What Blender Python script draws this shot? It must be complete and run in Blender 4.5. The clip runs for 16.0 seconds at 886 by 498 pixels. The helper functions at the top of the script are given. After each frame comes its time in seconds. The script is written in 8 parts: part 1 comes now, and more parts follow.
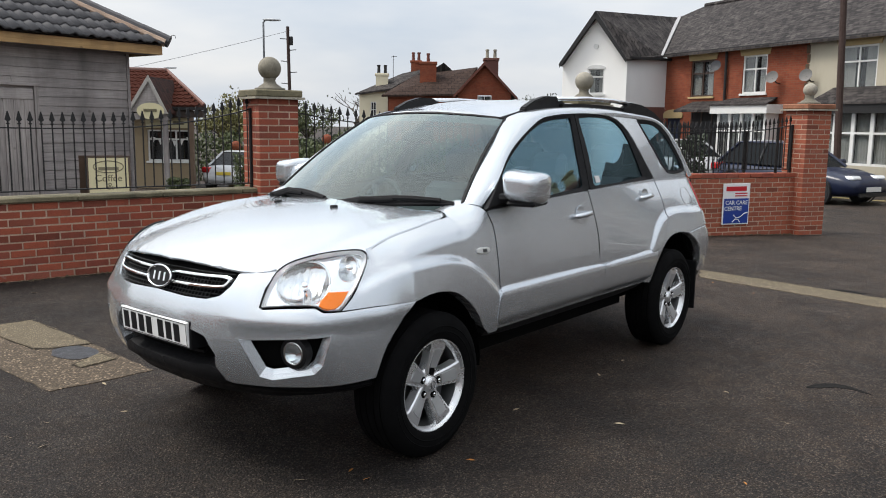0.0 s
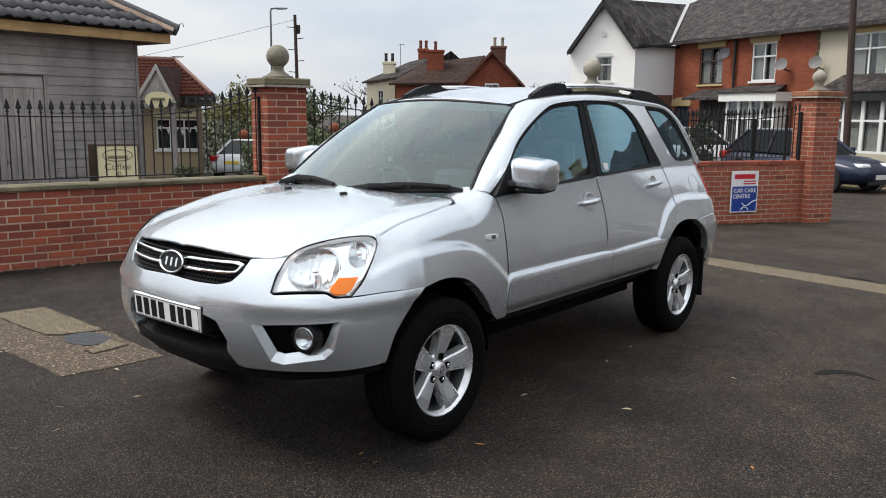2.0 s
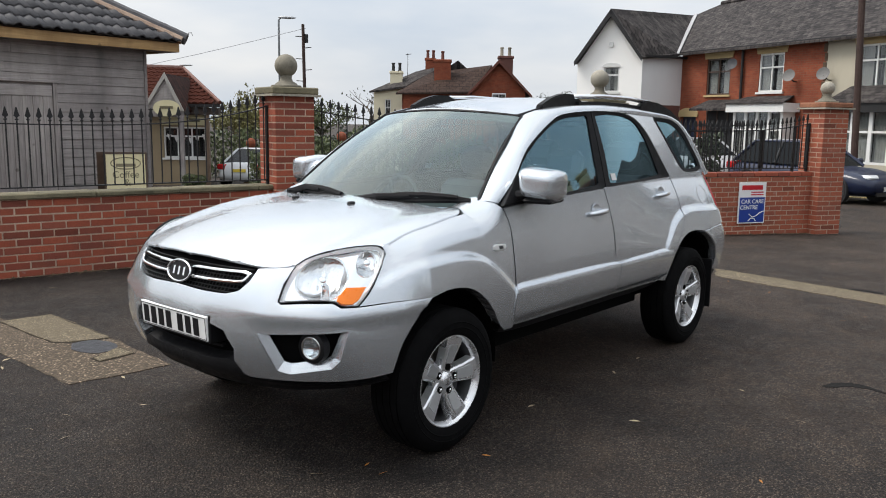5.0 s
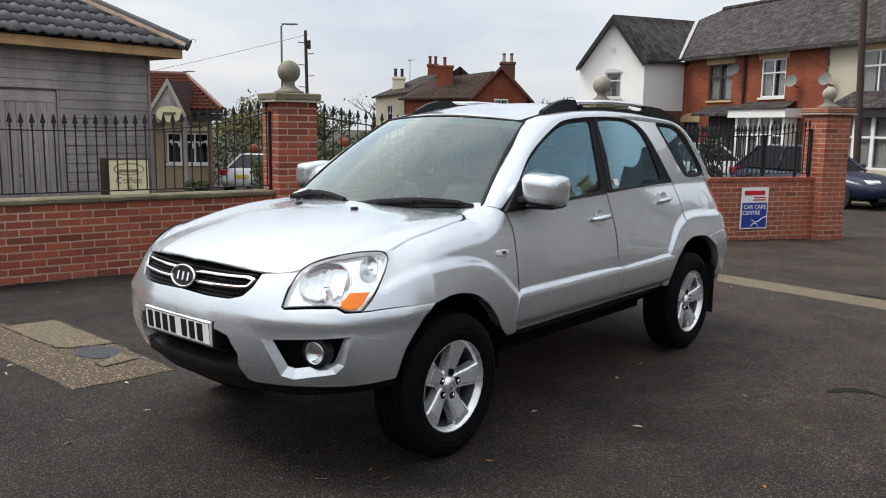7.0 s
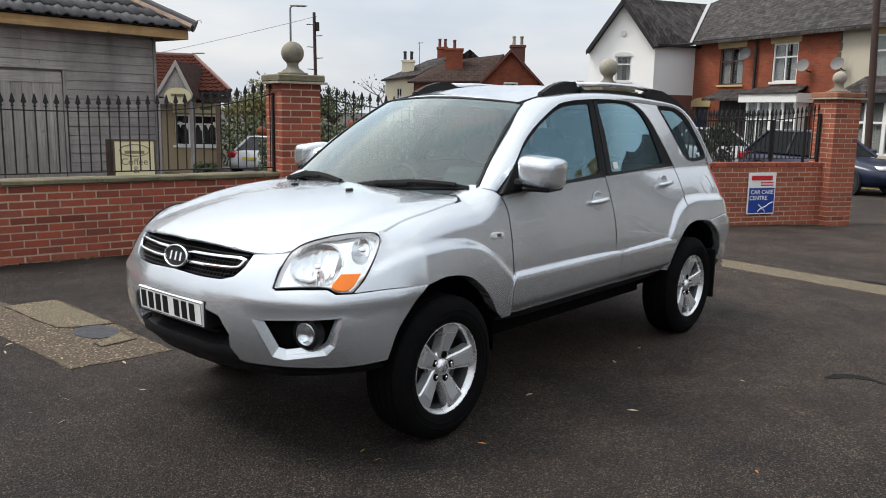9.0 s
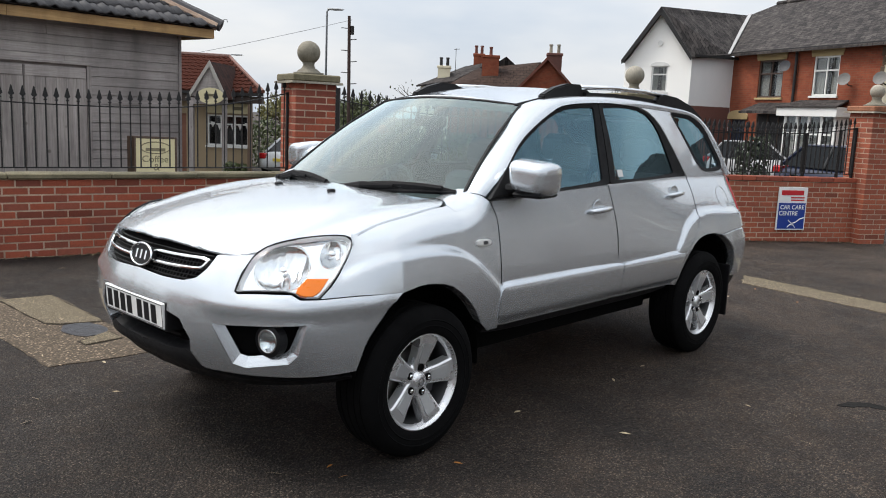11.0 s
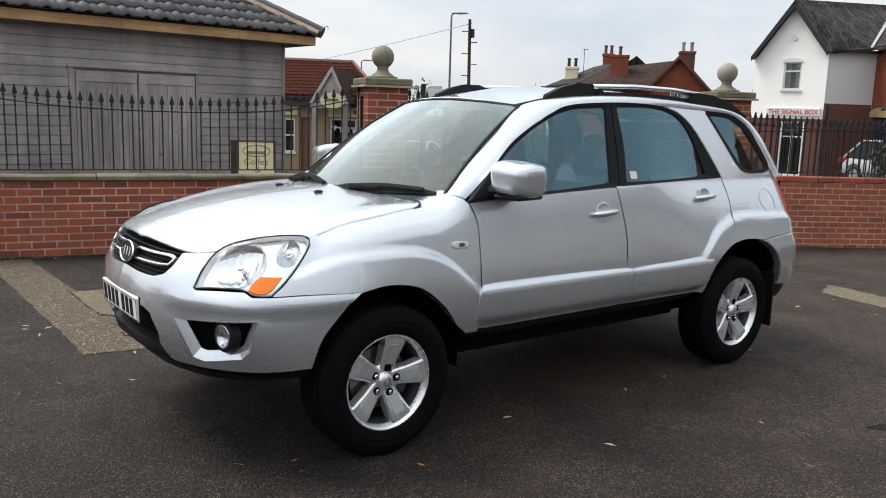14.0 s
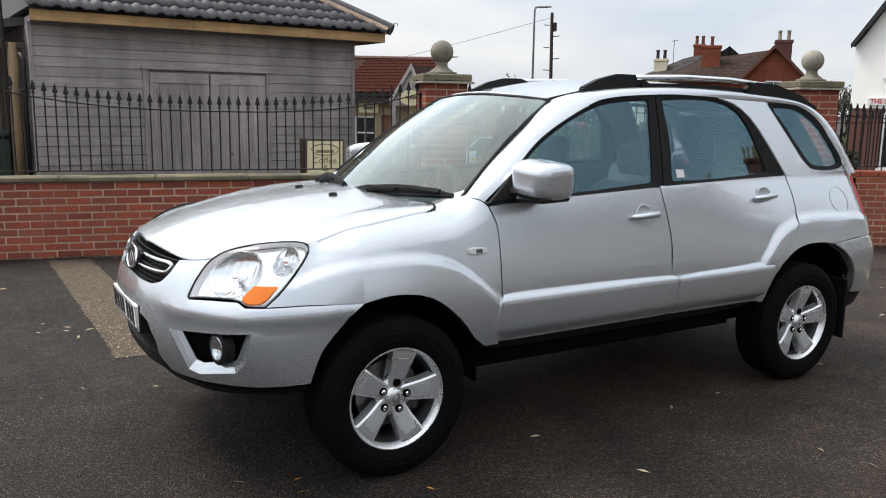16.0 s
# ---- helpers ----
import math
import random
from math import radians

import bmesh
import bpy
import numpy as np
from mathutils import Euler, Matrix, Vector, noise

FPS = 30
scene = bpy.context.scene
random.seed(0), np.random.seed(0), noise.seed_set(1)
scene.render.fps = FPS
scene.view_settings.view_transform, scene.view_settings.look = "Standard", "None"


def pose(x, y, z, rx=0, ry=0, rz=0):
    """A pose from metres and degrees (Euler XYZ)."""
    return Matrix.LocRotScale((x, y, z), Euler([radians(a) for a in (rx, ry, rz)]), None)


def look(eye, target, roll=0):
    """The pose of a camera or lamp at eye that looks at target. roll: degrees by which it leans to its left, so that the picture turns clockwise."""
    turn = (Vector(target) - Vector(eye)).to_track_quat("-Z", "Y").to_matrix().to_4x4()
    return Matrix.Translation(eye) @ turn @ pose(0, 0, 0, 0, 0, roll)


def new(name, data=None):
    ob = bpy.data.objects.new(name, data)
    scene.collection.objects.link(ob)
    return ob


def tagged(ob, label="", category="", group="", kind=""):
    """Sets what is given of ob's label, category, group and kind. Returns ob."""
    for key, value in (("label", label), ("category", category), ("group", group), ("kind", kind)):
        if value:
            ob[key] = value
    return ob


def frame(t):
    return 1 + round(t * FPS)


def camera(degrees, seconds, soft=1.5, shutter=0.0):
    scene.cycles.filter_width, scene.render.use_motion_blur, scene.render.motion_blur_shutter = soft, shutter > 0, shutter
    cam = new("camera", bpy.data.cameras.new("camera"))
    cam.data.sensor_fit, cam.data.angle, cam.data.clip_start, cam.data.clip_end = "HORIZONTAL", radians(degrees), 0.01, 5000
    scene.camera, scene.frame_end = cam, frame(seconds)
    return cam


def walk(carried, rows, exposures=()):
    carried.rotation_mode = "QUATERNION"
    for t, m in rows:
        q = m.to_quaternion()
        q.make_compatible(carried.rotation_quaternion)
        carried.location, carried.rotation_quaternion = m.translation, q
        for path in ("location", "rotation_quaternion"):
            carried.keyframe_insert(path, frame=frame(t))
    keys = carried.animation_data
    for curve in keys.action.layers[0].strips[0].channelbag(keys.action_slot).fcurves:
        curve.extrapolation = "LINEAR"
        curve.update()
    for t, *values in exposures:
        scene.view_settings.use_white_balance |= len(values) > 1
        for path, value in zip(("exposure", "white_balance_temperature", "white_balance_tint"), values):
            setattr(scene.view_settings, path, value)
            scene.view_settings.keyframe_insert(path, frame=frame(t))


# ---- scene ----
cam = camera(56.6, 16.0, soft=1.0)
PATH = [
    (0, (-4.152, -3.214, 1.545), (-2.617, -1.968, 1.243), 0.7),
    (0.5, (-4.16, -3.219, 1.543), (-2.625, -1.974, 1.24), 0.7),
    (1, (-4.161, -3.21, 1.54), (-2.634, -1.954, 1.239), 0.4),
    (1.5, (-4.159, -3.214, 1.538), (-2.633, -1.962, 1.22), 0.6),
    (2, (-4.179, -3.226, 1.537), (-2.658, -1.969, 1.208), 0.6),
    (2.5, (-4.17, -3.216, 1.535), (-2.645, -1.963, 1.211), 1.3),
    (3, (-4.176, -3.224, 1.538), (-2.675, -1.94, 1.224), 1.5),
    (3.5, (-4.172, -3.218, 1.538), (-2.655, -1.95, 1.233), 0.9),
    (4, (-4.172, -3.214, 1.539), (-2.659, -1.944, 1.229), 0.8),
    (6.5, (-4.19, -3.219, 1.542), (-2.676, -1.946, 1.246), 0.9),
    (7, (-4.188, -3.218, 1.541), (-2.676, -1.942, 1.247), 0.8),
    (7.5, (-4.186, -3.213, 1.539), (-2.675, -1.938, 1.236), 0.8),
    (8, (-4.18, -3.221, 1.542), (-2.663, -1.956, 1.227), 0.8),
    (8.5, (-4.183, -3.246, 1.537), (-2.66, -1.989, 1.217), 1.0),
    (9, (-4.128, -3.263, 1.531), (-2.635, -1.974, 1.198), 1.1),
    (9.2, (-4.12, -3.279, 1.525), (-2.645, -1.976, 1.174), 1.5),
    (11.3, (-3.731, -3.311, 1.503), (-2.309, -1.94, 1.19), 3.1),
    (11.5, (-3.677, -3.341, 1.504), (-2.291, -1.935, 1.183), 3.8),
    (12, (-3.558, -3.45, 1.523), (-2.233, -1.983, 1.221), 2.3),
    (12.5, (-3.536, -3.556, 1.525), (-2.297, -2.016, 1.218), -0.5),
    (13, (-3.468, -3.691, 1.54), (-2.238, -2.153, 1.193), 0.5),
    (13.5, (-3.373, -3.776, 1.539), (-2.129, -2.244, 1.218), 1.3),
    (14, (-3.259, -3.787, 1.527), (-2.063, -2.218, 1.201), 1.8),
    (14.5, (-3.186, -3.791, 1.52), (-2.047, -2.189, 1.152), 1.4),
    (15, (-3.06, -3.77, 1.528), (-1.954, -2.14, 1.186), 2.9),
    (15.5, (-2.949, -3.716, 1.542), (-1.832, -2.095, 1.19), 0.7),
    (16, (-2.838, -3.744, 1.534), (-1.82, -2.056, 1.194), 0.9),
]
walk(cam, [(t, look(eye, target, roll)) for t, eye, target, roll in PATH], [(0.0, 0.05), (9.0, 0.05), (12.0, 0.12), (16.0, 0.13)])

# ---- light ----
world = bpy.data.worlds.new("overcast_sky")
scene.world = world
world.use_nodes = True
wn, wl = world.node_tree.nodes, world.node_tree.links
wn.clear()
SUN_DIR = Vector((-0.42, 0.52, 0.98)).normalized()


def wnode(kind, **inputs):
    n = wn.new(kind)
    for key, value in inputs.items():
        n.inputs[key.replace("_", " ")].default_value = value
    return n


sky = wn.new("ShaderNodeTexSky")
sky.sky_type = "NISHITA"
sky.sun_disc = False
sky.sun_elevation = math.asin(SUN_DIR.z)
sky.sun_rotation = math.atan2(SUN_DIR.x, SUN_DIR.y)
sky.dust_density, sky.air_density = 4.0, 1.0
sky_scale = wn.new("ShaderNodeVectorMath")
sky_scale.operation = "SCALE"
sky_scale.inputs["Scale"].default_value = 0.1
wl.new(sky.outputs[0], sky_scale.inputs[0])
wcoord = wn.new("ShaderNodeTexCoord")
wmap = wn.new("ShaderNodeMapping")
wmap.inputs["Scale"].default_value = (1.0, 1.0, 3.4)
wl.new(wcoord.outputs["Generated"], wmap.inputs[0])
cloud = wnode("ShaderNodeTexNoise", Scale=2.1, Detail=5.0, Roughness=0.52)
wl.new(wmap.outputs[0], cloud.inputs["Vector"])
cloud_ramp = wn.new("ShaderNodeValToRGB")
cloud_ramp.color_ramp.elements[0].position, cloud_ramp.color_ramp.elements[0].color = 0.32, (0.655, 0.735, 0.84, 1)
cloud_ramp.color_ramp.elements[1].position, cloud_ramp.color_ramp.elements[1].color = 0.64, (1.0, 1.0, 0.995, 1)
wl.new(cloud.outputs["Fac"], cloud_ramp.inputs[0])
cloud_mix = wn.new("ShaderNodeMix")
cloud_mix.data_type = "RGBA"
cloud_mix.inputs["Factor"].default_value = 0.86
wl.new(sky_scale.outputs[0], cloud_mix.inputs["A"])
wl.new(cloud_ramp.outputs[0], cloud_mix.inputs["B"])
# an overcast sky is about three times as bright overhead as at the horizon
wsep = wn.new("ShaderNodeSeparateXYZ")
wl.new(wcoord.outputs["Generated"], wsep.inputs[0])
wrange = wn.new("ShaderNodeMapRange")
for key, value in (("From Min", 0.05), ("From Max", 1.0), ("To Min", 1.0), ("To Max", 1.75)):
    wrange.inputs[key].default_value = value
wl.new(wsep.outputs["Z"], wrange.inputs["Value"])
# the veiled sun whitens the cloud round it
wdot = wn.new("ShaderNodeVectorMath")
wdot.operation = "DOT_PRODUCT"
wl.new(wcoord.outputs["Generated"], wdot.inputs[0])
wdot.inputs[1].default_value = SUN_DIR
wglow = wn.new("ShaderNodeMapRange")
wglow.interpolation_type = "SMOOTHSTEP"
for key, value in (("From Min", 0.30), ("From Max", 1.0), ("To Min", 0.0), ("To Max", 0.55)):
    wglow.inputs[key].default_value = value
wl.new(wdot.outputs["Value"], wglow.inputs["Value"])
wsum = wn.new("ShaderNodeMath")
wl.new(wrange.outputs[0], wsum.inputs[0])
wl.new(wglow.outputs[0], wsum.inputs[1])
wbright = wn.new("ShaderNodeVectorMath")
wbright.operation = "SCALE"
wl.new(cloud_mix.outputs["Result"], wbright.inputs[0])
wl.new(wsum.outputs[0], wbright.inputs["Scale"])
wback = wnode("ShaderNodeBackground", Strength=0.95)
wl.new(wbright.outputs[0], wback.inputs["Color"])
wout = wn.new("ShaderNodeOutputWorld")
wl.new(wback.outputs[0], wout.inputs["Surface"])

sun = new("sun", bpy.data.lights.new("sun", "SUN"))
sun.data.energy, sun.data.angle, sun.data.color = 2.9, radians(22), (1.0, 0.95, 0.88)
sun.matrix_world = look((0, 0, 20), Vector((0, 0, 20)) - SUN_DIR)


# ---- materials ----
class Mat:
    """A small builder for node materials."""

    def __init__(self, name, color=(0.5, 0.5, 0.5), rough=0.6, metal=0.0, spec=0.5, coat=0.0):
        self.m = bpy.data.materials.new(name)
        self.m.use_nodes = True
        self.t = self.m.node_tree
        self.b = self.t.nodes["Principled BSDF"]
        self.set("Base Color", (*color, 1))
        self.set("Roughness", rough)
        self.set("Metallic", metal)
        self.set("Specular IOR Level", spec)
        self.set("Coat Weight", coat)
        self.set("Coat Roughness", 0.04)
        self.space = None

    def set(self, key, value):
        self.b.inputs[key].default_value = value
        return self

    def node(self, kind, **inputs):
        n = self.t.nodes.new(kind)
        for key, value in inputs.items():
            n.inputs[key.replace("_", " ")].default_value = value
        return n

    def coords(self, which="Object"):
        return self.node("ShaderNodeTexCoord").outputs[which]

    def world_pos(self):
        return self.node("ShaderNodeNewGeometry").outputs["Position"]

    def noise(self, scale, detail=4.0, rough=0.6, where=None, stretch=None):
        n = self.node("ShaderNodeTexNoise", Scale=scale, Detail=detail, Roughness=rough)
        v = where or self.world_pos()
        if stretch:
            mp = self.node("ShaderNodeMapping", Scale=stretch)
            self.t.links.new(v, mp.inputs[0])
            v = mp.outputs[0]
        self.t.links.new(v, n.inputs["Vector"])
        return n.outputs["Fac"]

    def voronoi(self, scale, where=None, feature="F1", out="Distance"):
        n = self.node("ShaderNodeTexVoronoi", Scale=scale)
        n.feature = feature
        self.t.links.new(where or self.world_pos(), n.inputs["Vector"])
        return n.outputs[out]

    def ramp(self, fac, *stops):
        n = self.node("ShaderNodeValToRGB")
        els = n.color_ramp.elements
        while len(els) < len(stops):
            els.new(0.5)
        for e, (p, c) in zip(els, stops):
            e.position, e.color = p, (*c, 1) if len(c) == 3 else c
        self.t.links.new(fac, n.inputs[0])
        return n.outputs[0]

    def gray(self, fac, a, b, lo=0.0, hi=1.0):
        n = self.node("ShaderNodeMapRange")
        for key, v in (("From Min", a), ("From Max", b), ("To Min", lo), ("To Max", hi)):
            n.inputs[key].default_value = v
        self.t.links.new(fac, n.inputs["Value"])
        return n.outputs[0]

    def mix(self, fac, a, b, blend="MIX"):
        n = self.node("ShaderNodeMix")
        n.data_type, n.blend_type = "RGBA", blend
        for key, v in (("Factor", fac), ("A", a), ("B", b)):
            sock = n.inputs[key]
            if hasattr(v, "is_output"):
                self.t.links.new(v, sock)
            else:
                sock.default_value = v if key == "Factor" else (*v, 1)
        return n.outputs["Result"]

    def random(self):
        return self.node("ShaderNodeObjectInfo").outputs["Random"]

    def island(self):
        return self.node("ShaderNodeNewGeometry").outputs["Random Per Island"]

    def link(self, out, key):
        self.t.links.new(out, self.b.inputs[key])
        return self

    def bump(self, height, strength=0.3, distance=0.01, normal=None):
        n = self.node("ShaderNodeBump", Strength=strength, Distance=distance)
        self.t.links.new(height, n.inputs["Height"])
        if normal is not None:
            self.t.links.new(normal, n.inputs["Normal"])
        self.t.links.new(n.outputs[0], self.b.inputs["Normal"])
        return n.outputs[0]


def tarmac_material():
    k = Mat("tarmac", (0.05, 0.05, 0.05), 0.6)
    big = k.noise(0.5, 5, 0.62)
    mid = k.noise(4.5, 7, 0.75)
    chip = k.voronoi(92.0, None, "F1", "Color")
    dist = k.voronoi(92.0)
    blot = k.noise(38.0, 4, 0.75)
    tone = k.node("ShaderNodeSeparateColor")
    k.t.links.new(chip, tone.inputs[0])
    stone = k.ramp(tone.outputs[0], (0.0, (0.003, 0.003, 0.003)), (0.35, (0.020, 0.019, 0.018)), (0.68, (0.060, 0.053, 0.047)), (1.0, (0.125, 0.112, 0.10)))
    pits = k.mix(k.gray(dist, 0.32, 0.62), stone, (0.007, 0.007, 0.008))
    a = k.mix(k.gray(big, 0.35, 0.68, 0.0, 0.55), pits, k.mix(0.5, pits, (0.066, 0.056, 0.048)))
    b = k.mix(k.gray(blot, 0.40, 0.72, 0.0, 0.5), a, (0.014, 0.014, 0.015))
    c = k.mix(k.gray(mid, 0.48, 0.72, 0.0, 0.35), b, (0.075, 0.065, 0.056))
    # broad change of light across the yard put into the colour, darker towards -x
    light_run = k.node("ShaderNodeVectorMath")
    light_run.operation = "DOT_PRODUCT"
    k.t.links.new(k.world_pos(), light_run.inputs[0])
    light_run.inputs[1].default_value = (0.16, -0.07, 0.0)
    drift = k.node("ShaderNodeMath")
    k.t.links.new(light_run.outputs["Value"], drift.inputs[0])
    k.t.links.new(big, drift.inputs[1])
    c = k.mix(k.gray(drift.outputs[0], 0.22, 0.78), k.mix(1.0, c, (0.72, 0.655, 0.62), "MULTIPLY"), k.mix(1.0, c, (1.10, 0.94, 0.83), "MULTIPLY"))
    fleck = k.node("ShaderNodeSeparateColor")
    k.t.links.new(k.voronoi(170.0, None, "F1", "Color"), fleck.inputs[0])
    c = k.mix(k.gray(fleck.outputs[1], 0.91, 0.97, 0.0, 0.65), c, (0.135, 0.12, 0.103))
    patch = k.noise(1.5, 6, 0.68)
    c = k.mix(1.0, c, k.ramp(patch, (0.36, (0.62, 0.60, 0.60)), (0.64, (1.42, 1.40, 1.36))), "MULTIPLY")
    grit = k.noise(150.0, 4, 0.8)
    c = k.mix(0.95, c, k.ramp(grit, (0.38, (0.14, 0.14, 0.15)), (0.63, (1.95, 1.88, 1.78))), "MULTIPLY")
    k.link(c, "Base Color")
    k.link(k.gray(mid, 0.3, 0.7, 0.62, 0.88), "Roughness")
    k.set("Specular IOR Level", 0.24)
    n1 = k.bump(dist, 0.9, -0.008)
    k.bump(grit, 0.6, 0.007, k.bump(blot, 0.8, 0.018, n1))
    return k.m


def concrete_material(name, lo, hi, grain=70.0, rough=0.8):
    k = Mat(name, hi, rough)
    big = k.noise(1.7, 5, 0.65)
    mid = k.noise(11.0, 5, 0.7)
    fine = k.noise(grain * 2.2, 3, 0.7)
    a = k.ramp(big, (0.28, lo), (0.70, hi))
    dark = tuple(c * 0.55 for c in lo)
    b = k.mix(k.gray(mid, 0.52, 0.78, 0.0, 0.65), a, dark)
    k.link(k.mix(0.6, b, k.ramp(fine, (0.34, (0.55, 0.55, 0.55)), (0.66, (1.45, 1.42, 1.36))), "MULTIPLY"), "Base Color")
    k.bump(fine, 0.4, 0.005)
    return k.m


def gravel_material(name, lo, hi, scale=70.0):
    """Exposed-aggregate concrete: pebbles in a dirty matrix."""
    k = Mat(name, hi, 0.85, 0, 0.25)
    cell = k.voronoi(scale, None, "F1", "Color")
    dist = k.voronoi(scale)
    tone = k.node("ShaderNodeSeparateColor")
    k.t.links.new(cell, tone.inputs[0])
    stone = k.ramp(tone.outputs[0], (0.0, tuple(c * 0.55 for c in lo)), (0.5, lo), (0.82, hi), (1.0, tuple(c * 2.0 for c in hi)))
    big, mid = k.noise(1.9, 5, 0.7), k.noise(9.0, 5, 0.75)
    a = k.mix(k.gray(dist, 0.35, 0.6), stone, tuple(c * 0.5 for c in lo))
    a = k.mix(k.gray(big, 0.4, 0.7, 0.0, 0.55), a, tuple(c * 0.7 for c in lo))
    k.link(k.mix(k.gray(mid, 0.5, 0.75, 0.0, 0.6), a, tuple(c * 0.45 for c in lo)), "Base Color")
    k.bump(dist, 0.8, -0.006)
    return k.m


def far_brick_material(name, a, b, mortar):
    """Brickwork that stays far off: courses as grain on walls that run along x or y."""
    k = Mat(name, a, 0.85, 0, 0.2)
    sep = k.node("ShaderNodeSeparateXYZ")
    k.t.links.new(k.coords("Object"), sep.inputs[0])
    run = k.node("ShaderNodeMath")
    k.t.links.new(sep.outputs["X"], run.inputs[0])
    k.t.links.new(sep.outputs["Y"], run.inputs[1])
    vec = k.node("ShaderNodeCombineXYZ")
    k.t.links.new(run.outputs[0], vec.inputs["X"])
    k.t.links.new(sep.outputs["Z"], vec.inputs["Y"])
    br = k.node("ShaderNodeTexBrick", Scale=1.0)
    for key, v in (("Color1", (*a, 1)), ("Color2", (*b, 1)), ("Mortar", (*mortar, 1)), ("Mortar Size", 0.007), ("Brick Width", 0.225), ("Row Height", 0.075)):
        br.inputs[key].default_value = v
    k.t.links.new(vec.outputs[0], br.inputs["Vector"])
    st, mid = k.noise(0.8, 6, 0.7), k.noise(6.0, 5, 0.75)
    col = k.mix(k.gray(st, 0.42, 0.75, 0.0, 0.55), br.outputs["Color"], tuple(c * 0.45 for c in a))
    col = k.mix(k.gray(mid, 0.5, 0.75, 0.0, 0.4), col, tuple(c * 0.5 for c in a))
    k.link(col, "Base Color")
    k.bump(br.outputs["Fac"], 0.4, -0.01)
    return k.m


def brick_material(name, a, b, c, big_stain=0.45):
    k = Mat(name, a, 0.82)
    r = k.random()
    base = k.ramp(r, (0.0, a), (0.40, b), (0.72, c), (0.86, tuple(v * 0.8 + 0.02 for v in b)), (1.0, tuple(v * 0.5 for v in a)))
    mid = k.noise(28.0, 5, 0.7)
    fine = k.noise(190.0, 3, 0.7)
    stain = k.noise(2.2, 5, 0.7)
    col = k.mix(k.gray(mid, 0.35, 0.75, 0.0, 0.5), base, tuple(v * 0.55 for v in b))
    col = k.mix(k.gray(stain, 0.5, 0.78, 0.0, big_stain), col, (0.045, 0.032, 0.028))
    lime = k.noise(7.0, 4, 0.7)
    col = k.mix(k.gray(lime, 0.64, 0.80, 0.0, 0.35), col, (0.42, 0.36, 0.32))
    k.link(k.mix(0.35, col, k.ramp(fine, (0.3, (0.5, 0.5, 0.5)), (0.7, (1.5, 1.5, 1.5))), "MULTIPLY"), "Base Color")
    k.bump(fine, 0.35, 0.004, k.bump(mid, 0.3, 0.006))
    return k.m


def wood_material(name, lo, hi, axis="x", rough=0.75, per="random"):
    k = Mat(name, hi, rough)
    st = {"x": (1.2, 26, 26), "z": (26, 26, 1.2), "y": (26, 1.2, 26)}[axis]
    pos = k.coords("Object")
    grain = k.noise(1.6, 6, 0.7, pos, st)
    wear = k.noise(2.6, 5, 0.7, None, (1, 1, 0.22))
    knots = k.voronoi(2.6, k.world_pos())
    tone = k.random() if per == "random" else k.island()
    a = k.ramp(grain, (0.30, lo), (0.68, hi))
    a = k.mix(k.gray(tone, 0, 1, 0.0, 0.34), a, tuple(c * 0.62 for c in lo))
    a = k.mix(k.gray(wear, 0.45, 0.75, 0.0, 0.55), a, tuple(c * 0.45 for c in lo))
    stain = k.noise(0.9, 4, 0.65, None, (1, 1, 0.7))
    a = k.mix(0.8, a, k.ramp(stain, (0.34, (0.60, 0.57, 0.58)), (0.66, (1.16, 1.13, 1.11))), "MULTIPLY")
    a = k.mix(k.gray(knots, 0.05, 0.09, 0.55, 0.0), a, (0.05, 0.035, 0.025))
    k.link(a, "Base Color")
    k.bump(grain, 0.35, 0.004)
    return k.m


def tile_material(name, a, b, moss=0.3):
    k = Mat(name, a, 0.55)
    base = k.ramp(k.random(), (0.0, a), (1.0, b))
    st = k.noise(3.0, 5, 0.7)
    fine = k.noise(90.0, 3, 0.7)
    base = k.mix(k.gray(st, 0.5, 0.8, 0.0, moss), base, tuple(c * 0.5 + 0.01 for c in b))
    k.link(k.mix(0.35, base, k.ramp(fine, (0.3, (0.55, 0.55, 0.55)), (0.7, (1.45, 1.45, 1.45))), "MULTIPLY"), "Base Color")
    k.bump(fine, 0.25, 0.004)
    return k.m


def slate_material(name, a, b, joint=0.008, row=0.20):
    """Roof covering that stays far off: courses of slates as grain."""
    k = Mat(name, a, 0.85, 0, 0.2)
    pos = k.coords("Object")
    br = k.node("ShaderNodeTexBrick", Scale=1.0)
    br.offset = 0.5
    for key, v in (("Color1", (*a, 1)), ("Color2", (*b, 1)), ("Mortar", tuple(c * 0.4 for c in a) + (1,)), ("Mortar Size", joint), ("Brick Width", row * 1.5), ("Row Height", row)):
        br.inputs[key].default_value = v
    k.t.links.new(pos, br.inputs["Vector"])
    st = k.noise(0.9, 6, 0.7)
    spot = k.noise(3.2, 6, 0.8)
    col = k.mix(k.gray(st, 0.45, 0.75, 0.0, 0.5), br.outputs["Color"], tuple(c * 0.45 for c in a))
    col = k.mix(k.gray(spot, 0.50, 0.68, 0.0, 0.65), col, tuple(c * 1.6 + 0.008 for c in b))
    k.link(col, "Base Color")
    k.bump(br.outputs["Fac"], 0.4, -0.02)
    return k.m


def render_material(name, a, dirt=0.4):
    """Painted masonry."""
    k = Mat(name, a, 0.8)
    st = k.noise(0.8, 6, 0.7, None, (1, 1, 0.35))
    fine = k.noise(60.0, 4, 0.7)
    col = k.mix(k.gray(st, 0.5, 0.85, 0.0, dirt), a, tuple(c * 0.55 for c in a))
    k.link(col, "Base Color")
    k.bump(fine, 0.25, 0.01)
    return k.m


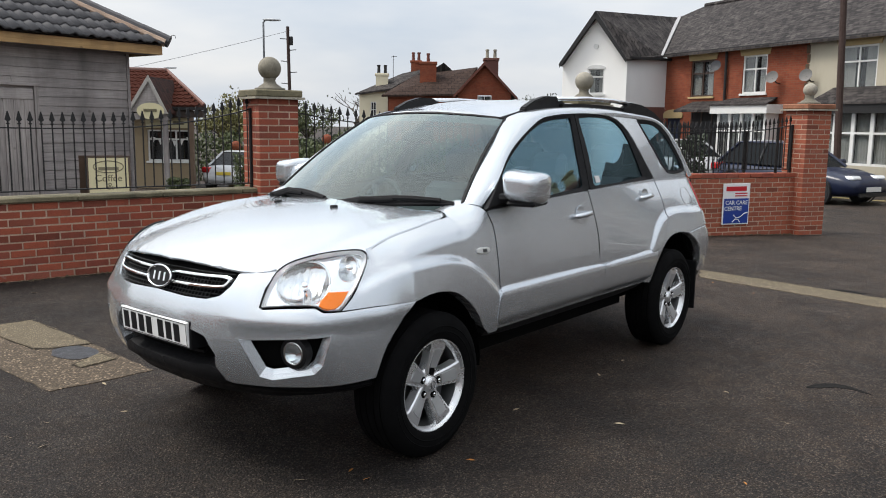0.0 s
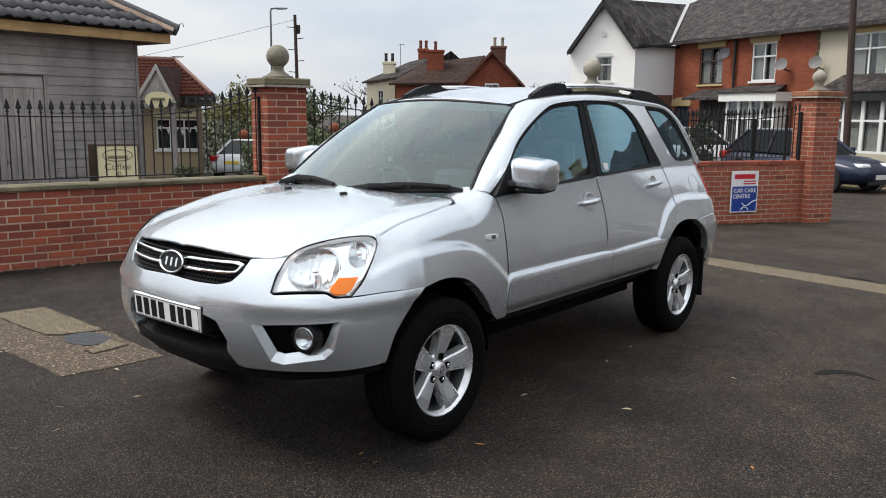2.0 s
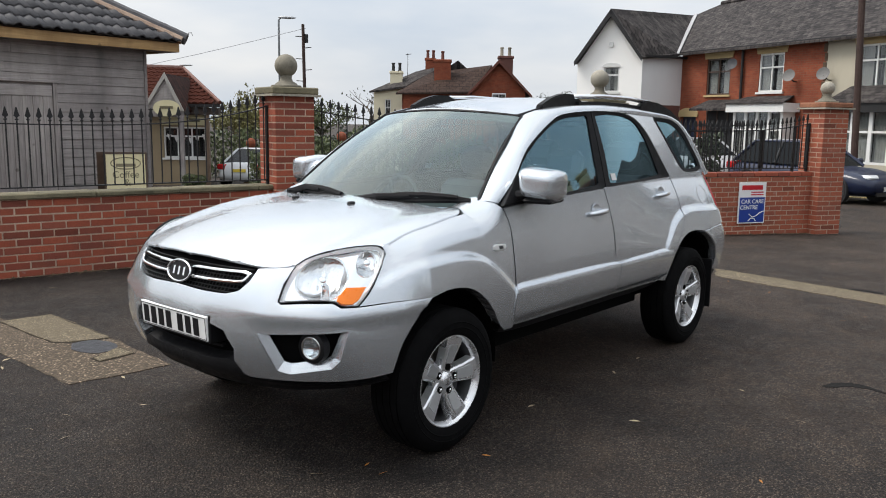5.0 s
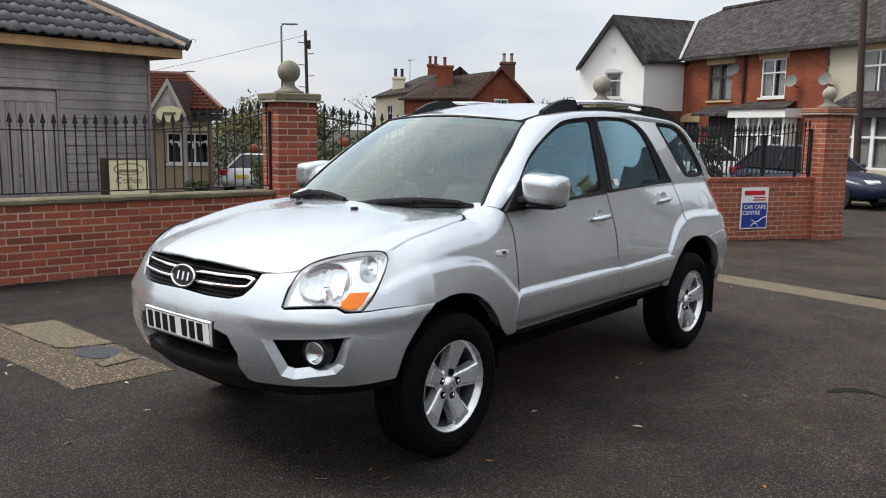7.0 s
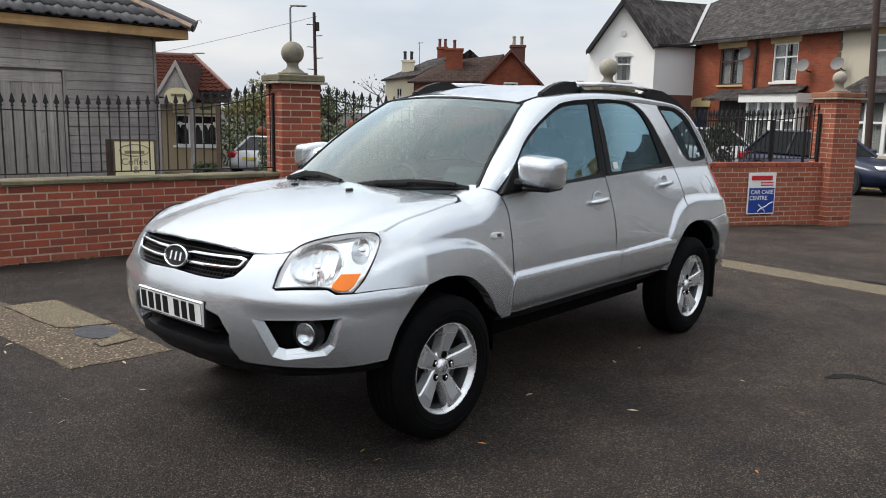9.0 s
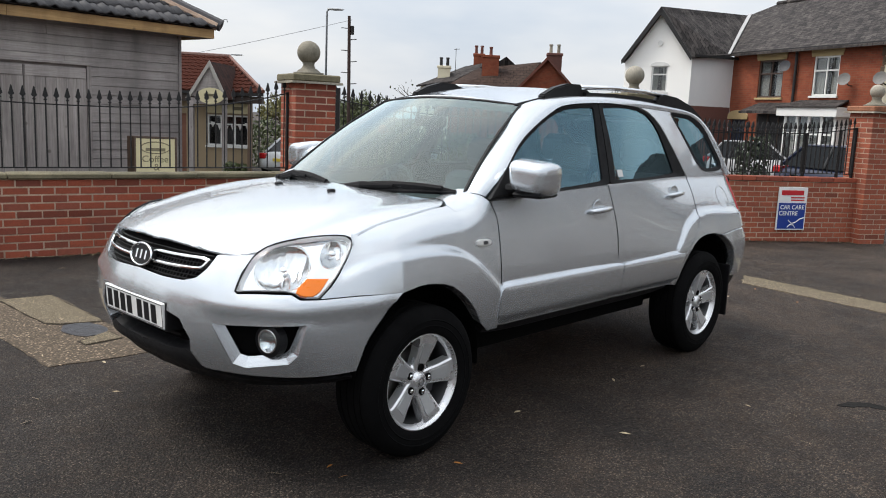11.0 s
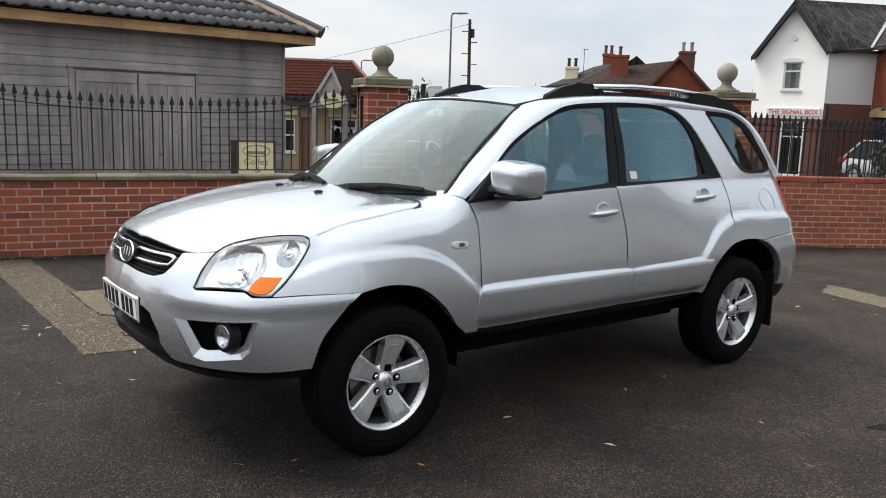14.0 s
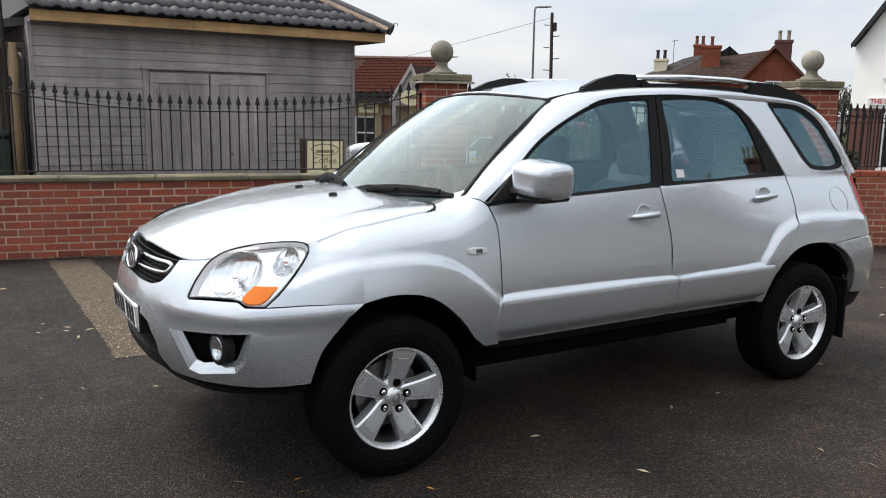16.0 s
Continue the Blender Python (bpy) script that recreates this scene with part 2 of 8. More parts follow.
def plain_material(name, color, rough=0.5, metal=0.0, coat=0.0, vary=0.25, scale=18.0, bump=0.1, spec=0.5):
    k = Mat(name, color, rough, metal, spec, coat)
    n = k.noise(scale, 5, 0.65)
    k.link(k.mix(k.gray(n, 0.4, 0.75, 0.0, vary), color, tuple(c * 0.5 for c in color)), "Base Color")
    k.link(k.gray(n, 0.3, 0.75, max(0.02, rough - 0.08), min(1.0, rough + 0.12)), "Roughness")
    if bump:
        k.bump(k.noise(scale * 9, 3, 0.6), bump, 0.003)
    return k.m


def paint_material(name, color, drops=False):
    """Metallic car paint under clear coat, with road film and, where wet, small drops."""
    k = Mat(name, color, 0.26, 0.74, 0.5, 1.0)
    film = k.noise(1.6, 3, 0.5)
    k.link(k.mix(k.gray(film, 0.40, 0.75, 0.0, 0.14), color, tuple(c * 0.72 for c in color)), "Base Color")
    k.set("Coat Roughness", 0.03)
    if drops:
        pos = k.world_pos()
        d = k.voronoi(95.0, pos)
        d2 = k.voronoi(170.0, pos)
        a = k.gray(d, 0.10, 0.34, 1.0, 0.0)
        b = k.gray(d2, 0.12, 0.32, 0.6, 0.0)
        both = k.node("ShaderNodeMath")
        both.operation = "MAXIMUM"
        k.t.links.new(a, both.inputs[0])
        k.t.links.new(b, both.inputs[1])
        n = k.node("ShaderNodeBump", Strength=0.45, Distance=0.0022)
        k.t.links.new(both.outputs[0], n.inputs["Height"])
        k.t.links.new(n.outputs[0], k.b.inputs["Coat Normal"])
        k.t.links.new(n.outputs[0], k.b.inputs["Normal"])
    return k.m


def glass_material(name, tint=(0.5, 0.6, 0.62), ior=1.5, boost=1.0, shine=(0.96, 0.98, 1.0)):
    m = bpy.data.materials.new(name)
    m.use_nodes = True
    t = m.node_tree
    t.nodes.clear()
    out = t.nodes.new("ShaderNodeOutputMaterial")
    mixer = t.nodes.new("ShaderNodeMixShader")
    clear = t.nodes.new("ShaderNodeBsdfTransparent")
    clear.inputs["Color"].default_value = (*tint, 1)
    gloss = t.nodes.new("ShaderNodeBsdfGlossy")
    gloss.inputs["Roughness"].default_value = 0.015
    gloss.inputs["Color"].default_value = (*shine, 1)
    # reflectance of a thin pane, alike from both of its sides
    facing_node = t.nodes.new("ShaderNodeLayerWeight")
    facing_node.inputs["Blend"].default_value = 0.5
    power = t.nodes.new("ShaderNodeMath")
    power.operation = "POWER"
    power.inputs[1].default_value = 5.0
    fres = t.nodes.new("ShaderNodeMath")
    fres.operation = "MULTIPLY_ADD"
    f0 = ((ior - 1) / (ior + 1)) ** 2
    fres.inputs[1].default_value, fres.inputs[2].default_value = 1 - f0, f0
    t.links.new(facing_node.outputs["Facing"], power.inputs[0])
    t.links.new(power.outputs[0], fres.inputs[0])
    scale = t.nodes.new("ShaderNodeMath")
    scale.operation = "MULTIPLY"
    scale.use_clamp = True
    scale.inputs[1].default_value = boost
    t.links.new(fres.outputs[0], scale.inputs[0])
    t.links.new(scale.outputs[0], mixer.inputs[0])
    t.links.new(clear.outputs[0], mixer.inputs[1])
    t.links.new(gloss.outputs[0], mixer.inputs[2])
    t.links.new(mixer.outputs[0], out.inputs["Surface"])
    return m


def leaf_material(name, a, b):
    k = Mat(name, a, 0.6)
    k.link(k.ramp(k.island(), (0.0, a), (0.6, b), (1.0, tuple(c * 1.5 for c in b))), "Base Color")
    return k.m


TARMAC = tarmac_material()
CONCRETE = gravel_material("strip_concrete", (0.165, 0.135, 0.090), (0.25, 0.205, 0.14), 120.0)
GRAVEL = gravel_material("chipped_concrete", (0.105, 0.080, 0.056), (0.20, 0.155, 0.108))
BALL_STONE = concrete_material("ball_stone", (0.08, 0.074, 0.056), (0.23, 0.21, 0.165), 50)
STONE = concrete_material("coping_stone", (0.065, 0.060, 0.034), (0.20, 0.175, 0.11), 60)
STONE_GREY = concrete_material("cast_stone", (0.14, 0.13, 0.10), (0.33, 0.30, 0.245), 60)
MORTAR = concrete_material("mortar", (0.26, 0.175, 0.13), (0.50, 0.37, 0.28), 120)
BRICK = brick_material("red_brick", (0.28, 0.062, 0.032), (0.36, 0.085, 0.042), (0.20, 0.045, 0.028))
BRICK_ORANGE = brick_material("orange_brick", (0.31, 0.078, 0.040), (0.37, 0.10, 0.050), (0.26, 0.062, 0.034), 0.30)
IRON = plain_material("black_iron", (0.013, 0.0125, 0.013), 0.55, 0.2, 0, 0.4, 40, 0.25)
BOARD = wood_material("weathered_board", (0.25, 0.23, 0.224), (0.43, 0.402, 0.388), "x")
PLANK = wood_material("weathered_plank", (0.22, 0.20, 0.194), (0.44, 0.41, 0.392), "z")
NEW_WOOD = wood_material("pale_timber", (0.42, 0.25, 0.10), (0.62, 0.42, 0.20), "x")
POST_WOOD = wood_material("rough_post", (0.22, 0.15, 0.08), (0.36, 0.26, 0.15), "z")
ROOF_TILE = tile_material("dark_roof_tile", (0.036, 0.035, 0.038), (0.066, 0.062, 0.065), 0.35)
RED_TILE = tile_material("red_roof_tile", (0.075, 0.024, 0.015), (0.12, 0.040, 0.024), 0.4)
BLACK_PLASTIC = plain_material("black_plastic", (0.018, 0.018, 0.019), 0.5, 0, 0, 0.2, 30, 0.15)


# ---- building helpers ----
def thing(name, m=None, label="", category="", group="", kind=""):
    ob = new(name)
    ob.empty_display_size = 0.1
    if m is not None:
        ob.matrix_world = m
    return tagged(ob, label, category, group, kind)


def mesh_of(name, bm, material, smooth=False, recalc=True):
    if recalc:
        bmesh.ops.recalc_face_normals(bm, faces=bm.faces)
    me = bpy.data.meshes.new(name)
    bm.to_mesh(me)
    bm.free()
    me.materials.append(material)
    if smooth:
        me.shade_smooth()
    return me


def part(name, bm, material, parent, label="", smooth=False, recalc=True):
    me = bm if isinstance(bm, bpy.types.Mesh) else mesh_of(name, bm, material, smooth, recalc)
    ob = new(name, me)
    ob.parent = parent
    if label:
        ob["label"] = label
    return ob


def structure(name, bm, material, label, category, smooth=False):
    return tagged(new(name, mesh_of(name, bm, material, smooth)), label, category, kind="structure")


def box(bm, x0, x1, y0, y1, z0, z1, bevel=0.0, m=None):
    """Adds a box, its edges rounded where bevel is given."""
    vs = [bm.verts.new((x, y, z)) for x in (x0, x1) for y in (y0, y1) for z in (z0, z1)]
    fs = [bm.faces.new([vs[i] for i in q]) for q in ((0, 1, 3, 2), (4, 6, 7, 5), (0, 4, 5, 1), (2, 3, 7, 6), (0, 2, 6, 4), (1, 5, 7, 3))]
    if bevel:
        es = {e for f in fs for e in f.edges}
        made = bmesh.ops.bevel(bm, geom=list(es), offset=bevel, segments=1, affect="EDGES", profile=0.6)
        vs = list({v for f in made["faces"] for v in f.verts} | {v for v in vs if v.is_valid})
    if m is not None:
        bmesh.ops.transform(bm, matrix=m, verts=vs)
    return bm


def boxed(*size, bevel=0.0):
    return box(bmesh.new(), *size, bevel=bevel)


def lathe(bm, profile, n=24, axis="z", m=None, caps=True):
    """Turns a profile of (radius, height) round an axis."""
    rings = []
    for r, h in profile:
        ring = []
        for i in range(n):
            a = 2 * math.pi * i / n
            p = (r * math.cos(a), r * math.sin(a), h)
            if axis == "y":
                p = (p[0], p[2], p[1])
            v = Vector(p)
            ring.append(bm.verts.new(m @ v if m is not None else v))
        rings.append(ring)
    for a, b in zip(rings, rings[1:]):
        for i in range(n):
            j = (i + 1) % n
            bm.faces.new((a[i], a[j], b[j], b[i]))
    if caps and profile[0][0] > 1e-4:
        bm.faces.new(rings[0])
    if caps and profile[-1][0] > 1e-4:
        bm.faces.new(rings[-1])
    return bm


def tube(bm, points, radius, n=8):
    """A round bar along points; radius a number or one per point."""
    pts = [Vector(p) for p in points]
    rings = []
    for i, p in enumerate(pts):
        d = (pts[min(i + 1, len(pts) - 1)] - pts[max(i - 1, 0)]).normalized()
        q = d.to_track_quat("Z", "Y")
        r = radius[i] if isinstance(radius, (list, tuple)) else radius
        rings.append([bm.verts.new(p + q @ Vector((r * math.cos(2 * math.pi * k / n), r * math.sin(2 * math.pi * k / n), 0))) for k in range(n)])
    for a, b in zip(rings, rings[1:]):
        for k in range(n):
            j = (k + 1) % n
            bm.faces.new((a[k], a[j], b[j], b[k]))
    bm.faces.new(rings[0])
    bm.faces.new(rings[-1])
    return bm


def prism(bm, outline, y0, y1, m=None):
    """A flat outline in x and z, given thickness from y0 to y1."""
    a = [bm.verts.new((x, y0, z)) for x, z in outline]
    b = [bm.verts.new((x, y1, z)) for x, z in outline]
    n = len(outline)
    bm.faces.new(a)
    bm.faces.new(b[::-1])
    for i in range(n):
        j = (i + 1) % n
        bm.faces.new((a[i], b[i], b[j], a[j]))
    if m is not None:
        bmesh.ops.transform(bm, matrix=m, verts=a + b)
    return bm


def along(a, b, z=0.0):
    """The frame of a wall from a to b: x along it, y to its back."""
    d = Vector((b[0] - a[0], b[1] - a[1], 0))
    return pose(a[0], a[1], z, 0, 0, math.degrees(math.atan2(d.y, d.x))), d.length


def text_mesh(words, size, depth=0.002, bold=0.0):
    cu = bpy.data.curves.new("lettering", "FONT")
    cu.body, cu.size, cu.extrude, cu.offset = words, size, depth, bold
    cu.align_x, cu.align_y = "CENTER", "CENTER"
    ob = bpy.data.objects.new("lettering", cu)
    me = bpy.data.meshes.new_from_object(ob)
    bpy.data.objects.remove(ob)
    return me


def ground_z(x, y):
    """The yard is level; beyond it the street falls away, less so on the side of the terrace."""
    d, v = 0.756 * x + 0.638 * y - 4.6, 0.638 * x - 0.756 * y
    if d <= 0:
        return 0.0
    k = min(1.0, max(0.0, (v - 2.0) / 5.0))
    return -0.045 * min(d, 5.0) - max(0.0, min(d, 50.0) - 5.0) * (0.045 - 0.034 * k)


# ---- ground ----
def build_ground():
    bm = bmesh.new()
    ax, ay = Vector((0.756, 0.638)), Vector((0.638, -0.756))
    us = [-60, -30, -12, -6, -2, 1, 3, 4.4, 4.8, 6, 8, 9.6, 12, 15, 20, 26, 34, 50, 90, 160, 300, 700]
    vs = [-500, -200, -90, -50, -30, -20, -12, -7, -4, -2, 0, 2, 4, 7, 12, 20, 30, 50, 90, 200, 500]
    grid = {}
    for i, u in enumerate(us):
        for j, v in enumerate(vs):
            p = ax * u + ay * v
            grid[i, j] = bm.verts.new((p.x, p.y, ground_z(p.x, p.y)))
    for i in range(len(us) - 1):
        for j in range(len(vs) - 1):
            bm.faces.new((grid[i, j], grid[i + 1, j], grid[i + 1, j + 1], grid[i, j + 1]))
    structure("ground", bm, TARMAC, "dark damp tarmac yard with fine chippings and worn patches", "ground")


build_ground()


def slab(name, outline, top, material, label, category):
    """A thin inlay let into the yard, a few millimetres proud."""
    bm = bmesh.new()
    a = [bm.verts.new((x, y, ground_z(x, y) + top)) for x, y in outline]
    b = [bm.verts.new((x, y, ground_z(x, y) - 0.05)) for x, y in outline]
    bm.faces.new(a)
    for i in range(len(a)):
        j = (i + 1) % len(a)
        bm.faces.new((a[i], b[i], b[j], a[j]))
    return structure(name, bm, material, label, category)


def ragged(pts, step=0.12, amp=0.008, seed=3):
    rng = random.Random(seed)
    out = []
    for (x0, y0), (x1, y1) in zip(pts, pts[1:] + pts[:1]):
        n = max(1, int(math.hypot(x1 - x0, y1 - y0) / step))
        for i in range(n):
            t = i / n
            out.append((x0 + (x1 - x0) * t + rng.uniform(-amp, amp), y0 + (y1 - y0) * t + rng.uniform(-amp, amp)))
    return out


slab("pavement_strip", ragged([(4.47, 0.17), (4.02, 0.0), (3.72, -1.75), (3.40, -3.7), (3.85, -3.75), (4.16, -1.65)], 0.09, 0.016), 0.004, CONCRETE,
     "worn pale concrete strip set flush in the tarmac", "strip")
slab("pavement_chipped", ragged([(-2.07, 4.95), (-2.06, 3.1), (-2.05, 1.38), (-1.44, 1.29), (-1.38, 2.12), (-1.33, 3.10), (-1.66, 3.18), (-1.70, 4.86)], 0.10, 0.010), 0.004, GRAVEL,
     "brownish chipped concrete channel running out from the wall", "strip")
JOINT_DIRT = plain_material("joint_dirt", (0.035, 0.030, 0.024), 0.95, 0, 0, 0.3, 20, 0.2, 0.1)
slab_a = [(-1.71, 3.17), (-1.36, 3.13), (-1.385, 2.16), (-1.48, 2.19), (-1.62, 2.24), (-1.71, 2.32)]
slab_b = [(-1.71, 1.76), (-1.48, 1.88), (-1.47, 1.69), (-1.71, 1.67)]
for k, pts in enumerate((slab_a, slab_b)):
    cx, cy = sum(p[0] for p in pts) / len(pts), sum(p[1] for p in pts) / len(pts)
    wide = [(x + 0.010 * (1 if x > cx else -1), y + 0.010 * (1 if y > cy else -1)) for x, y in pts]
    slab("slab_joint", ragged(wide, 0.07, 0.007, 7 + k), 0.0065, JOINT_DIRT, "dirt-filled joint round a concrete slab", "joint")
    slab("pavement_slab", ragged(pts, 0.08, 0.007, 5 + k), 0.011, CONCRETE, "cracked pale concrete slab beside a drain", "slab")


def build_drain():
    rng = random.Random(4)
    bm = bmesh.new()
    rim = [(-1.57 + 0.135 * math.cos(a) + rng.uniform(-0.008, 0.008), 2.03 + 0.185 * math.sin(a) + rng.uniform(-0.01, 0.01)) for a in [2 * math.pi * i / 22 for i in range(22)]]
    top = [bm.verts.new((x, y, 0.008)) for x, y in rim]
    low = [bm.verts.new((x, y, -0.03)) for x, y in rim]
    bm.faces.new(top)
    for i in range(22):
        bm.faces.new((low[i], low[(i + 1) % 22], top[(i + 1) % 22], top[i]))
    tagged(new("drain_cover", mesh_of("drain_cover", bm, plain_material("patch_bitumen", (0.030, 0.032, 0.038), 0.5, 0.1, 0, 0.6, 22, 0.6))),
           "worn dark drain cover let into concrete", "drain cover")


build_drain()
PATCH = plain_material("sunken_tarmac", (0.012, 0.0115, 0.011), 0.9, 0, 0, 0.4, 60, 0.5, 0.15)
slab("tarmac_hollow", ragged([(0.93, -1.91), (1.05, -1.93), (1.13, -2.02), (1.13, -2.12), (1.05, -2.24), (1.07, -2.12), (1.05, -2.04), (0.98, -1.98)], 0.03, 0.008, 9), 0.003, PATCH, "dark sunken rim of a worn hollow in the tarmac", "hollow")
slab("tarmac_hollow", ragged([(4.30, -1.20), (4.36, -1.36), (4.30, -1.52), (4.24, -1.50), (4.29, -1.36), (4.24, -1.22)], 0.03, 0.008, 10), 0.003, PATCH, "dark worn hollow beside the concrete strip", "hollow")


# ---- boundary wall ----
BRICK_L, BRICK_H, JOINT, BRICK_W = 0.213, 0.063, 0.012, 0.1025


def brick_mesh(name, length, width, material, height=BRICK_H):
    bm = boxed(0, length, 0, width, 0, height, bevel=0.004)
    return mesh_of(name, bm, material)


BRICK_CACHE = {}


def brick_data(length, width, material):
    key = (round(length, 3), round(width, 3), material.name)
    if key not in BRICK_CACHE:
        BRICK_CACHE[key] = brick_mesh("brick", length, width, material)
    return BRICK_CACHE[key]


LAY_LATER = []


def wall_stretch(name, a, b, base, courses, material, label, coping="stone", skip=0.0):
    """A low wall: mortar core, coping, and stretcher courses laid at the end of the file."""
    m, length = along(a, b, base)
    w = thing(name, m, label, "wall", kind="structure")
    top = courses * (BRICK_H + JOINT)
    part("core", boxed(0, length, 0.003, 0.212, -0.12, top - 0.002), MORTAR, w)
    rng = random.Random(len(name))
    x, i = 0.0, 0
    if coping == "stone":
        while x < length - 0.02:
            step = min(length - x, rng.uniform(0.82, 0.95))
            part("coping_stone", boxed(x + 0.003, x + step - 0.003, -0.030 - 0.008 * rng.random(), 0.255, top, top + 0.048 + 0.006 * rng.random(), bevel=0.010), STONE, w)
            x += step
    else:
        while x < length - 0.02:
            step = min(length - x, 0.225)
            part("coping_brick", brick_data(step - 0.01, 0.24, BRICK), BRICK, w).location = (x + 0.005, -0.012, top + 0.004)
            x += step
    LAY_LATER.append((w, length, courses, material, rng.random()))
    return w, m, length, top


def lay_bricks(w, length, courses, material, seed):
    rng = random.Random(seed)
    for c in range(courses):
        z = c * (BRICK_H + JOINT) + 0.004
        x = 0.0
        first = (BRICK_L + JOINT) * (0.5 if c % 2 else 1.0)
        while x < length - 0.01:
            step = min(first if x == 0 else BRICK_L + JOINT, length - x)
            if step > 0.05:
                ob = part("brick", brick_data(step - JOINT, BRICK_W, material), material, w)
                ob.location = (x + JOINT / 2, rng.uniform(-0.002, 0.002), z)
            x += step


def build_pillar(name, x, y, base, turn, courses, material, label, ball=0.128, cap=None, stone=None):
    """A square gate pillar of bricks under a moulded cap with a stone ball."""
    m = pose(x, y, base, 0, 0, turn)
    p = thing(name, m, label, "gate pillar", "pillars of the boundary wall")
    h = 0.235
    top = courses * (BRICK_H + JOINT)
    part("core", boxed(-h + 0.003, h - 0.003, -h + 0.003, h - 0.003, -0.1, top), MORTAR, p)
    side = 2 * h
    half = (side - JOINT) / 2
    inner = side - 2 * (BRICK_W + JOINT)
    for c in range(courses):
        z = c * (BRICK_H + JOINT) + 0.004
        turn_c = pose(0, 0, 0, 0, 0, 90 * (c % 2))
        for k in (0, 1):
            flip = turn_c @ pose(0, 0, 0, 0, 0, 180 * k)
            for q, ln, yy in ((-h, half, -h), (-h + half + JOINT, half, -h)):
                part("brick", brick_data(ln, BRICK_W, material), material, p).matrix_local = flip @ pose(q, yy, z)
            part("brick", brick_data(inner, BRICK_W, material), material, p).matrix_local = flip @ pose(-h, inner / 2, z, 0, 0, -90)
    # cap: scalloped drip slab, moulded block and plinth
    bm = bmesh.new()
    n, r = 40, h + 0.062
    edge = []
    for sidei in range(4):
        rot = pose(0, 0, 0, 0, 0, 90 * sidei)
        for i in range(n):
            t = i / n
            edge.append(rot @ Vector((-r + 2 * r * t, -r - 0.006 * abs(math.sin(math.pi * t * 11)), 0)))
    low = [bm.verts.new((v.x, v.y, top - 0.012)) for v in edge]
    up = [bm.verts.new((v.x * 0.985, v.y * 0.985, top + 0.012)) for v in edge]
    bm.faces.new(low)
    bm.faces.new(up)
    for i in range(len(edge)):
        j = (i + 1) % len(edge)
        bm.faces.new((low[i], low[j], up[j], up[i]))
    part("drip_slab", bm, STONE_GREY, p, "pale scalloped cast-stone slab")
    bm = box(bmesh.new(), -h - 0.04, h + 0.04, -h - 0.04, h + 0.04, top + 0.012, top + 0.09, bevel=0.012)
    part("cap", bm, cap or STONE, p, "weathered stone cap")
    bm = bmesh.new()
    lathe(bm, [(0.17, top + 0.088), (0.17, top + 0.115), (0.135, top + 0.12), (0.115, top + 0.14), (0.075, top + 0.165), (0.062, top + 0.20), (0.07, top + 0.225), (0.05, top + 0.24)], 28)
    part("plinth", bm, BALL_STONE, p, smooth=True)
    bm = bmesh.new()
    bmesh.ops.create_uvsphere(bm, u_segments=32, v_segments=20, radius=ball)
    bmesh.ops.translate(bm, vec=(0, 0, top + 0.207 + ball), verts=bm.verts)
    part("ball", bm, stone or BALL_STONE, p, "weathered stone ball", smooth=True)
    return p


def spear_mesh():
    bm = bmesh.new()
    lathe(bm, [(0.009, 0.0), (0.017, 0.004), (0.017, 0.012), (0.009, 0.016), (0.008, 0.028)], 8)
    a = [(0.006, 0.026), (0.027, 0.045), (0.021, 0.06), (0.004, 0.125), (-0.004, 0.125), (-0.021, 0.06), (-0.027, 0.045), (-0.006, 0.026)]
    prism(bm, a, -0.005, 0.005)
    return mesh_of("finial", bm, IRON)


SPEAR = spear_mesh()


def build_railing(name, m, x0, x1, bottom, tip, spacing, label, y=0.11, stiles=(), r=0.0075):
    """Railings whose top rail hangs in a curve; tip(x) is the height of the spear heads."""
    f = thing(name, m, label, "railings")
    n = int((x1 - x0) / spacing)
    xs = [x0 + (i + 0.5) * (x1 - x0) / n for i in range(n)]
    bm = bmesh.new()
    cuts = [x0 + (x1 - x0) * i / 40 for i in range(41)]
    rings = []
    for a in cuts:
        z = tip(a) - 0.165
        rings.append([bm.verts.new(v) for v in ((a, y - 0.018, z), (a, y + 0.018, z), (a, y + 0.018, z + 0.012), (a, y - 0.018, z + 0.012))])
    for p, q in zip(rings, rings[1:]):
        for k in range(4):
            bm.faces.new((p[k], p[(k + 1) % 4], q[(k + 1) % 4], q[k]))
    part("top_rail", bm, IRON, f)
    part("bottom_rail", boxed(x0, x1, y - 0.018, y + 0.018, bottom + 0.045, bottom + 0.057), IRON, f)
    for x in xs:
        t = tip(x)
        bar = part("bar", lathe(bmesh.new(), [(r, bottom + 0.045), (r, t - 0.122)], 6, m=pose(x, y, 0)), IRON, f)
        part("finial", SPEAR, IRON, bar).location = (x, y, t - 0.125)
    for x in stiles:
        part("stile", boxed(x - 0.012, x + 0.012, y - 0.022, y + 0.022, bottom, tip(x) - 0.15), IRON, f)
    return f


# left stretch, middle stretch and right stretch between the three pillars
L0, P1 = (-4.60, 5.697), (1.95, 4.20)
P2, P3 = (6.16, 2.62), (9.66, 0.56)
wl_, ml, ll, tl = wall_stretch("wall_west", L0, (1.73, 4.25), 0.0, 10, BRICK, "low red brick boundary wall with a mossy stone coping")
wm_, mm, lm, tm = wall_stretch("wall_middle", (2.15, 4.12), (5.97, 2.69), -0.06, 11, BRICK, "low red brick boundary wall between two gate pillars")
wr_, mr, lr, tr = wall_stretch("wall_east", (6.35, 2.50), (9.44, 0.685), -0.13, 12, BRICK_ORANGE, "low orange brick boundary wall with a brick coping", "brick")
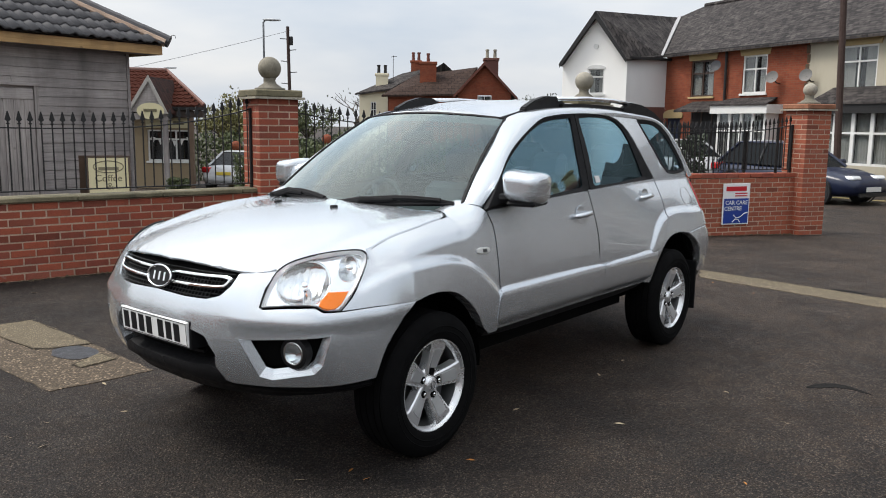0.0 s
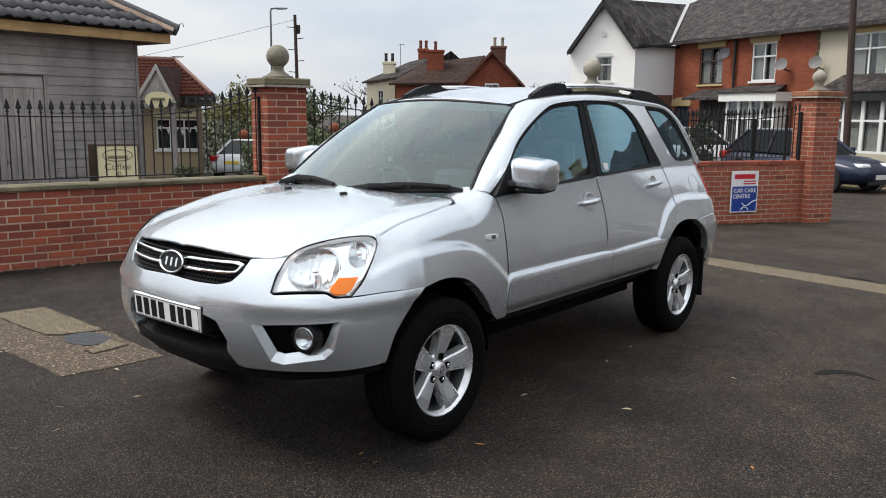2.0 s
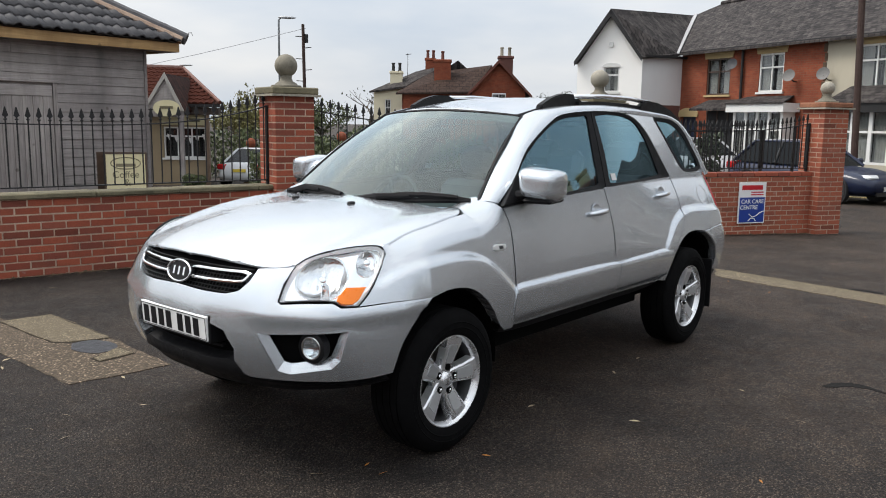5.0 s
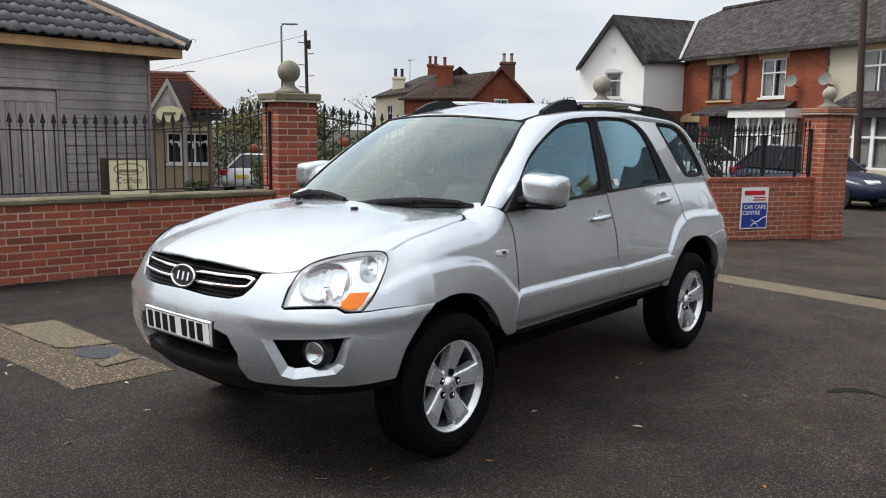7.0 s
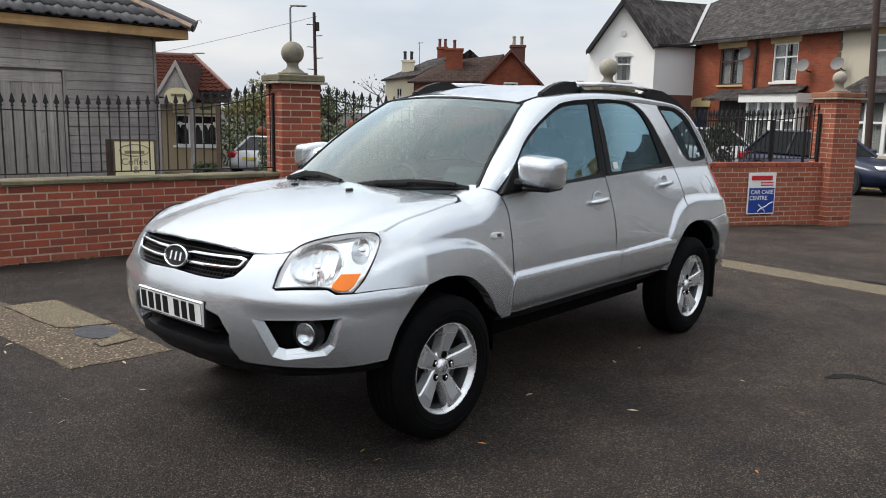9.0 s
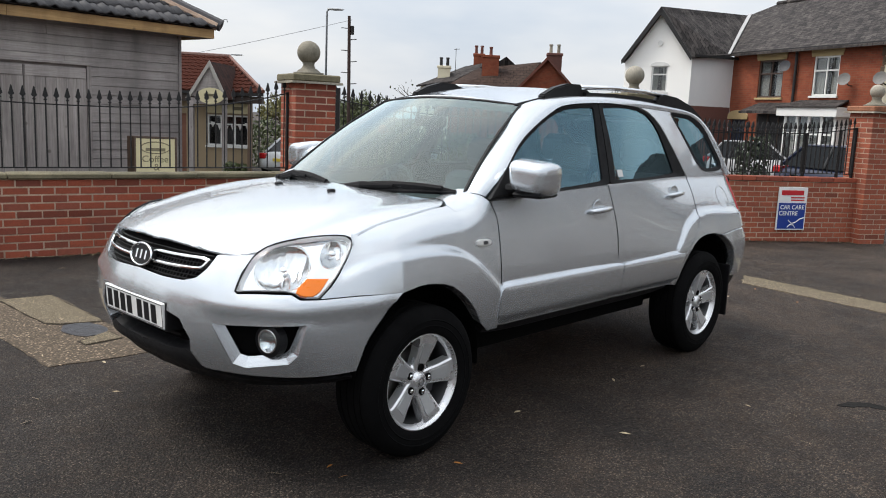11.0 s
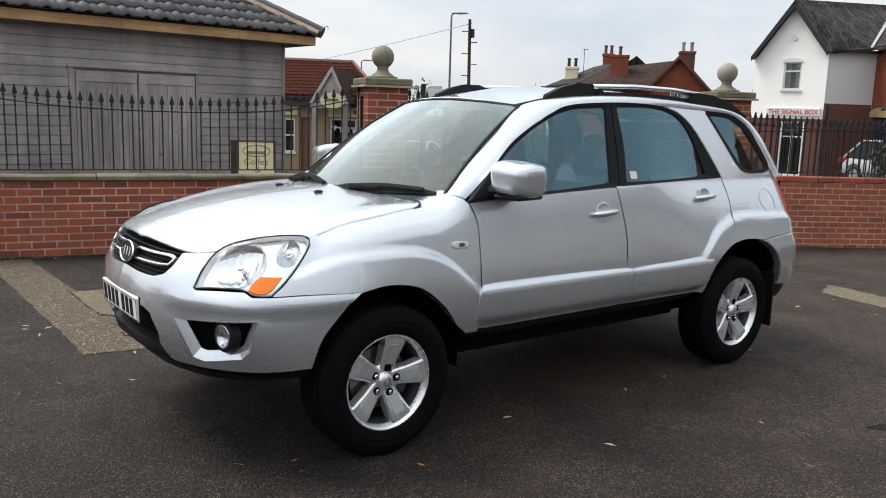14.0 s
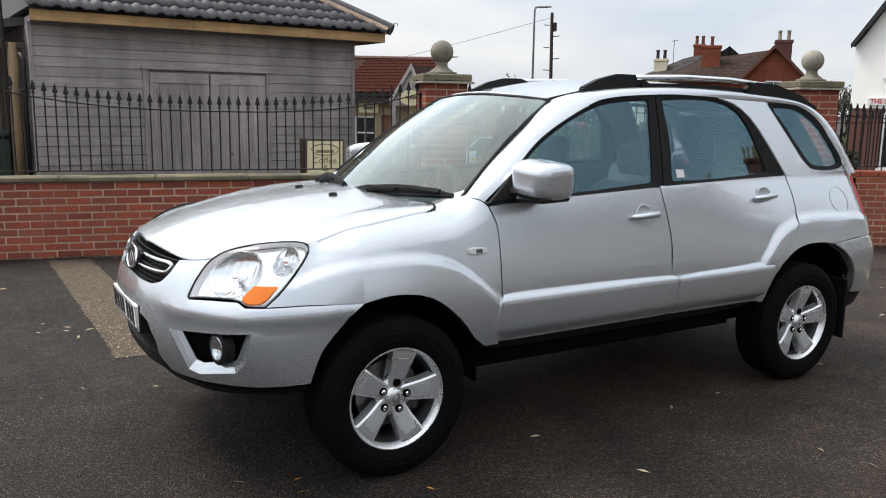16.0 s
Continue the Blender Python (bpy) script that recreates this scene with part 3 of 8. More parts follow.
PALE_STONE = concrete_material("pale_ball_stone", (0.20, 0.185, 0.15), (0.38, 0.355, 0.30), 50)
TERRACOTTA = concrete_material("terracotta_cap", (0.16, 0.06, 0.03), (0.30, 0.13, 0.07), 60)
build_pillar("gate_pillar", 1.96, 4.30, 0.0, -16, 24, BRICK, "red brick gate pillar with scalloped stone cap and ball")
build_pillar("gate_pillar", 6.17, 2.66, -0.06, -26, 25, BRICK, "red brick gate pillar with mossy cap and pale stone ball", stone=PALE_STONE)
build_pillar("gate_pillar", 9.66, 0.62, -0.13, -31, 26, BRICK_ORANGE, "orange brick gate pillar with stone cap beside the road", 0.104, TERRACOTTA, PALE_STONE)


def sag(mid, low, left, right, span):
    def tip(x):
        u = (x - mid) / span
        return low + (right if u > 0 else left) * abs(u) ** 2.6
    return tip


OFF = math.hypot(-2.43 + 4.60, 5.2 - 5.697)
build_railing("railings", ml, 0.1, ll - 0.02, tl + 0.05, sag(OFF + 2.2, 1.61, 0.11, 0.165, 1.8), 0.0955, "black iron railings with spear finials on the low wall", stiles=(ll - 0.03,))
build_railing("railings", mm, 0.03, lm - 0.03, tm + 0.05, sag(lm / 2, 1.72, 0.16, 0.16, lm / 2), 0.105, "black iron railings between brick gate pillars", stiles=(0.03,))
build_railing("railings", mr, 0.03, lr - 0.03, tr + 0.07, sag(lr * 0.5, 1.745, 0.08, 0.13, lr * 0.5), 0.080, "black iron spear-top railings on the orange brick wall", stiles=(lr - 0.03, lr - 0.30), r=0.0095)
gate = build_railing("gate_leaf", mr @ pose(0.25, 0.36, 0), 0.0, 2.75, 0.25, lambda x: 1.70 + 0.02 * x, 0.092, "black iron gate leaf folded back behind the railings", stiles=(0.02, 2.73), r=0.0095)
gate["category"] = "gate"


def build_sign():
    m = mr @ pose(2.20, -0.030, 0.19)
    s = thing("wall_sign", m, "white and blue metal garage sign screwed to the brick wall", "sign")
    white = plain_material("sign_white", (0.78, 0.78, 0.78), 0.4, 0, 0, 0.12, 6, 0)
    blue = plain_material("sign_blue", (0.012, 0.045, 0.27), 0.35, 0, 0, 0.2, 6, 0)
    red = plain_material("sign_red", (0.50, 0.014, 0.022), 0.4, 0, 0, 0.1, 6, 0)
    w, h = 0.50, 0.63
    part("panel", boxed(0, w, 0, 0.018, 0, h, bevel=0.004), white, s)
    part("blue_field", boxed(0.02, w - 0.02, -0.003, 0.002, 0.02, 0.40), blue, s, "blue lower field")
    part("red_word_bar", boxed(0.05, 0.43, -0.004, 0.001, 0.515, 0.585), red, s, "red wordmark bar")
    part("red_stripe", boxed(0.22, 0.45, -0.004, 0.001, 0.470, 0.488), red, s)
    part("red_stripe", boxed(0.22, 0.45, -0.004, 0.001, 0.432, 0.450), red, s)
    for words, x, z in (("CAR CARE", 0.252, 0.335), ("CENTRE", 0.192, 0.245)):
        me = text_mesh(words, 0.088, 0.001, 0.001)
        me.materials.append(white)
        part("lettering", me, white, s, "white lettering").matrix_local = pose(x, -0.0045, z, 90, 0, 0)
    bm = bmesh.new()
    tube(bm, [(0.20, -0.004, 0.15), (0.26, -0.004, 0.10), (0.33, -0.004, 0.115), (0.40, -0.004, 0.165), (0.47, -0.004, 0.185)], 0.008, 6)
    tube(bm, [(0.19, -0.004, 0.04), (0.24, -0.004, 0.085), (0.30, -0.004, 0.075), (0.33, -0.004, 0.035)], 0.008, 6)
    part("emblem", bm, white, s)
    return s


build_sign()


# ---- shed behind the wall ----
def build_shed():
    m, _ = along((-2.6, 9.4), (3.75, 9.75))
    s = thing("timber_shed", m, "grey weathered timber shed with dark tiled hipped roof", "shed")
    x0, x1, deep = 0.88, 5.99, 4.0
    part("wall_core", boxed(x0 + 0.02, x1 - 0.02, 0.03, deep, -0.3, 2.72), BOARD, s)
    # front boards with their lower edges proud, leaving the doorway free
    bh = 0.142
    rng = random.Random(8)
    for i in range(20):
        z = -0.25 + i * bh
        spans = [(x0, 2.46), (4.40, x1)] if z < 1.98 else [(x0, x1)]
        for a, b in spans:
            if z > 2.6:
                continue
            cuts = [a, b] if b - a < 3 else [a, a + (b - a) * rng.uniform(0.35, 0.65), b]
            for p, q in zip(cuts, cuts[1:]):
                t = rng.uniform(-0.002, 0.003)
                bm = prism(bmesh.new(), [(-0.006 + t, z + 0.003), (0.028, z + 0.003), (0.028, z + bh), (0.004 + t, z + bh - 0.003)], 0, q - p - 0.003)
                bmesh.ops.transform(bm, matrix=Matrix.Translation((p, 0, 0)) @ Matrix(((0, 1, 0, 0), (1, 0, 0, 0), (0, 0, 1, 0), (0, 0, 0, 1))), verts=bm.verts)
                part("board", bm, BOARD, s)
    part("corner_post", boxed(x1 - 0.02, x1 + 0.03, -0.02, 0.05, -0.3, 2.62), BOARD, s)
    part("corner_post", boxed(x0 - 0.02, x0 + 0.03, -0.02, 0.05, -0.3, 2.62), BOARD, s)
    # double door
    for a, b in ((2.49, 3.42), (3.435, 4.37)):
        d = part("door", boxed(a, b, 0.0, 0.03, -0.2, 1.99), PLANK, s, "grey plank door, closed")
        n = 6
        for k in range(n):
            p = a + (b - a) * k / n
            part("plank", boxed(p + 0.003, p + (b - a) / n - 0.003, -0.012, 0.0, -0.2, 1.83, bevel=0.003), PLANK, d)
        part("ledge", boxed(a + 0.01, b - 0.01, -0.026, -0.002, 1.83, 1.985, bevel=0.004), BOARD, d)
        part("stile", boxed(a + 0.004, a + 0.10, -0.024, -0.004, -0.2, 1.83, bevel=0.004), PLANK, d)
    part("door_frame", boxed(2.40, 2.485, -0.03, 0.02, -0.2, 2.03), PLANK, s)
    part("door_frame", boxed(4.375, 4.44, -0.03, 0.02, -0.2, 2.03), PLANK, s)
    part("door_head", boxed(2.38, 4.47, -0.045, 0.02, 2.03, 2.075, bevel=0.005), BOARD, s)
    # eaves
    ez, ov, side_ov = 2.66, 0.32, 0.47
    part("soffit", boxed(x0, x1 + side_ov - 0.03, -ov + 0.02, 0.05, ez - 0.03, ez - 0.01), PLANK, s)
    part("fascia", boxed(x0 - 0.02, 3.1, -ov, -ov + 0.022, ez - 0.035, ez + 0.115, bevel=0.004), NEW_WOOD, s, "new pale timber fascia")
    part("fascia", boxed(3.105, x1 + side_ov, -ov, -ov + 0.022, ez - 0.035, ez + 0.115, bevel=0.004), NEW_WOOD, s, "new pale timber fascia")
    part("fascia", boxed(x1 + side_ov - 0.022, x1 + side_ov, -ov + 0.024, deep, ez - 0.035, ez + 0.115), NEW_WOOD, s, "new pale timber fascia")
    # roof bed: front slope with hipped end
    rise = math.tan(radians(31))
    half = 2.35
    ey, ex = -ov - 0.06, x1 + side_ov + 0.07
    rz = ez + 0.13
    bm = bmesh.new()
    a = [bm.verts.new(v) for v in ((x0 - 0.06, ey, rz), (ex, ey, rz), (ex - half, ey + half, rz + half * rise), (x0 - 0.06, ey + half, rz + half * rise),
                                   (ex, ey + 2 * half, rz), (x0 - 0.06, ey + 2 * half, rz))]
    for q in ((0, 1, 2, 3), (1, 4, 2), (3, 2, 4, 5), (0, 3, 5), (0, 5, 4, 1)):
        bm.faces.new([a[k] for k in q])
    part("roof_bed", bm, ROOF_TILE, s)
    # interlocking tiles
    tw, tl_ = 0.285, 0.315
    bm = bmesh.new()
    cols, prof = 11, []
    for i in range(cols + 1):
        u = i / cols
        prof.append((u * tw, 0.042 * (0.5 - 0.5 * math.cos(2 * math.pi * min(1, u / 0.62))) if u < 0.62 else 0.018 * (0.5 - 0.5 * math.cos(2 * math.pi * (u - 0.62) / 0.38)) - 0.002))
    rows = []
    for yy, lift in ((0.0, 0.030), (tl_ * 1.12, 0.006)):
        rows.append([bm.verts.new((x, yy, z + lift)) for x, z in prof])
    under = [bm.verts.new((x, 0.002, z + 0.004)) for x, z in prof]
    for i in range(cols):
        bm.faces.new((rows[0][i], rows[0][i + 1], rows[1][i + 1], rows[1][i]))
        bm.faces.new((under[i], under[i + 1], rows[0][i + 1], rows[0][i]))
    tile = mesh_of("roof_tile", bm, ROOF_TILE, True, False)
    tilt = math.degrees(math.atan(rise))
    slope = half / math.cos(radians(tilt))
    count = 0
    for r in range(int(slope / tl_)):
        yy = r * tl_ * math.cos(radians(tilt))
        right = ex - yy - 0.04
        x = x0 - 0.05
        while x + tw * 0.55 < right and count < 300:
            ob = part("roof_tile", tile, ROOF_TILE, s)
            ob.matrix_local = pose(x, ey - 0.03 + yy, rz + r * tl_ * math.sin(radians(tilt)), tilt, 0, 0)
            x += tw * 0.985
            count += 1
    # hip: mortar bed and half-round hip tiles
    p0, p1 = Vector((ex + 0.0, ey, rz + 0.02)), Vector((ex - half, ey + half, rz + half * rise + 0.02))
    bm = bmesh.new()
    tube(bm, [p0 + Vector((-0.05, 0.0, 0.015)), p1 + Vector((-0.05, 0, 0.015))], 0.075, 8)
    part("hip_mortar", bm, MORTAR, s, "pale mortar bedding along the hip")
    n = 8
    for i in range(n):
        q0, q1 = p0.lerp(p1, i / n), p0.lerp(p1, (i + 1.06) / n)
        bm = tube(bmesh.new(), [q0 + Vector((0.03, 0, 0.035)), q1 + Vector((0.03, 0, 0.05))], [0.105, 0.095], 10)
        part("hip_tile", bm, ROOF_TILE, s, smooth=False)
    bm = tube(bmesh.new(), [p0 + Vector((-0.02, -0.05, 0.06)), p0 + Vector((0.04, -0.06, 0.14)), p0 + Vector((0.10, -0.06, 0.15)), p0 + Vector((0.11, -0.06, 0.10))], 0.006, 5)
    part("hip_iron", bm, IRON, s, "curled hip iron")


build_shed()


def build_lean_to():
    """Dark lean-to beside the shed, with its post, pipe and a bin."""
    m, _ = along((-2.6, 9.4), (3.75, 9.75))
    dark = wood_material("old_dark_board", (0.075, 0.058, 0.042), (0.135, 0.105, 0.078), "z")
    t = thing("lean_to", m, "old brown timber lean-to beside the shed", "lean-to")
    part("wall", boxed(-3.0, 0.86, 0.95, 1.05, -0.3, 2.35), dark, t)
    for k in range(16):
        part("board", boxed(-3.0 + k * 0.24, -2.775 + k * 0.24, 0.925, 0.948, -0.3, 2.33), dark, t)
    bm = prism(bmesh.new(), [(-3.2, 1.9), (0.92, 2.62), (0.92, 2.74), (-3.2, 2.02)], 0.55, 3.5)
    part("roof", bm, ROOF_TILE, t)
    bm = tube(bmesh.new(), [(0.70, 0.45, -0.3), (0.71, 0.45, 2.35)], [0.085, 0.075], 12)
    part("post", bm, POST_WOOD, t, "round brown timber post", smooth=True)
    part("beam", boxed(0.35, 0.86, 0.40, 0.50, 2.28, 2.36), dark, t)
    bm = tube(bmesh.new(), [(0.80, 0.16, -0.3), (0.80, 0.16, 2.10), (0.77, 0.20, 2.20)], 0.034, 8)
    part("drainpipe", bm, IRON, t, smooth=True)
    p = thing("thin_pole", m @ pose(0.57, 0.25, -0.3), "thin dark metal pole beside the shed", "pole")
    part("pole", tube(bmesh.new(), [(0, 0, 0), (0.02, 0, 2.0), (-0.02, 0, 4.2)], 0.026, 8), IRON, p)
    b = thing("wheeled_bin", m @ pose(0.10, 0.50, -0.3), "dark green wheeled bin beside the shed", "bin")
    green = plain_material("bin_green", (0.012, 0.030, 0.018), 0.5, 0, 0, 0.2, 10, 0.1)
    bm = box(bmesh.new(), 0.0, 0.52, 0.0, 0.55, 0.08, 1.30, bevel=0.03)
    part("body", bm, green, b)
    part("lid", box(bmesh.new(), -0.03, 0.55, -0.05, 0.58, 1.30, 1.40, bevel=0.03), green, b)
    for x in (0.04, 0.42):
        part("wheel", lathe(bmesh.new(), [(0.02, -0.03), (0.10, -0.03), (0.10, 0.03), (0.02, 0.03)], 14, "y", pose(x + 0.03, 0.52, 0.10, 0, 0, 90)), BLACK_PLASTIC, b)


build_lean_to()


def build_board():
    m = pose(2.12, 8.84, 0.0, 0, 0, -27)
    s = thing("pavement_sign", m, "cream folding cafe sign with dark wooden frame behind the railings", "sign board")
    cream = plain_material("cream_board", (0.62, 0.56, 0.34), 0.5, 0, 0, 0.15, 5, 0)
    brown = plain_material("brown_frame", (0.075, 0.045, 0.028), 0.5, 0, 0, 0.3, 12, 0.1)
    ink = plain_material("brown_ink", (0.19, 0.165, 0.10), 0.6, 0, 0, 0.1, 6, 0)
    front = part("front_panel", boxed(0.03, 0.60, -0.012, 0.012, 0.02, 0.97), cream, s)
    front.matrix_local = pose(0, 0, 0, -9, 0, 0)
    for a in ((0.0, 0.03, 0.0, 1.0), (0.60, 0.63, 0.0, 1.0)):
        part("frame_bar", boxed(a[0], a[1], -0.02, 0.02, a[2], a[3], bevel=0.004), brown, front)
    part("frame_bar", boxed(0.03, 0.60, -0.02, 0.02, 0.97, 1.0, bevel=0.004), brown, front)
    back = part("back_panel", boxed(0.0, 0.63, -0.012, 0.012, 0.0, 1.0), brown, s, "dark back leaf")
    back.matrix_local = pose(-0.10, 0.30, 0, 7, 0, 0)
    me = text_mesh("Coffee", 0.145, 0.001, 0.001)
    me.materials.append(ink)
    part("lettering", me, ink, front).matrix_local = pose(0.31, -0.0135, 0.65, 90, 0, 0)
    me = text_mesh("&", 0.15, 0.001, 0.001)
    me.materials.append(ink)
    part("lettering", me, ink, front).matrix_local = pose(0.33, -0.0135, 0.525, 90, 0, 0)
    bm = bmesh.new()
    ring = [(0.315 + 0.215 * math.cos(a * math.pi / 16), -0.0135, 0.83 + 0.09 * math.sin(a * math.pi / 16)) for a in range(33)]
    tube(bm, ring, 0.008, 5)
    part("oval_badge", bm, ink, front)
    part("name_bar", boxed(0.17, 0.46, -0.0145, -0.011, 0.775, 0.825), ink, front)
    part("name_bar", boxed(0.24, 0.39, -0.0145, -0.011, 0.735, 0.75), ink, front)


build_board()


# ---- street, houses and distance ----
WHITE_PAINT = plain_material("white_gloss", (0.64, 0.64, 0.62), 0.35, 0, 0, 0.15, 8, 0)
WHITE_WALL = render_material("white_masonry", (0.86, 0.85, 0.82), 0.06)
CREAM_WALL = render_material("cream_masonry", (0.40, 0.365, 0.285), 0.5)
CREAM_VILLA = render_material("cream_villa_masonry", (0.66, 0.60, 0.44), 0.2)
# the white masonry again, with the flank's shade put into the colour
SHADED_WHITE_WALL = render_material("shaded_white_masonry", (0.60, 0.60, 0.60), 0.2)
STUCCO = render_material("beige_stucco", (0.25, 0.19, 0.115), 0.4)
FAR_BRICK = far_brick_material("far_brick", (0.20, 0.052, 0.028), (0.26, 0.072, 0.036), (0.17, 0.085, 0.055))
DARK_BRICK = brick_material("dark_brick", (0.13, 0.040, 0.028), (0.14, 0.045, 0.03), (0.11, 0.035, 0.025), 0.3)
SLATE = slate_material("slate_roof", (0.018, 0.016, 0.0165), (0.066, 0.058, 0.055), 0.010, 0.13)
SLATE_BROWN = slate_material("brown_tile_roof", (0.030, 0.017, 0.013), (0.044, 0.026, 0.019), 0.025, 0.30)
SLATE_RED = slate_material("red_tile_roof", (0.024, 0.008, 0.0055), (0.042, 0.0145, 0.0095), 0.035, 0.30)
LEAD = plain_material("grey_lead", (0.12, 0.125, 0.13), 0.5, 0.2, 0, 0.3, 5, 0.1)
WINDOW_GLASS = glass_material("window_glass", (0.72, 0.74, 0.75), 1.5, 1.3)
CURTAIN = plain_material("pale_curtain", (0.50, 0.49, 0.45), 0.9, 0, 0, 0.5, 6, 0.2)
# near-black sheet behind windows: the shade indoors put into its colour
ROOM_SHADE = plain_material("room_shade", (0.03, 0.03, 0.032), 0.9, 0, 0, 0.3, 3, 0)
BUFF = render_material("buff_stone", (0.40, 0.30, 0.15), 0.3)
DARK_FRAME = plain_material("brown_window_frame", (0.06, 0.035, 0.025), 0.5, 0, 0, 0.2, 8, 0)

FAR_X, FAR_Y = Vector((0.638, -0.756)), Vector((0.756, 0.638))
EYE0 = Vector((-4.19, -3.22))


def facing(depth):
    """A frame square to the main line of sight, that many metres off."""
    p = EYE0 + FAR_Y * depth
    return pose(p.x, p.y, 0, 0, 0, math.degrees(math.atan2(FAR_X.y, FAR_X.x)))


def far_at(depth, x, z=0.0):
    p = EYE0 + FAR_Y * depth + FAR_X * x
    return p.x, p.y, z


def sash(parent, x0, x1, z0, z1, y=0.0, material=None, bars=(0.38,), uprights=(), curtain=True, sill=True, reveal=0.08):
    """A window set into a wall at y: backing coloured as an unlit room, curtain, frame, glass and sill."""
    material = material or WHITE_PAINT
    w = part("window", boxed(x0, x1, y + reveal + 0.10, y + reveal + 0.13, z0, z1), ROOM_SHADE, parent)
    if curtain:
        bm = bmesh.new()
        n = 14
        for s, e in ((x0, x0 + (x1 - x0) * 0.36), (x1 - (x1 - x0) * 0.36, x1)):
            prev = None
            for i in range(n + 1):
                px = s + (e - s) * i / n
                py = y + reveal + 0.06 + 0.015 * (i % 2)
                cur = (bm.verts.new((px, py, z0)), bm.verts.new((px, py, z1)))
                if prev:
                    bm.faces.new((prev[0], cur[0], cur[1], prev[1]))
                prev = cur
        part("curtain", bm, CURTAIN, w)
    f = 0.055
    bm = bmesh.new()
    yy0, yy1 = y + reveal - 0.05, y + reveal + 0.02
    box(bm, x0, x0 + f, yy0, yy1, z0, z1)
    box(bm, x1 - f, x1, yy0, yy1, z0, z1)
    box(bm, x0 + f, x1 - f, yy0, yy1, z0, z0 + f)
    box(bm, x0 + f, x1 - f, yy0, yy1, z1 - f, z1)
    for b in bars:
        zz = z1 - (z1 - z0) * b
        box(bm, x0 + f, x1 - f, yy0 + 0.004, yy1 - 0.004, zz - 0.025, zz + 0.025)
    for u in uprights:
        xx = x0 + (x1 - x0) * u
        box(bm, xx - 0.025, xx + 0.025, yy0 + 0.008, yy1 - 0.008, z0 + f, z1 - f)
    part("window_frame", bm, material, w)
    g = part("pane", boxed(x0 + f, x1 - f, y + reveal - 0.01, y + reveal - 0.004, z0 + f, z1 - f), WINDOW_GLASS, w)
    g.visible_shadow = False
    if sill:
        part("window_sill", boxed(x0 - 0.06, x1 + 0.06, y - 0.06, y + reveal, z0 - 0.07, z0), material if material is WHITE_PAINT else BUFF, w)
    return w


def wall_with_holes(parent, x0, x1, z0, z1, holes, material, thick=0.25, y=0.0, name="wall", top=None):
    """A wall cut into strips round its openings; top(x) may give a gable line."""
    bm = bmesh.new()
    xs = sorted({x0, x1, *(h[0] for h in holes), *(h[1] for h in holes)})
    for a, b in zip(xs, xs[1:]):
        mid = (a + b) / 2
        cuts = sorted((h[2], h[3]) for h in holes if h[0] <= mid <= h[1])
        z = z0
        for lo, hi in cuts:
            if lo > z:
                box(bm, a, b, y, y + thick, z, lo)
            z = hi
        if z < z1:
            box(bm, a, b, y, y + thick, z, z1)
    if top:
        prism(bm, top, y, y + thick)
    bmesh.ops.remove_doubles(bm, verts=bm.verts, dist=0.0005)
    return part(name, bm, material, parent)


def chimney(parent, x, y, z0, z1, w, pots, material, pot_material=None):
    c = part("chimney", boxed(x - w / 2, x + w / 2, y - w / 2, y + w / 2, z0, z1), material, parent)
    part("corbel", boxed(x - w / 2 - 0.06, x + w / 2 + 0.06, y - w / 2 - 0.06, y + w / 2 + 0.06, z1 - 0.16, z1 + 0.02, bevel=0.02), material, c)
    for i in range(pots):
        px = x + (i - (pots - 1) / 2) * w * 0.55
        part("chimney_pot", lathe(bmesh.new(), [(0.14, z1), (0.115, z1 + 0.1), (0.10, z1 + 0.5), (0.135, z1 + 0.53), (0.12, z1 + 0.62)], 10, m=pose(px, y, 0)), pot_material or BUFF, c)
    return c


def roof_plane(bm, pts, thick=0.08):
    a = [bm.verts.new(p) for p in pts]
    b = [bm.verts.new((p[0], p[1], p[2] - thick)) for p in pts]
    bm.faces.new(a)
    bm.faces.new(b[::-1])
    for i in range(len(a)):
        j = (i + 1) % len(a)
        bm.faces.new((a[i], b[i], b[j], a[j]))
    return bm


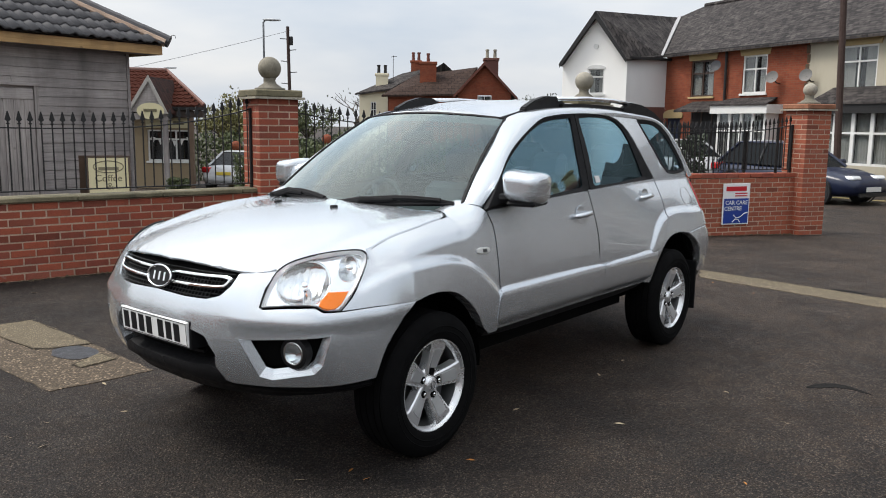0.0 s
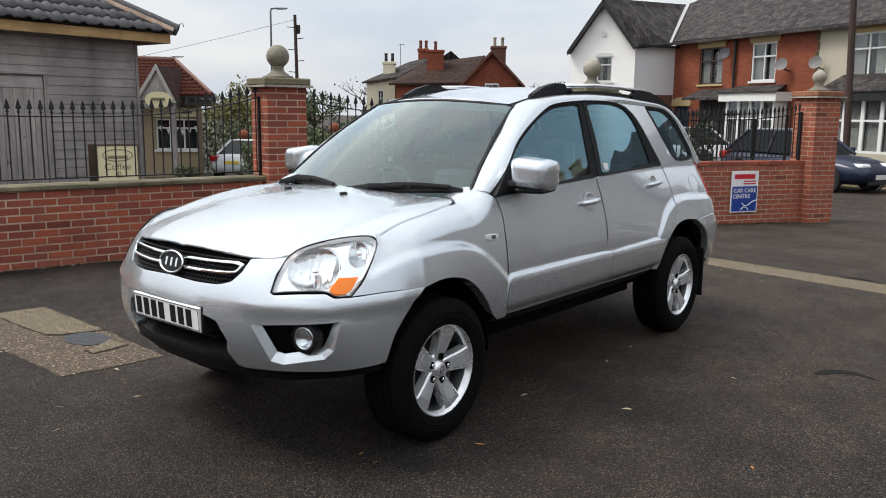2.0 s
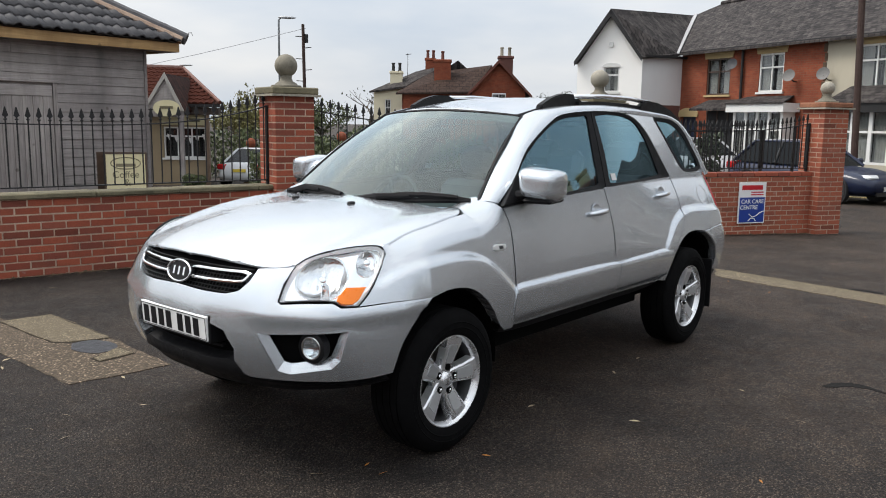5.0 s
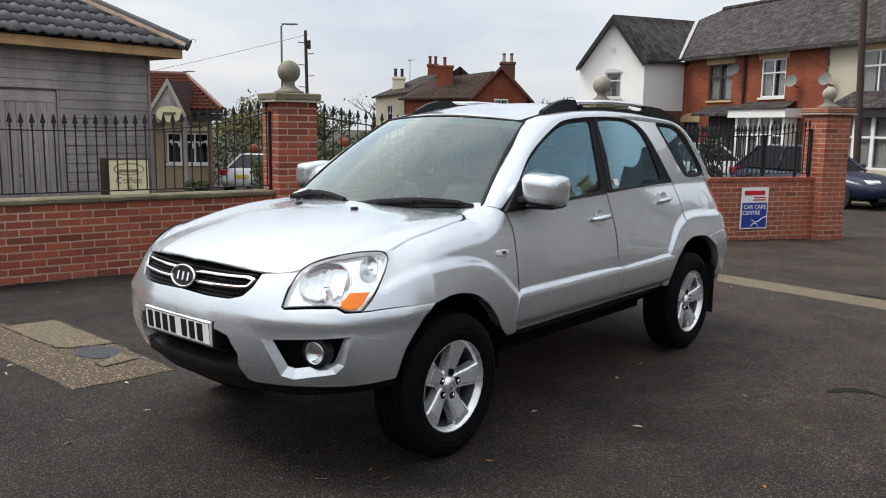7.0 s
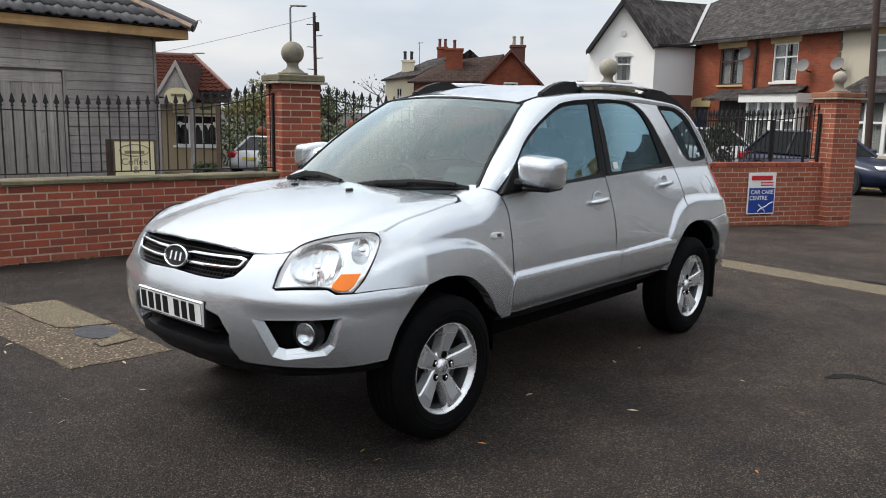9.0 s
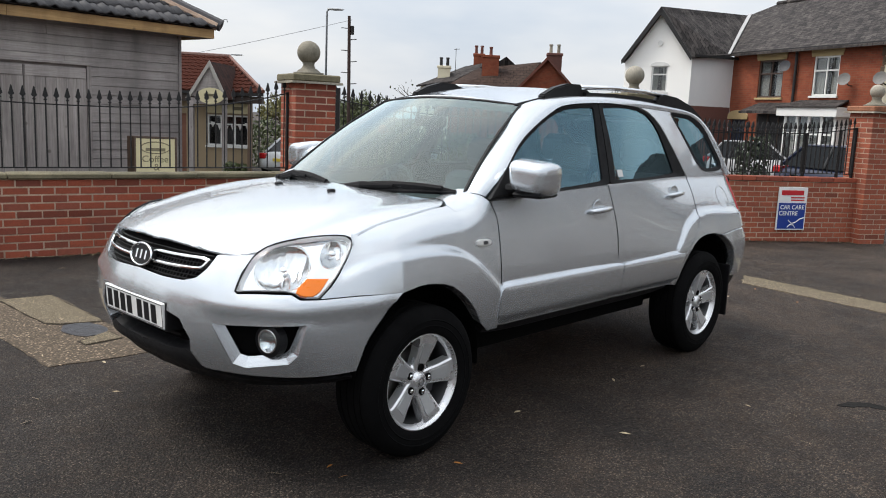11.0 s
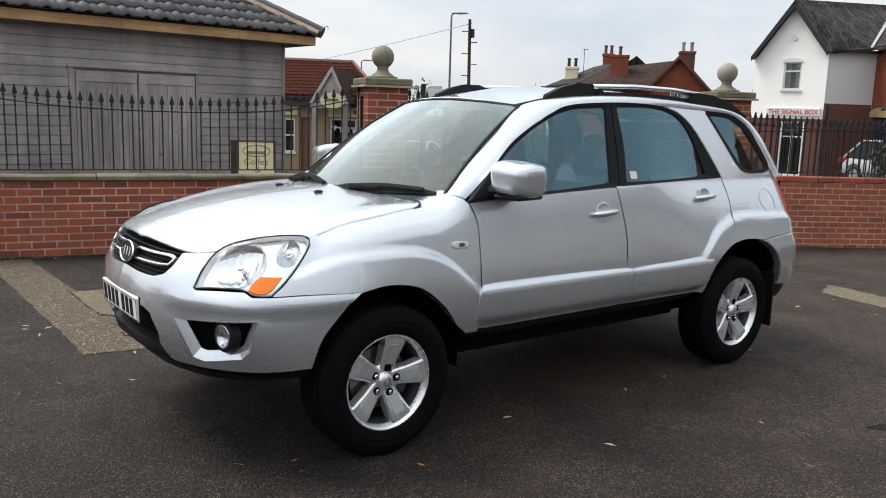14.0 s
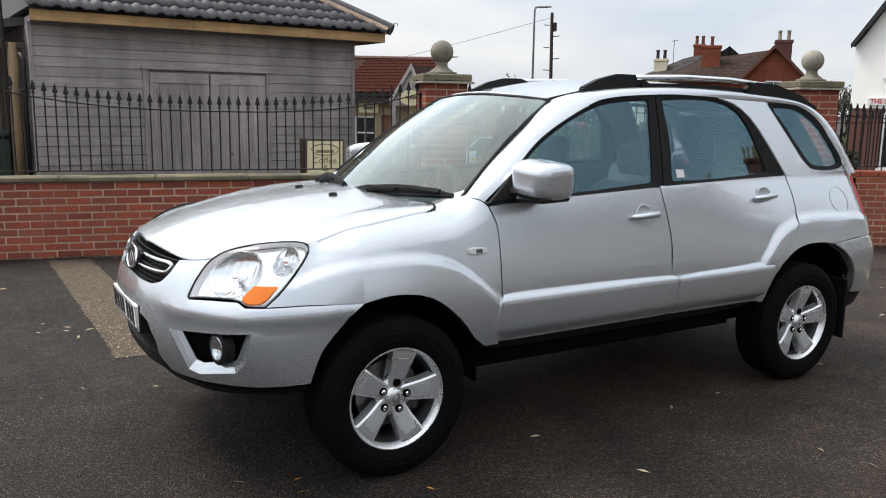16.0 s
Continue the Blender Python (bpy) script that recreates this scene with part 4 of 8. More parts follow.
def build_white_house():
    m, ln = along((24.87, 14.3), (25.34, 11.73))
    h = thing("corner_house", m, "white painted corner house with slate gable roof", "house")
    g = -1.2
    apex = (1.37, 5.80)
    holes = [(1.09, 1.72, 2.76, 3.74), (1.15, 2.0, -0.35, 1.62)]
    wall_with_holes(h, 0, ln, 1.72, 3.96, holes[:1], WHITE_WALL, top=[(0, 3.96), (ln, 3.96), apex])
    wall_with_holes(h, 0, ln, g, 1.72, holes[1:], DARK_BRICK, y=0.01, name="shop_wall")
    sash(h, 1.09, 1.72, 2.76, 3.74, bars=(0.33,))
    arc = [(1.03, 3.72), (1.78, 3.72), (1.75, 3.80), (1.6, 3.86), (1.4, 3.88), (1.2, 3.86), (1.06, 3.80)]
    part("window_arch", prism(bmesh.new(), arc, -0.03, 0.02), WHITE_PAINT, h)
    sash(h, 1.15, 2.0, -0.35, 1.62, bars=(0.28,), uprights=(0.5,), curtain=False)
    # shop sign
    s = part("shop_sign", boxed(0.62, 2.53, -0.06, -0.002, 1.82, 2.10, bevel=0.01), WHITE_PAINT, h, "white shop sign with red letters")
    red = plain_material("red_letters", (0.42, 0.02, 0.03), 0.5, 0, 0, 0.1, 5, 0)
    me = text_mesh("THE SIGNAL BOX", 0.225, 0.004, 0.004)
    me.materials.append(red)
    part("lettering", me, red, s).matrix_local = pose(1.575, -0.063, 1.955, 90, 0, 0)
    part("sign_bracket", boxed(2.72, 2.78, -0.25, 0.0, 1.7, 2.2), DARK_FRAME, h)
    part("vent", lathe(bmesh.new(), [(0.10, -0.05), (0.10, 0.0)], 14, "y", pose(1.36, 0, 4.58)), WHITE_PAINT, h)
    # flank wall
    fx, fy = m.inverted() @ Vector((25.34, 11.73, 0)), m.inverted() @ Vector((27.08, 10.9, 0))
    fm = Matrix.Translation((fx.x, fx.y, 0)) @ pose(0, 0, 0, 0, 0, math.degrees(math.atan2(fy.y - fx.y, fy.x - fx.x)))
    fl = math.hypot(fy.x - fx.x, fy.y - fx.y)
    # flank takes the greyed white, as the side turned from the light
    f = part("flank_wall", boxed(0.0, fl, 0.0, 0.25, 2.28, 4.12), SHADED_WHITE_WALL, h, "white rendered flank wall, greyed in its colour for shade")
    f.matrix_local = fm
    f2 = part("flank_base", boxed(0.0, fl, 0.004, 0.254, g, 2.28), DARK_BRICK, h, "dark brick lower flank")
    f2.matrix_local = fm
    # roof: two slopes behind the gable, and barge boards
    back = Vector((4.4, 5.3))
    bm = bmesh.new()
    e0, e1, ap = (-0.06, 3.93), (ln + 0.06, 4.06), (apex[0], apex[1] + 0.10)
    roof_plane(bm, [(e1[0], -0.25, e1[1]), (3.74, 1.17, 4.25), (3.22, 5.42, 6.20), (ap[0], -0.25, ap[1])])
    roof_plane(bm, [(ap[0], -0.25, ap[1]), (3.22, 5.42, 6.20), (0.6, 8.0, 3.8), (e0[0], -0.25, e0[1])])
    part("roof", bm, SLATE, h)
    for p, q in ((e0, ap), (e1, ap)):
        d = Vector((q[0] - p[0], q[1] - p[1])).normalized()
        nn = Vector((-d.y, d.x)) * (0.14 if p is e1 else -0.14)
        bm = prism(bmesh.new(), [p, q, (q[0] + nn.x * 0.8, q[1] - 0.17), (p[0] + nn.x * 0.2, p[1] - 0.15)], -0.30, -0.255)
        part("barge_board", bm, IRON, h, "black barge board")
    gut = part("gutter", boxed(0.0, fl + 0.1, -0.28, -0.16, 4.06, 4.15), IRON, h)
    gut.matrix_local = fm


def build_terrace(name, x0, x1, wall, label, ups, bay, canopy=None, dishes=(), door=None, roof=True, chimneys=()):
    m, _ = along((27.08, 10.9), (23.29, 2.99))
    t = thing(name, m, label, "house", "terraced houses")
    g = -1.2
    holes = [(a, b, c, d) for a, b, c, d, *_ in ups]
    if door:
        holes.append(door[:4])
    if bay:
        holes.append((bay[0] + 0.15, bay[1] - 0.15, -0.3, bay[2] - 0.25))
    wall_with_holes(t, x0, x1, g, 4.30, holes, wall)
    for a, b, c, d, mat, dark in ups:
        sash(t, a, b, c, d, material=mat, bars=(0.36,), uprights=(0.5,), curtain=not dark)
        part("lintel", prism(bmesh.new(), [(a - 0.10, d), (b + 0.10, d), (b + 0.16, d + 0.26), (a - 0.16, d + 0.26)], -0.03, 0.05), BUFF, t, "buff stone lintel")
    if bay:
        a, b, top, mat, gap = bay
        sill = 0.45 if mat is SLATE else 0.20
        bw = part("bay_window", boxed(a, b, -0.55, 0.0, g, sill), wall, t)
        n = 4
        for i in range(n):
            p, q = a + 0.05 + (b - a - 0.1) * i / n, a + 0.05 + (b - a - 0.1) * (i + 1) / n
            bm = bmesh.new()
            box(bm, p, p + 0.06, -0.55, -0.47, sill, top - 0.28)
            box(bm, q - 0.06, q, -0.55, -0.47, sill, top - 0.28)
            box(bm, p + 0.06, q - 0.06, -0.545, -0.475, sill, sill + 0.07)
            box(bm, p + 0.06, q - 0.06, -0.545, -0.475, (top - 0.2) * 0.66, (top - 0.2) * 0.66 + 0.06)
            part("window_frame", bm, WHITE_PAINT, bw)
            part("pane", boxed(p + 0.06, q - 0.06, -0.512, -0.506, sill + 0.05, top - 0.30), WINDOW_GLASS, bw).visible_shadow = False
            bm = bmesh.new()
            prev = None
            for k in range(13):
                px = p + 0.05 + (q - p - 0.1) * k / 12
                cur = (bm.verts.new((px, -0.42 + 0.02 * (k % 2), sill + 0.05)), bm.verts.new((px, -0.42 + 0.02 * (k % 2), top - 0.3)))
                if prev:
                    bm.faces.new((prev[0], cur[0], cur[1], prev[1]))
                prev = cur
            part("curtain", bm, CURTAIN, bw)
        part("side_frame", boxed(a, a + 0.05, -0.55, 0.0, sill, top - 0.28), WHITE_PAINT, bw)
        part("side_frame", boxed(b - 0.05, b, -0.55, 0.0, sill, top - 0.28), WHITE_PAINT, bw)
        part("fascia", boxed(a - 0.18, b + 0.18, -0.75, -0.0, top - 0.30, top), WHITE_PAINT if mat is not SLATE else IRON, bw, "deep fascia board")
        bm = roof_plane(bmesh.new(), [(a - 0.2, -0.80, top + 0.02), (b + 0.2, -0.80, top + 0.02), (b - 0.1, 0.0, top + 0.26 + gap), (a + 0.1, 0.0, top + 0.26 + gap)], 0.05)
        part("bay_roof", bm, SLATE, bw)
        # dark sheet coloured as the shade inside the bay
        part("room", boxed(a + 0.2, b - 0.2, 0.3, 0.34, -0.3, top - 0.2), ROOM_SHADE, t)
    if canopy:
        a, b, z = canopy
        bm = roof_plane(bmesh.new(), [(a - 0.1, -0.7, z - 0.28), (b + 0.1, -0.7, z - 0.28), (b - 0.15, 0.0, z + 0.05), (a + 0.15, 0.0, z + 0.05)], 0.08)
        part("canopy", bm, SLATE, t)
        # the lower window is a sheet painted with the shade indoors
        c2 = part("lower_window", boxed(a + 0.1, b - 0.1, -0.02, 0.02, -0.2, z - 0.35), ROOM_SHADE, t)
        for k in range(4):
            xx = a + 0.12 + (b - a - 0.28) * k / 3
            part("mullion", boxed(xx, xx + 0.06, -0.05, -0.02, -0.2, z - 0.35), DARK_FRAME, c2)
    if door:
        a, b, c, d = door
        part("front_door", boxed(a, b, 0.12, 0.17, c, d), plain_material("dark_blue_door", (0.02, 0.03, 0.06), 0.4), t)
        arc = [(a - 0.12, d - 0.1)] + [((a + b) / 2 + (0.5 * (b - a) + 0.14) * math.cos(math.pi * (1 - k / 10)), d + 0.24 * math.sin(math.pi * k / 10)) for k in range(11)] + [(b + 0.12, d - 0.1)]
        part("door_arch", prism(bmesh.new(), arc, -0.05, 0.02), BUFF, t, "buff stone door arch")
    for x, z in dishes:
        dm = pose(x, -0.32, z, 72, 0, 18)
        bm = lathe(bmesh.new(), [(0.02, -0.05), (0.12, -0.035), (0.205, 0.0), (0.21, 0.01), (0.12, -0.02), (0.01, -0.035)], 20, m=dm)
        d = part("satellite_dish", bm, plain_material("dish_grey", (0.13, 0.125, 0.12), 0.6), t, "grey satellite dish")
        part("dish_arm", tube(bmesh.new(), [(x, -0.30, z - 0.05), (x + 0.05, -0.12, z - 0.2), (x + 0.05, 0.0, z - 0.2)], 0.02, 6), IRON, d)
    part("gutter", boxed(x0, x1, -0.34, -0.22, 4.20, 4.31), IRON, t)
    bm = roof_plane(bmesh.new(), [(x0, -0.36, 4.26), (x1, -0.36, 4.26), (x1, 3.5, 6.64), (x0, 3.5, 6.64)] if x0 > 1 else [(0.12, -0.36, 4.25), (x1, -0.36, 4.26), (x1, 3.5, 6.64), (-1.85, 3.5, 6.64), (-2.69, 2.81, 6.21)])
    part("roof", bm, SLATE, t)
    bm = tube(bmesh.new(), [(x0 if x0 > 1 else -1.85, 3.5, 6.65), (x1, 3.5, 6.65)], 0.10, 8)
    part("ridge", bm, SLATE, t)
    for cx, cz in chimneys:
        chimney(t, cx, 3.2, 6.2, cz, 0.6, 2, FAR_BRICK)
    return t


build_white_house()
red_house = build_terrace("terraced_house", 0.0, 6.82, FAR_BRICK, "red brick terraced house with white bay window and slate roof",
              [(1.42, 2.64, 2.65, 3.98, DARK_FRAME, False), (4.02, 5.12, 2.70, 4.0, WHITE_PAINT, False)],
              (3.50, 5.75, 2.30, None, 0.0), canopy=(1.45, 3.35, 2.42), dishes=((5.65, 3.2),), door=(0.1, 0.95, -0.5, 1.95))
part("drainpipe", tube(bmesh.new(), [(3.30, -0.10, 4.2), (3.30, -0.06, -1.0)], 0.05, 8), IRON, red_house)
bm = lathe(bmesh.new(), [(0.02, -0.05), (0.12, -0.035), (0.20, 0.0), (0.12, -0.02), (0.01, -0.035)], 20, m=pose(3.0, -0.3, 3.72, 75, 0, 20))
part("satellite_dish", bm, plain_material("dish_dark", (0.018, 0.02, 0.026), 0.6), red_house, "dark satellite dish")
quoin_stone = plain_material("quoin_stone", (0.10, 0.075, 0.055), 0.9, 0, 0, 0.5, 8, 0.3, 0.1)
for k in range(11):
    part("quoin", boxed(6.76 if k % 2 else 6.71, 6.88 if k % 2 else 6.86, -0.018, 0.02, 0.9 + 0.30 * k, 1.17 + 0.30 * k, bevel=0.01), quoin_stone, red_house)
bm = roof_plane(bmesh.new(), [(0.08, -0.42, 4.29), (0.28, -0.42, 4.29), (-2.55, 2.81, 6.27), (-2.78, 2.81, 6.27)], 0.04)
part("valley", bm, plain_material("pale_lead", (0.33, 0.33, 0.34), 0.5), red_house, "pale lead valley")
build_terrace("terraced_house", 6.83, 15.0, CREAM_WALL, "cream painted terraced house with tall bay window",
              [(8.0, 9.3, 2.70, 4.02, WHITE_PAINT, False), (11.3, 12.4, 2.70, 4.02, WHITE_PAINT, False)],
              (7.75, 10.4, 2.28, SLATE, 0.25), dishes=((7.02, 3.2),))


# ---- across the yard, mirrored in the car's glass and paint ----
YARD_RENDER = render_material("grey_brown_render", (0.21, 0.20, 0.195), 0.4)


def build_back_house(m, w, wall, label, chimney_x):
    """A plain two-storey house: walls, sashes, door, pitched roof and chimney."""
    h = thing("terraced_house", m, label, "house", "houses across the yard")
    ups = [(0.8, 1.9, 3.0, 4.4), (w - 1.9, w - 0.8, 3.0, 4.4)]
    low = (0.7, 2.3, 0.6, 2.1)
    door = (w - 1.7, w - 0.75, -0.3, 1.9)
    wall_with_holes(h, 0, w, -0.5, 5.0, [*ups, low, door], wall)
    for a, b, c, d in [*ups, low]:
        sash(h, a, b, c, d, uprights=(0.5,))
    part("front_door", boxed(door[0], door[1], 0.10, 0.16, door[2], door[3]), DARK_FRAME, h, "dark brown front door")
    bm = roof_plane(bmesh.new(), [(0, -0.3, 4.95), (w, -0.3, 4.95), (w, 3.6, 7.3), (0, 3.6, 7.3)])
    roof_plane(bm, [(0, 3.6, 7.3), (w, 3.6, 7.3), (w, 7.4, 4.95), (0, 7.4, 4.95)])
    part("roof", bm, SLATE, h)
    for x in (0.0, w - 0.25):
        part("gable_wall", prism(bmesh.new(), [(0.25, -0.5), (7.2, -0.5), (7.2, 4.9), (3.6, 7.2), (0.25, 5.0)], x, x + 0.25, Matrix(((0, 1, 0, 0), (1, 0, 0, 0), (0, 0, 1, 0), (0, 0, 0, 1)))), wall, h)
    part("gutter", boxed(0, w, -0.40, -0.30, 4.86, 4.95), IRON, h)
    chimney(h, chimney_x, 3.6, 6.9, 8.5, 0.8, 3, FAR_BRICK)
    return h


row, _ = along((25.0, -4.5), (9.0, -17.5))
for k, words in enumerate(("grey-brown rendered terraced house across the yard",) * 3):
    build_back_house(row @ pose(0.0 + 6.7 * k, 0, 0), 6.68, YARD_RENDER, words, 0.5 if k else 6.2)


def build_workshop():
    """An unseen workshop added for the car's reflections: rendered piers, roller doors and a clad upper wall."""
    m, length = along((3.2, -18.0), (-17.0, -15.4))
    g = thing("unseen_workshop", m, "unseen low rendered workshop with grey roller doors, added for the car's reflections", "workshop")
    cladding = plain_material("grey_cladding", (0.30, 0.31, 0.33), 0.6, 0, 0, 0.3, 2, 0.1)
    shutter = plain_material("roller_shutter", (0.42, 0.43, 0.45), 0.5, 0.3, 0, 0.2, 3, 0.1)
    doors = [(1.6 + 5.6 * k, 5.6 + 5.6 * k, -0.2, 3.0) for k in range(3)]
    wall_with_holes(g, 0, length, -0.3, 3.3, doors, YARD_RENDER)
    part("upper_wall", boxed(0, length, -0.05, 0.25, 3.3, 3.6), cladding, g, "grey sheet cladding")
    part("roof", boxed(-0.1, length + 0.1, -0.25, 9.0, 3.6, 3.75), LEAD, g)
    for a, b, c, d in doors:
        r = part("roller_door", boxed(a, b, 0.12, 0.17, c, d), shutter, g, "closed roller door")
        for i in range(16):
            part("slat", boxed(a, b, 0.10, 0.13, c + 0.2 * i + 0.01, c + 0.2 * i + 0.18), shutter, r)
    # unseen wall added to darken what the car's nose reflects
    m2, length = along((-17.0, -15.2), (-15.0, 12.0))
    structure("unseen_wall", box(bmesh.new(), 0, length, 0, 0.25, -0.1, 2.4, m=m2), FAR_BRICK, "unseen tall red brick wall, added for the car's reflections", "wall")


build_workshop()


def build_cafe():
    h = thing("cafe", facing(30.0), "beige rendered cafe with red tiled roof and gabled porch", "cafe")
    g = -1.1
    holes = [(-9.95, -8.44, 0.10, 1.20), (-11.1, -10.72, -0.95, 1.2), (-12.2, -11.35, -0.1, 1.15)]
    wall_with_holes(h, -14.5, -8.38, g, 1.95, holes, STUCCO)
    side = part("side_wall", boxed(-0.25, 0.0, 0.26, 6.0, g, 1.95), STUCCO, h)
    side.matrix_local = pose(-8.42, 0.0, 0.0, 0, 0, 17)
    sash(h, -9.95, -8.44, 0.10, 1.20, bars=(0.3,), uprights=(0.33, 0.66), curtain=False)
    sash(h, -12.2, -11.35, -0.1, 1.15, bars=(0.5,), uprights=(0.5,), curtain=False)
    part("door", boxed(-11.1, -10.72, 0.10, 0.15, -0.95, 1.2), plain_material("cafe_door", (0.16, 0.06, 0.03), 0.5), h, "brown wooden cafe door")
    cream = plain_material("cream_sign", (0.60, 0.54, 0.33), 0.5, 0, 0, 0.15, 4, 0)
    ink = plain_material("sign_ink", (0.13, 0.11, 0.06), 0.6, 0, 0, 0.1, 5, 0)
    s = part("fascia_sign", boxed(-9.98, -8.40, -0.08, -0.004, 1.26, 1.62, bevel=0.01), cream, h, "cream fascia sign")
    part("word_bar", boxed(-9.0, -8.62, -0.09, -0.079, 1.38, 1.50), ink, s)
    s = part("fascia_sign", boxed(-12.0, -11.2, -0.08, -0.004, 1.28, 1.66, bevel=0.01), cream, h, "cream fascia sign")
    part("word_bar", boxed(-11.8, -11.4, -0.09, -0.079, 1.40, 1.52), ink, s)
    # bunting inside the window and a shrub under it
    bm = bmesh.new()
    for k in range(6):
        x = -9.85 + k * 0.25
        z = 0.95 - 0.12 * math.sin(k / 5 * math.pi)
        prism(bm, [(x, z), (x + 0.16, z - 0.02), (x + 0.08, z - 0.22)], 0.05, 0.06)
    part("bunting", bm, WHITE_PAINT, h)
    # main roof
    bm = bmesh.new()
    roof_plane(bm, [(-14.8, -0.35, 1.95), (-7.82, -0.35, 2.03), (-10.1, 3.0, 3.40), (-14.8, 3.0, 3.5)], 0.1)
    roof_plane(bm, [(-7.82, -0.35, 2.03), (-9.9, 6.3, 2.03), (-10.1, 3.0, 3.40)], 0.1)
    part("roof", bm, SLATE_RED, h)
    tiles = plain_material("red_pantile", (0.052, 0.0165, 0.011), 0.9, 0, 0, 0.45, 5, 0.2, 0.05)
    for k in range(11):
        a, b = k / 11, min(1.0, (k + 1.25) / 11)
        right = -7.84 - 2.26 * (a + b) / 2
        bm, prev = bmesh.new(), None
        for i in range(int((right + 13.0) / 0.055)):
            x = -13.0 + 0.055 * i
            wave = (0.0, 0.022, 0.038, 0.022)[i % 4]
            cur = [bm.verts.new((x, -0.36 + 3.36 * f, 1.975 + 1.43 * f + wave + up)) for f, up in ((a, 0.03), (a, 0.075), (b, 0.035))]
            if prev:
                bm.faces.new((prev[0], cur[0], cur[1], prev[1]))
                bm.faces.new((prev[1], cur[1], cur[2], prev[2]))
            prev = cur
        part("tile_course", bm, tiles, h)
    dark = plain_material("dark_eave_timber", (0.035, 0.022, 0.016), 0.7, 0, 0, 0.4, 6, 0.2)
    part("eave", boxed(-14.7, -7.88, -0.35, -0.02, 1.64, 1.89), dark, h, "dark timber eave")
    part("corner_post", boxed(-8.38, -8.24, -0.33, -0.19, g, 1.64), plain_material("brown_post", (0.13, 0.085, 0.055), 0.7, 0, 0, 0.4, 5, 0.2), h, "brown timber corner post")
    part("ridge", tube(bmesh.new(), [(-14.8, 3.0, 3.53), (-10.1, 3.0, 3.43)], 0.09, 8), RED_TILE, h)
    part("hip", tube(bmesh.new(), [(-7.82, -0.35, 2.07), (-10.1, 3.0, 3.43)], 0.07, 8), RED_TILE, h)
    part("gutter", boxed(-14.8, -7.80, -0.44, -0.36, 1.90, 2.0), IRON, h)
    # porch: two posts, gable front and little roof
    apex = (-9.46, 3.0)
    bm = bmesh.new()
    roof_plane(bm, [(-10.28, -1.15, 1.80), (apex[0], -1.15, apex[1]), (apex[0], 1.6, apex[1]), (-10.28, 0.2, 1.80)], 0.07)
    roof_plane(bm, [(apex[0], -1.15, apex[1]), (-8.82, -1.15, 1.80), (-8.82, 0.2, 1.80), (apex[0], 1.6, apex[1])], 0.07)
    p = part("porch_roof", bm, SLATE_RED, h)
    part("gable_board", prism(bmesh.new(), [(-10.22, 1.80), (-8.88, 1.80), (apex[0], apex[1] - 0.06)], -1.10, -1.05), BOARD, p, "grey boarded porch gable")
    for a in ((-10.30, 1.74), (-8.82, 1.74)):
        sgn = 1 if a[0] < apex[0] else -1
        part("barge_board", prism(bmesh.new(), [a, (a[0] + 0.13 * sgn, a[1] + 0.0), (apex[0], apex[1] - 0.17), (apex[0], apex[1] + 0.04)], -1.20, -1.15), plain_material("pale_barge", (0.35, 0.33, 0.30), 0.6), p)
    part("lintel", boxed(-10.26, -8.86, -1.14, -1.04, 1.55, 1.76), PLANK, p)
    for x in (-10.2, -9.04):
        part("post", boxed(x, x + 0.15, -1.15, -1.0, g, 1.55), PLANK, p)
    bm = lathe(bmesh.new(), [(0.01, -0.03), (0.46, -0.03), (0.46, 0.0)], 28, "y")
    bmesh.ops.scale(bm, vec=(1.0, 1.0, 0.60), verts=bm.verts)
    bmesh.ops.translate(bm, vec=(-9.40, -1.22, 1.84), verts=bm.verts)
    o = part("oval_sign", bm, cream, p, "cream oval sign")
    part("word_bar", boxed(-9.62, -9.18, -1.28, -1.252, 1.82, 1.91), ink, o)


build_cafe()


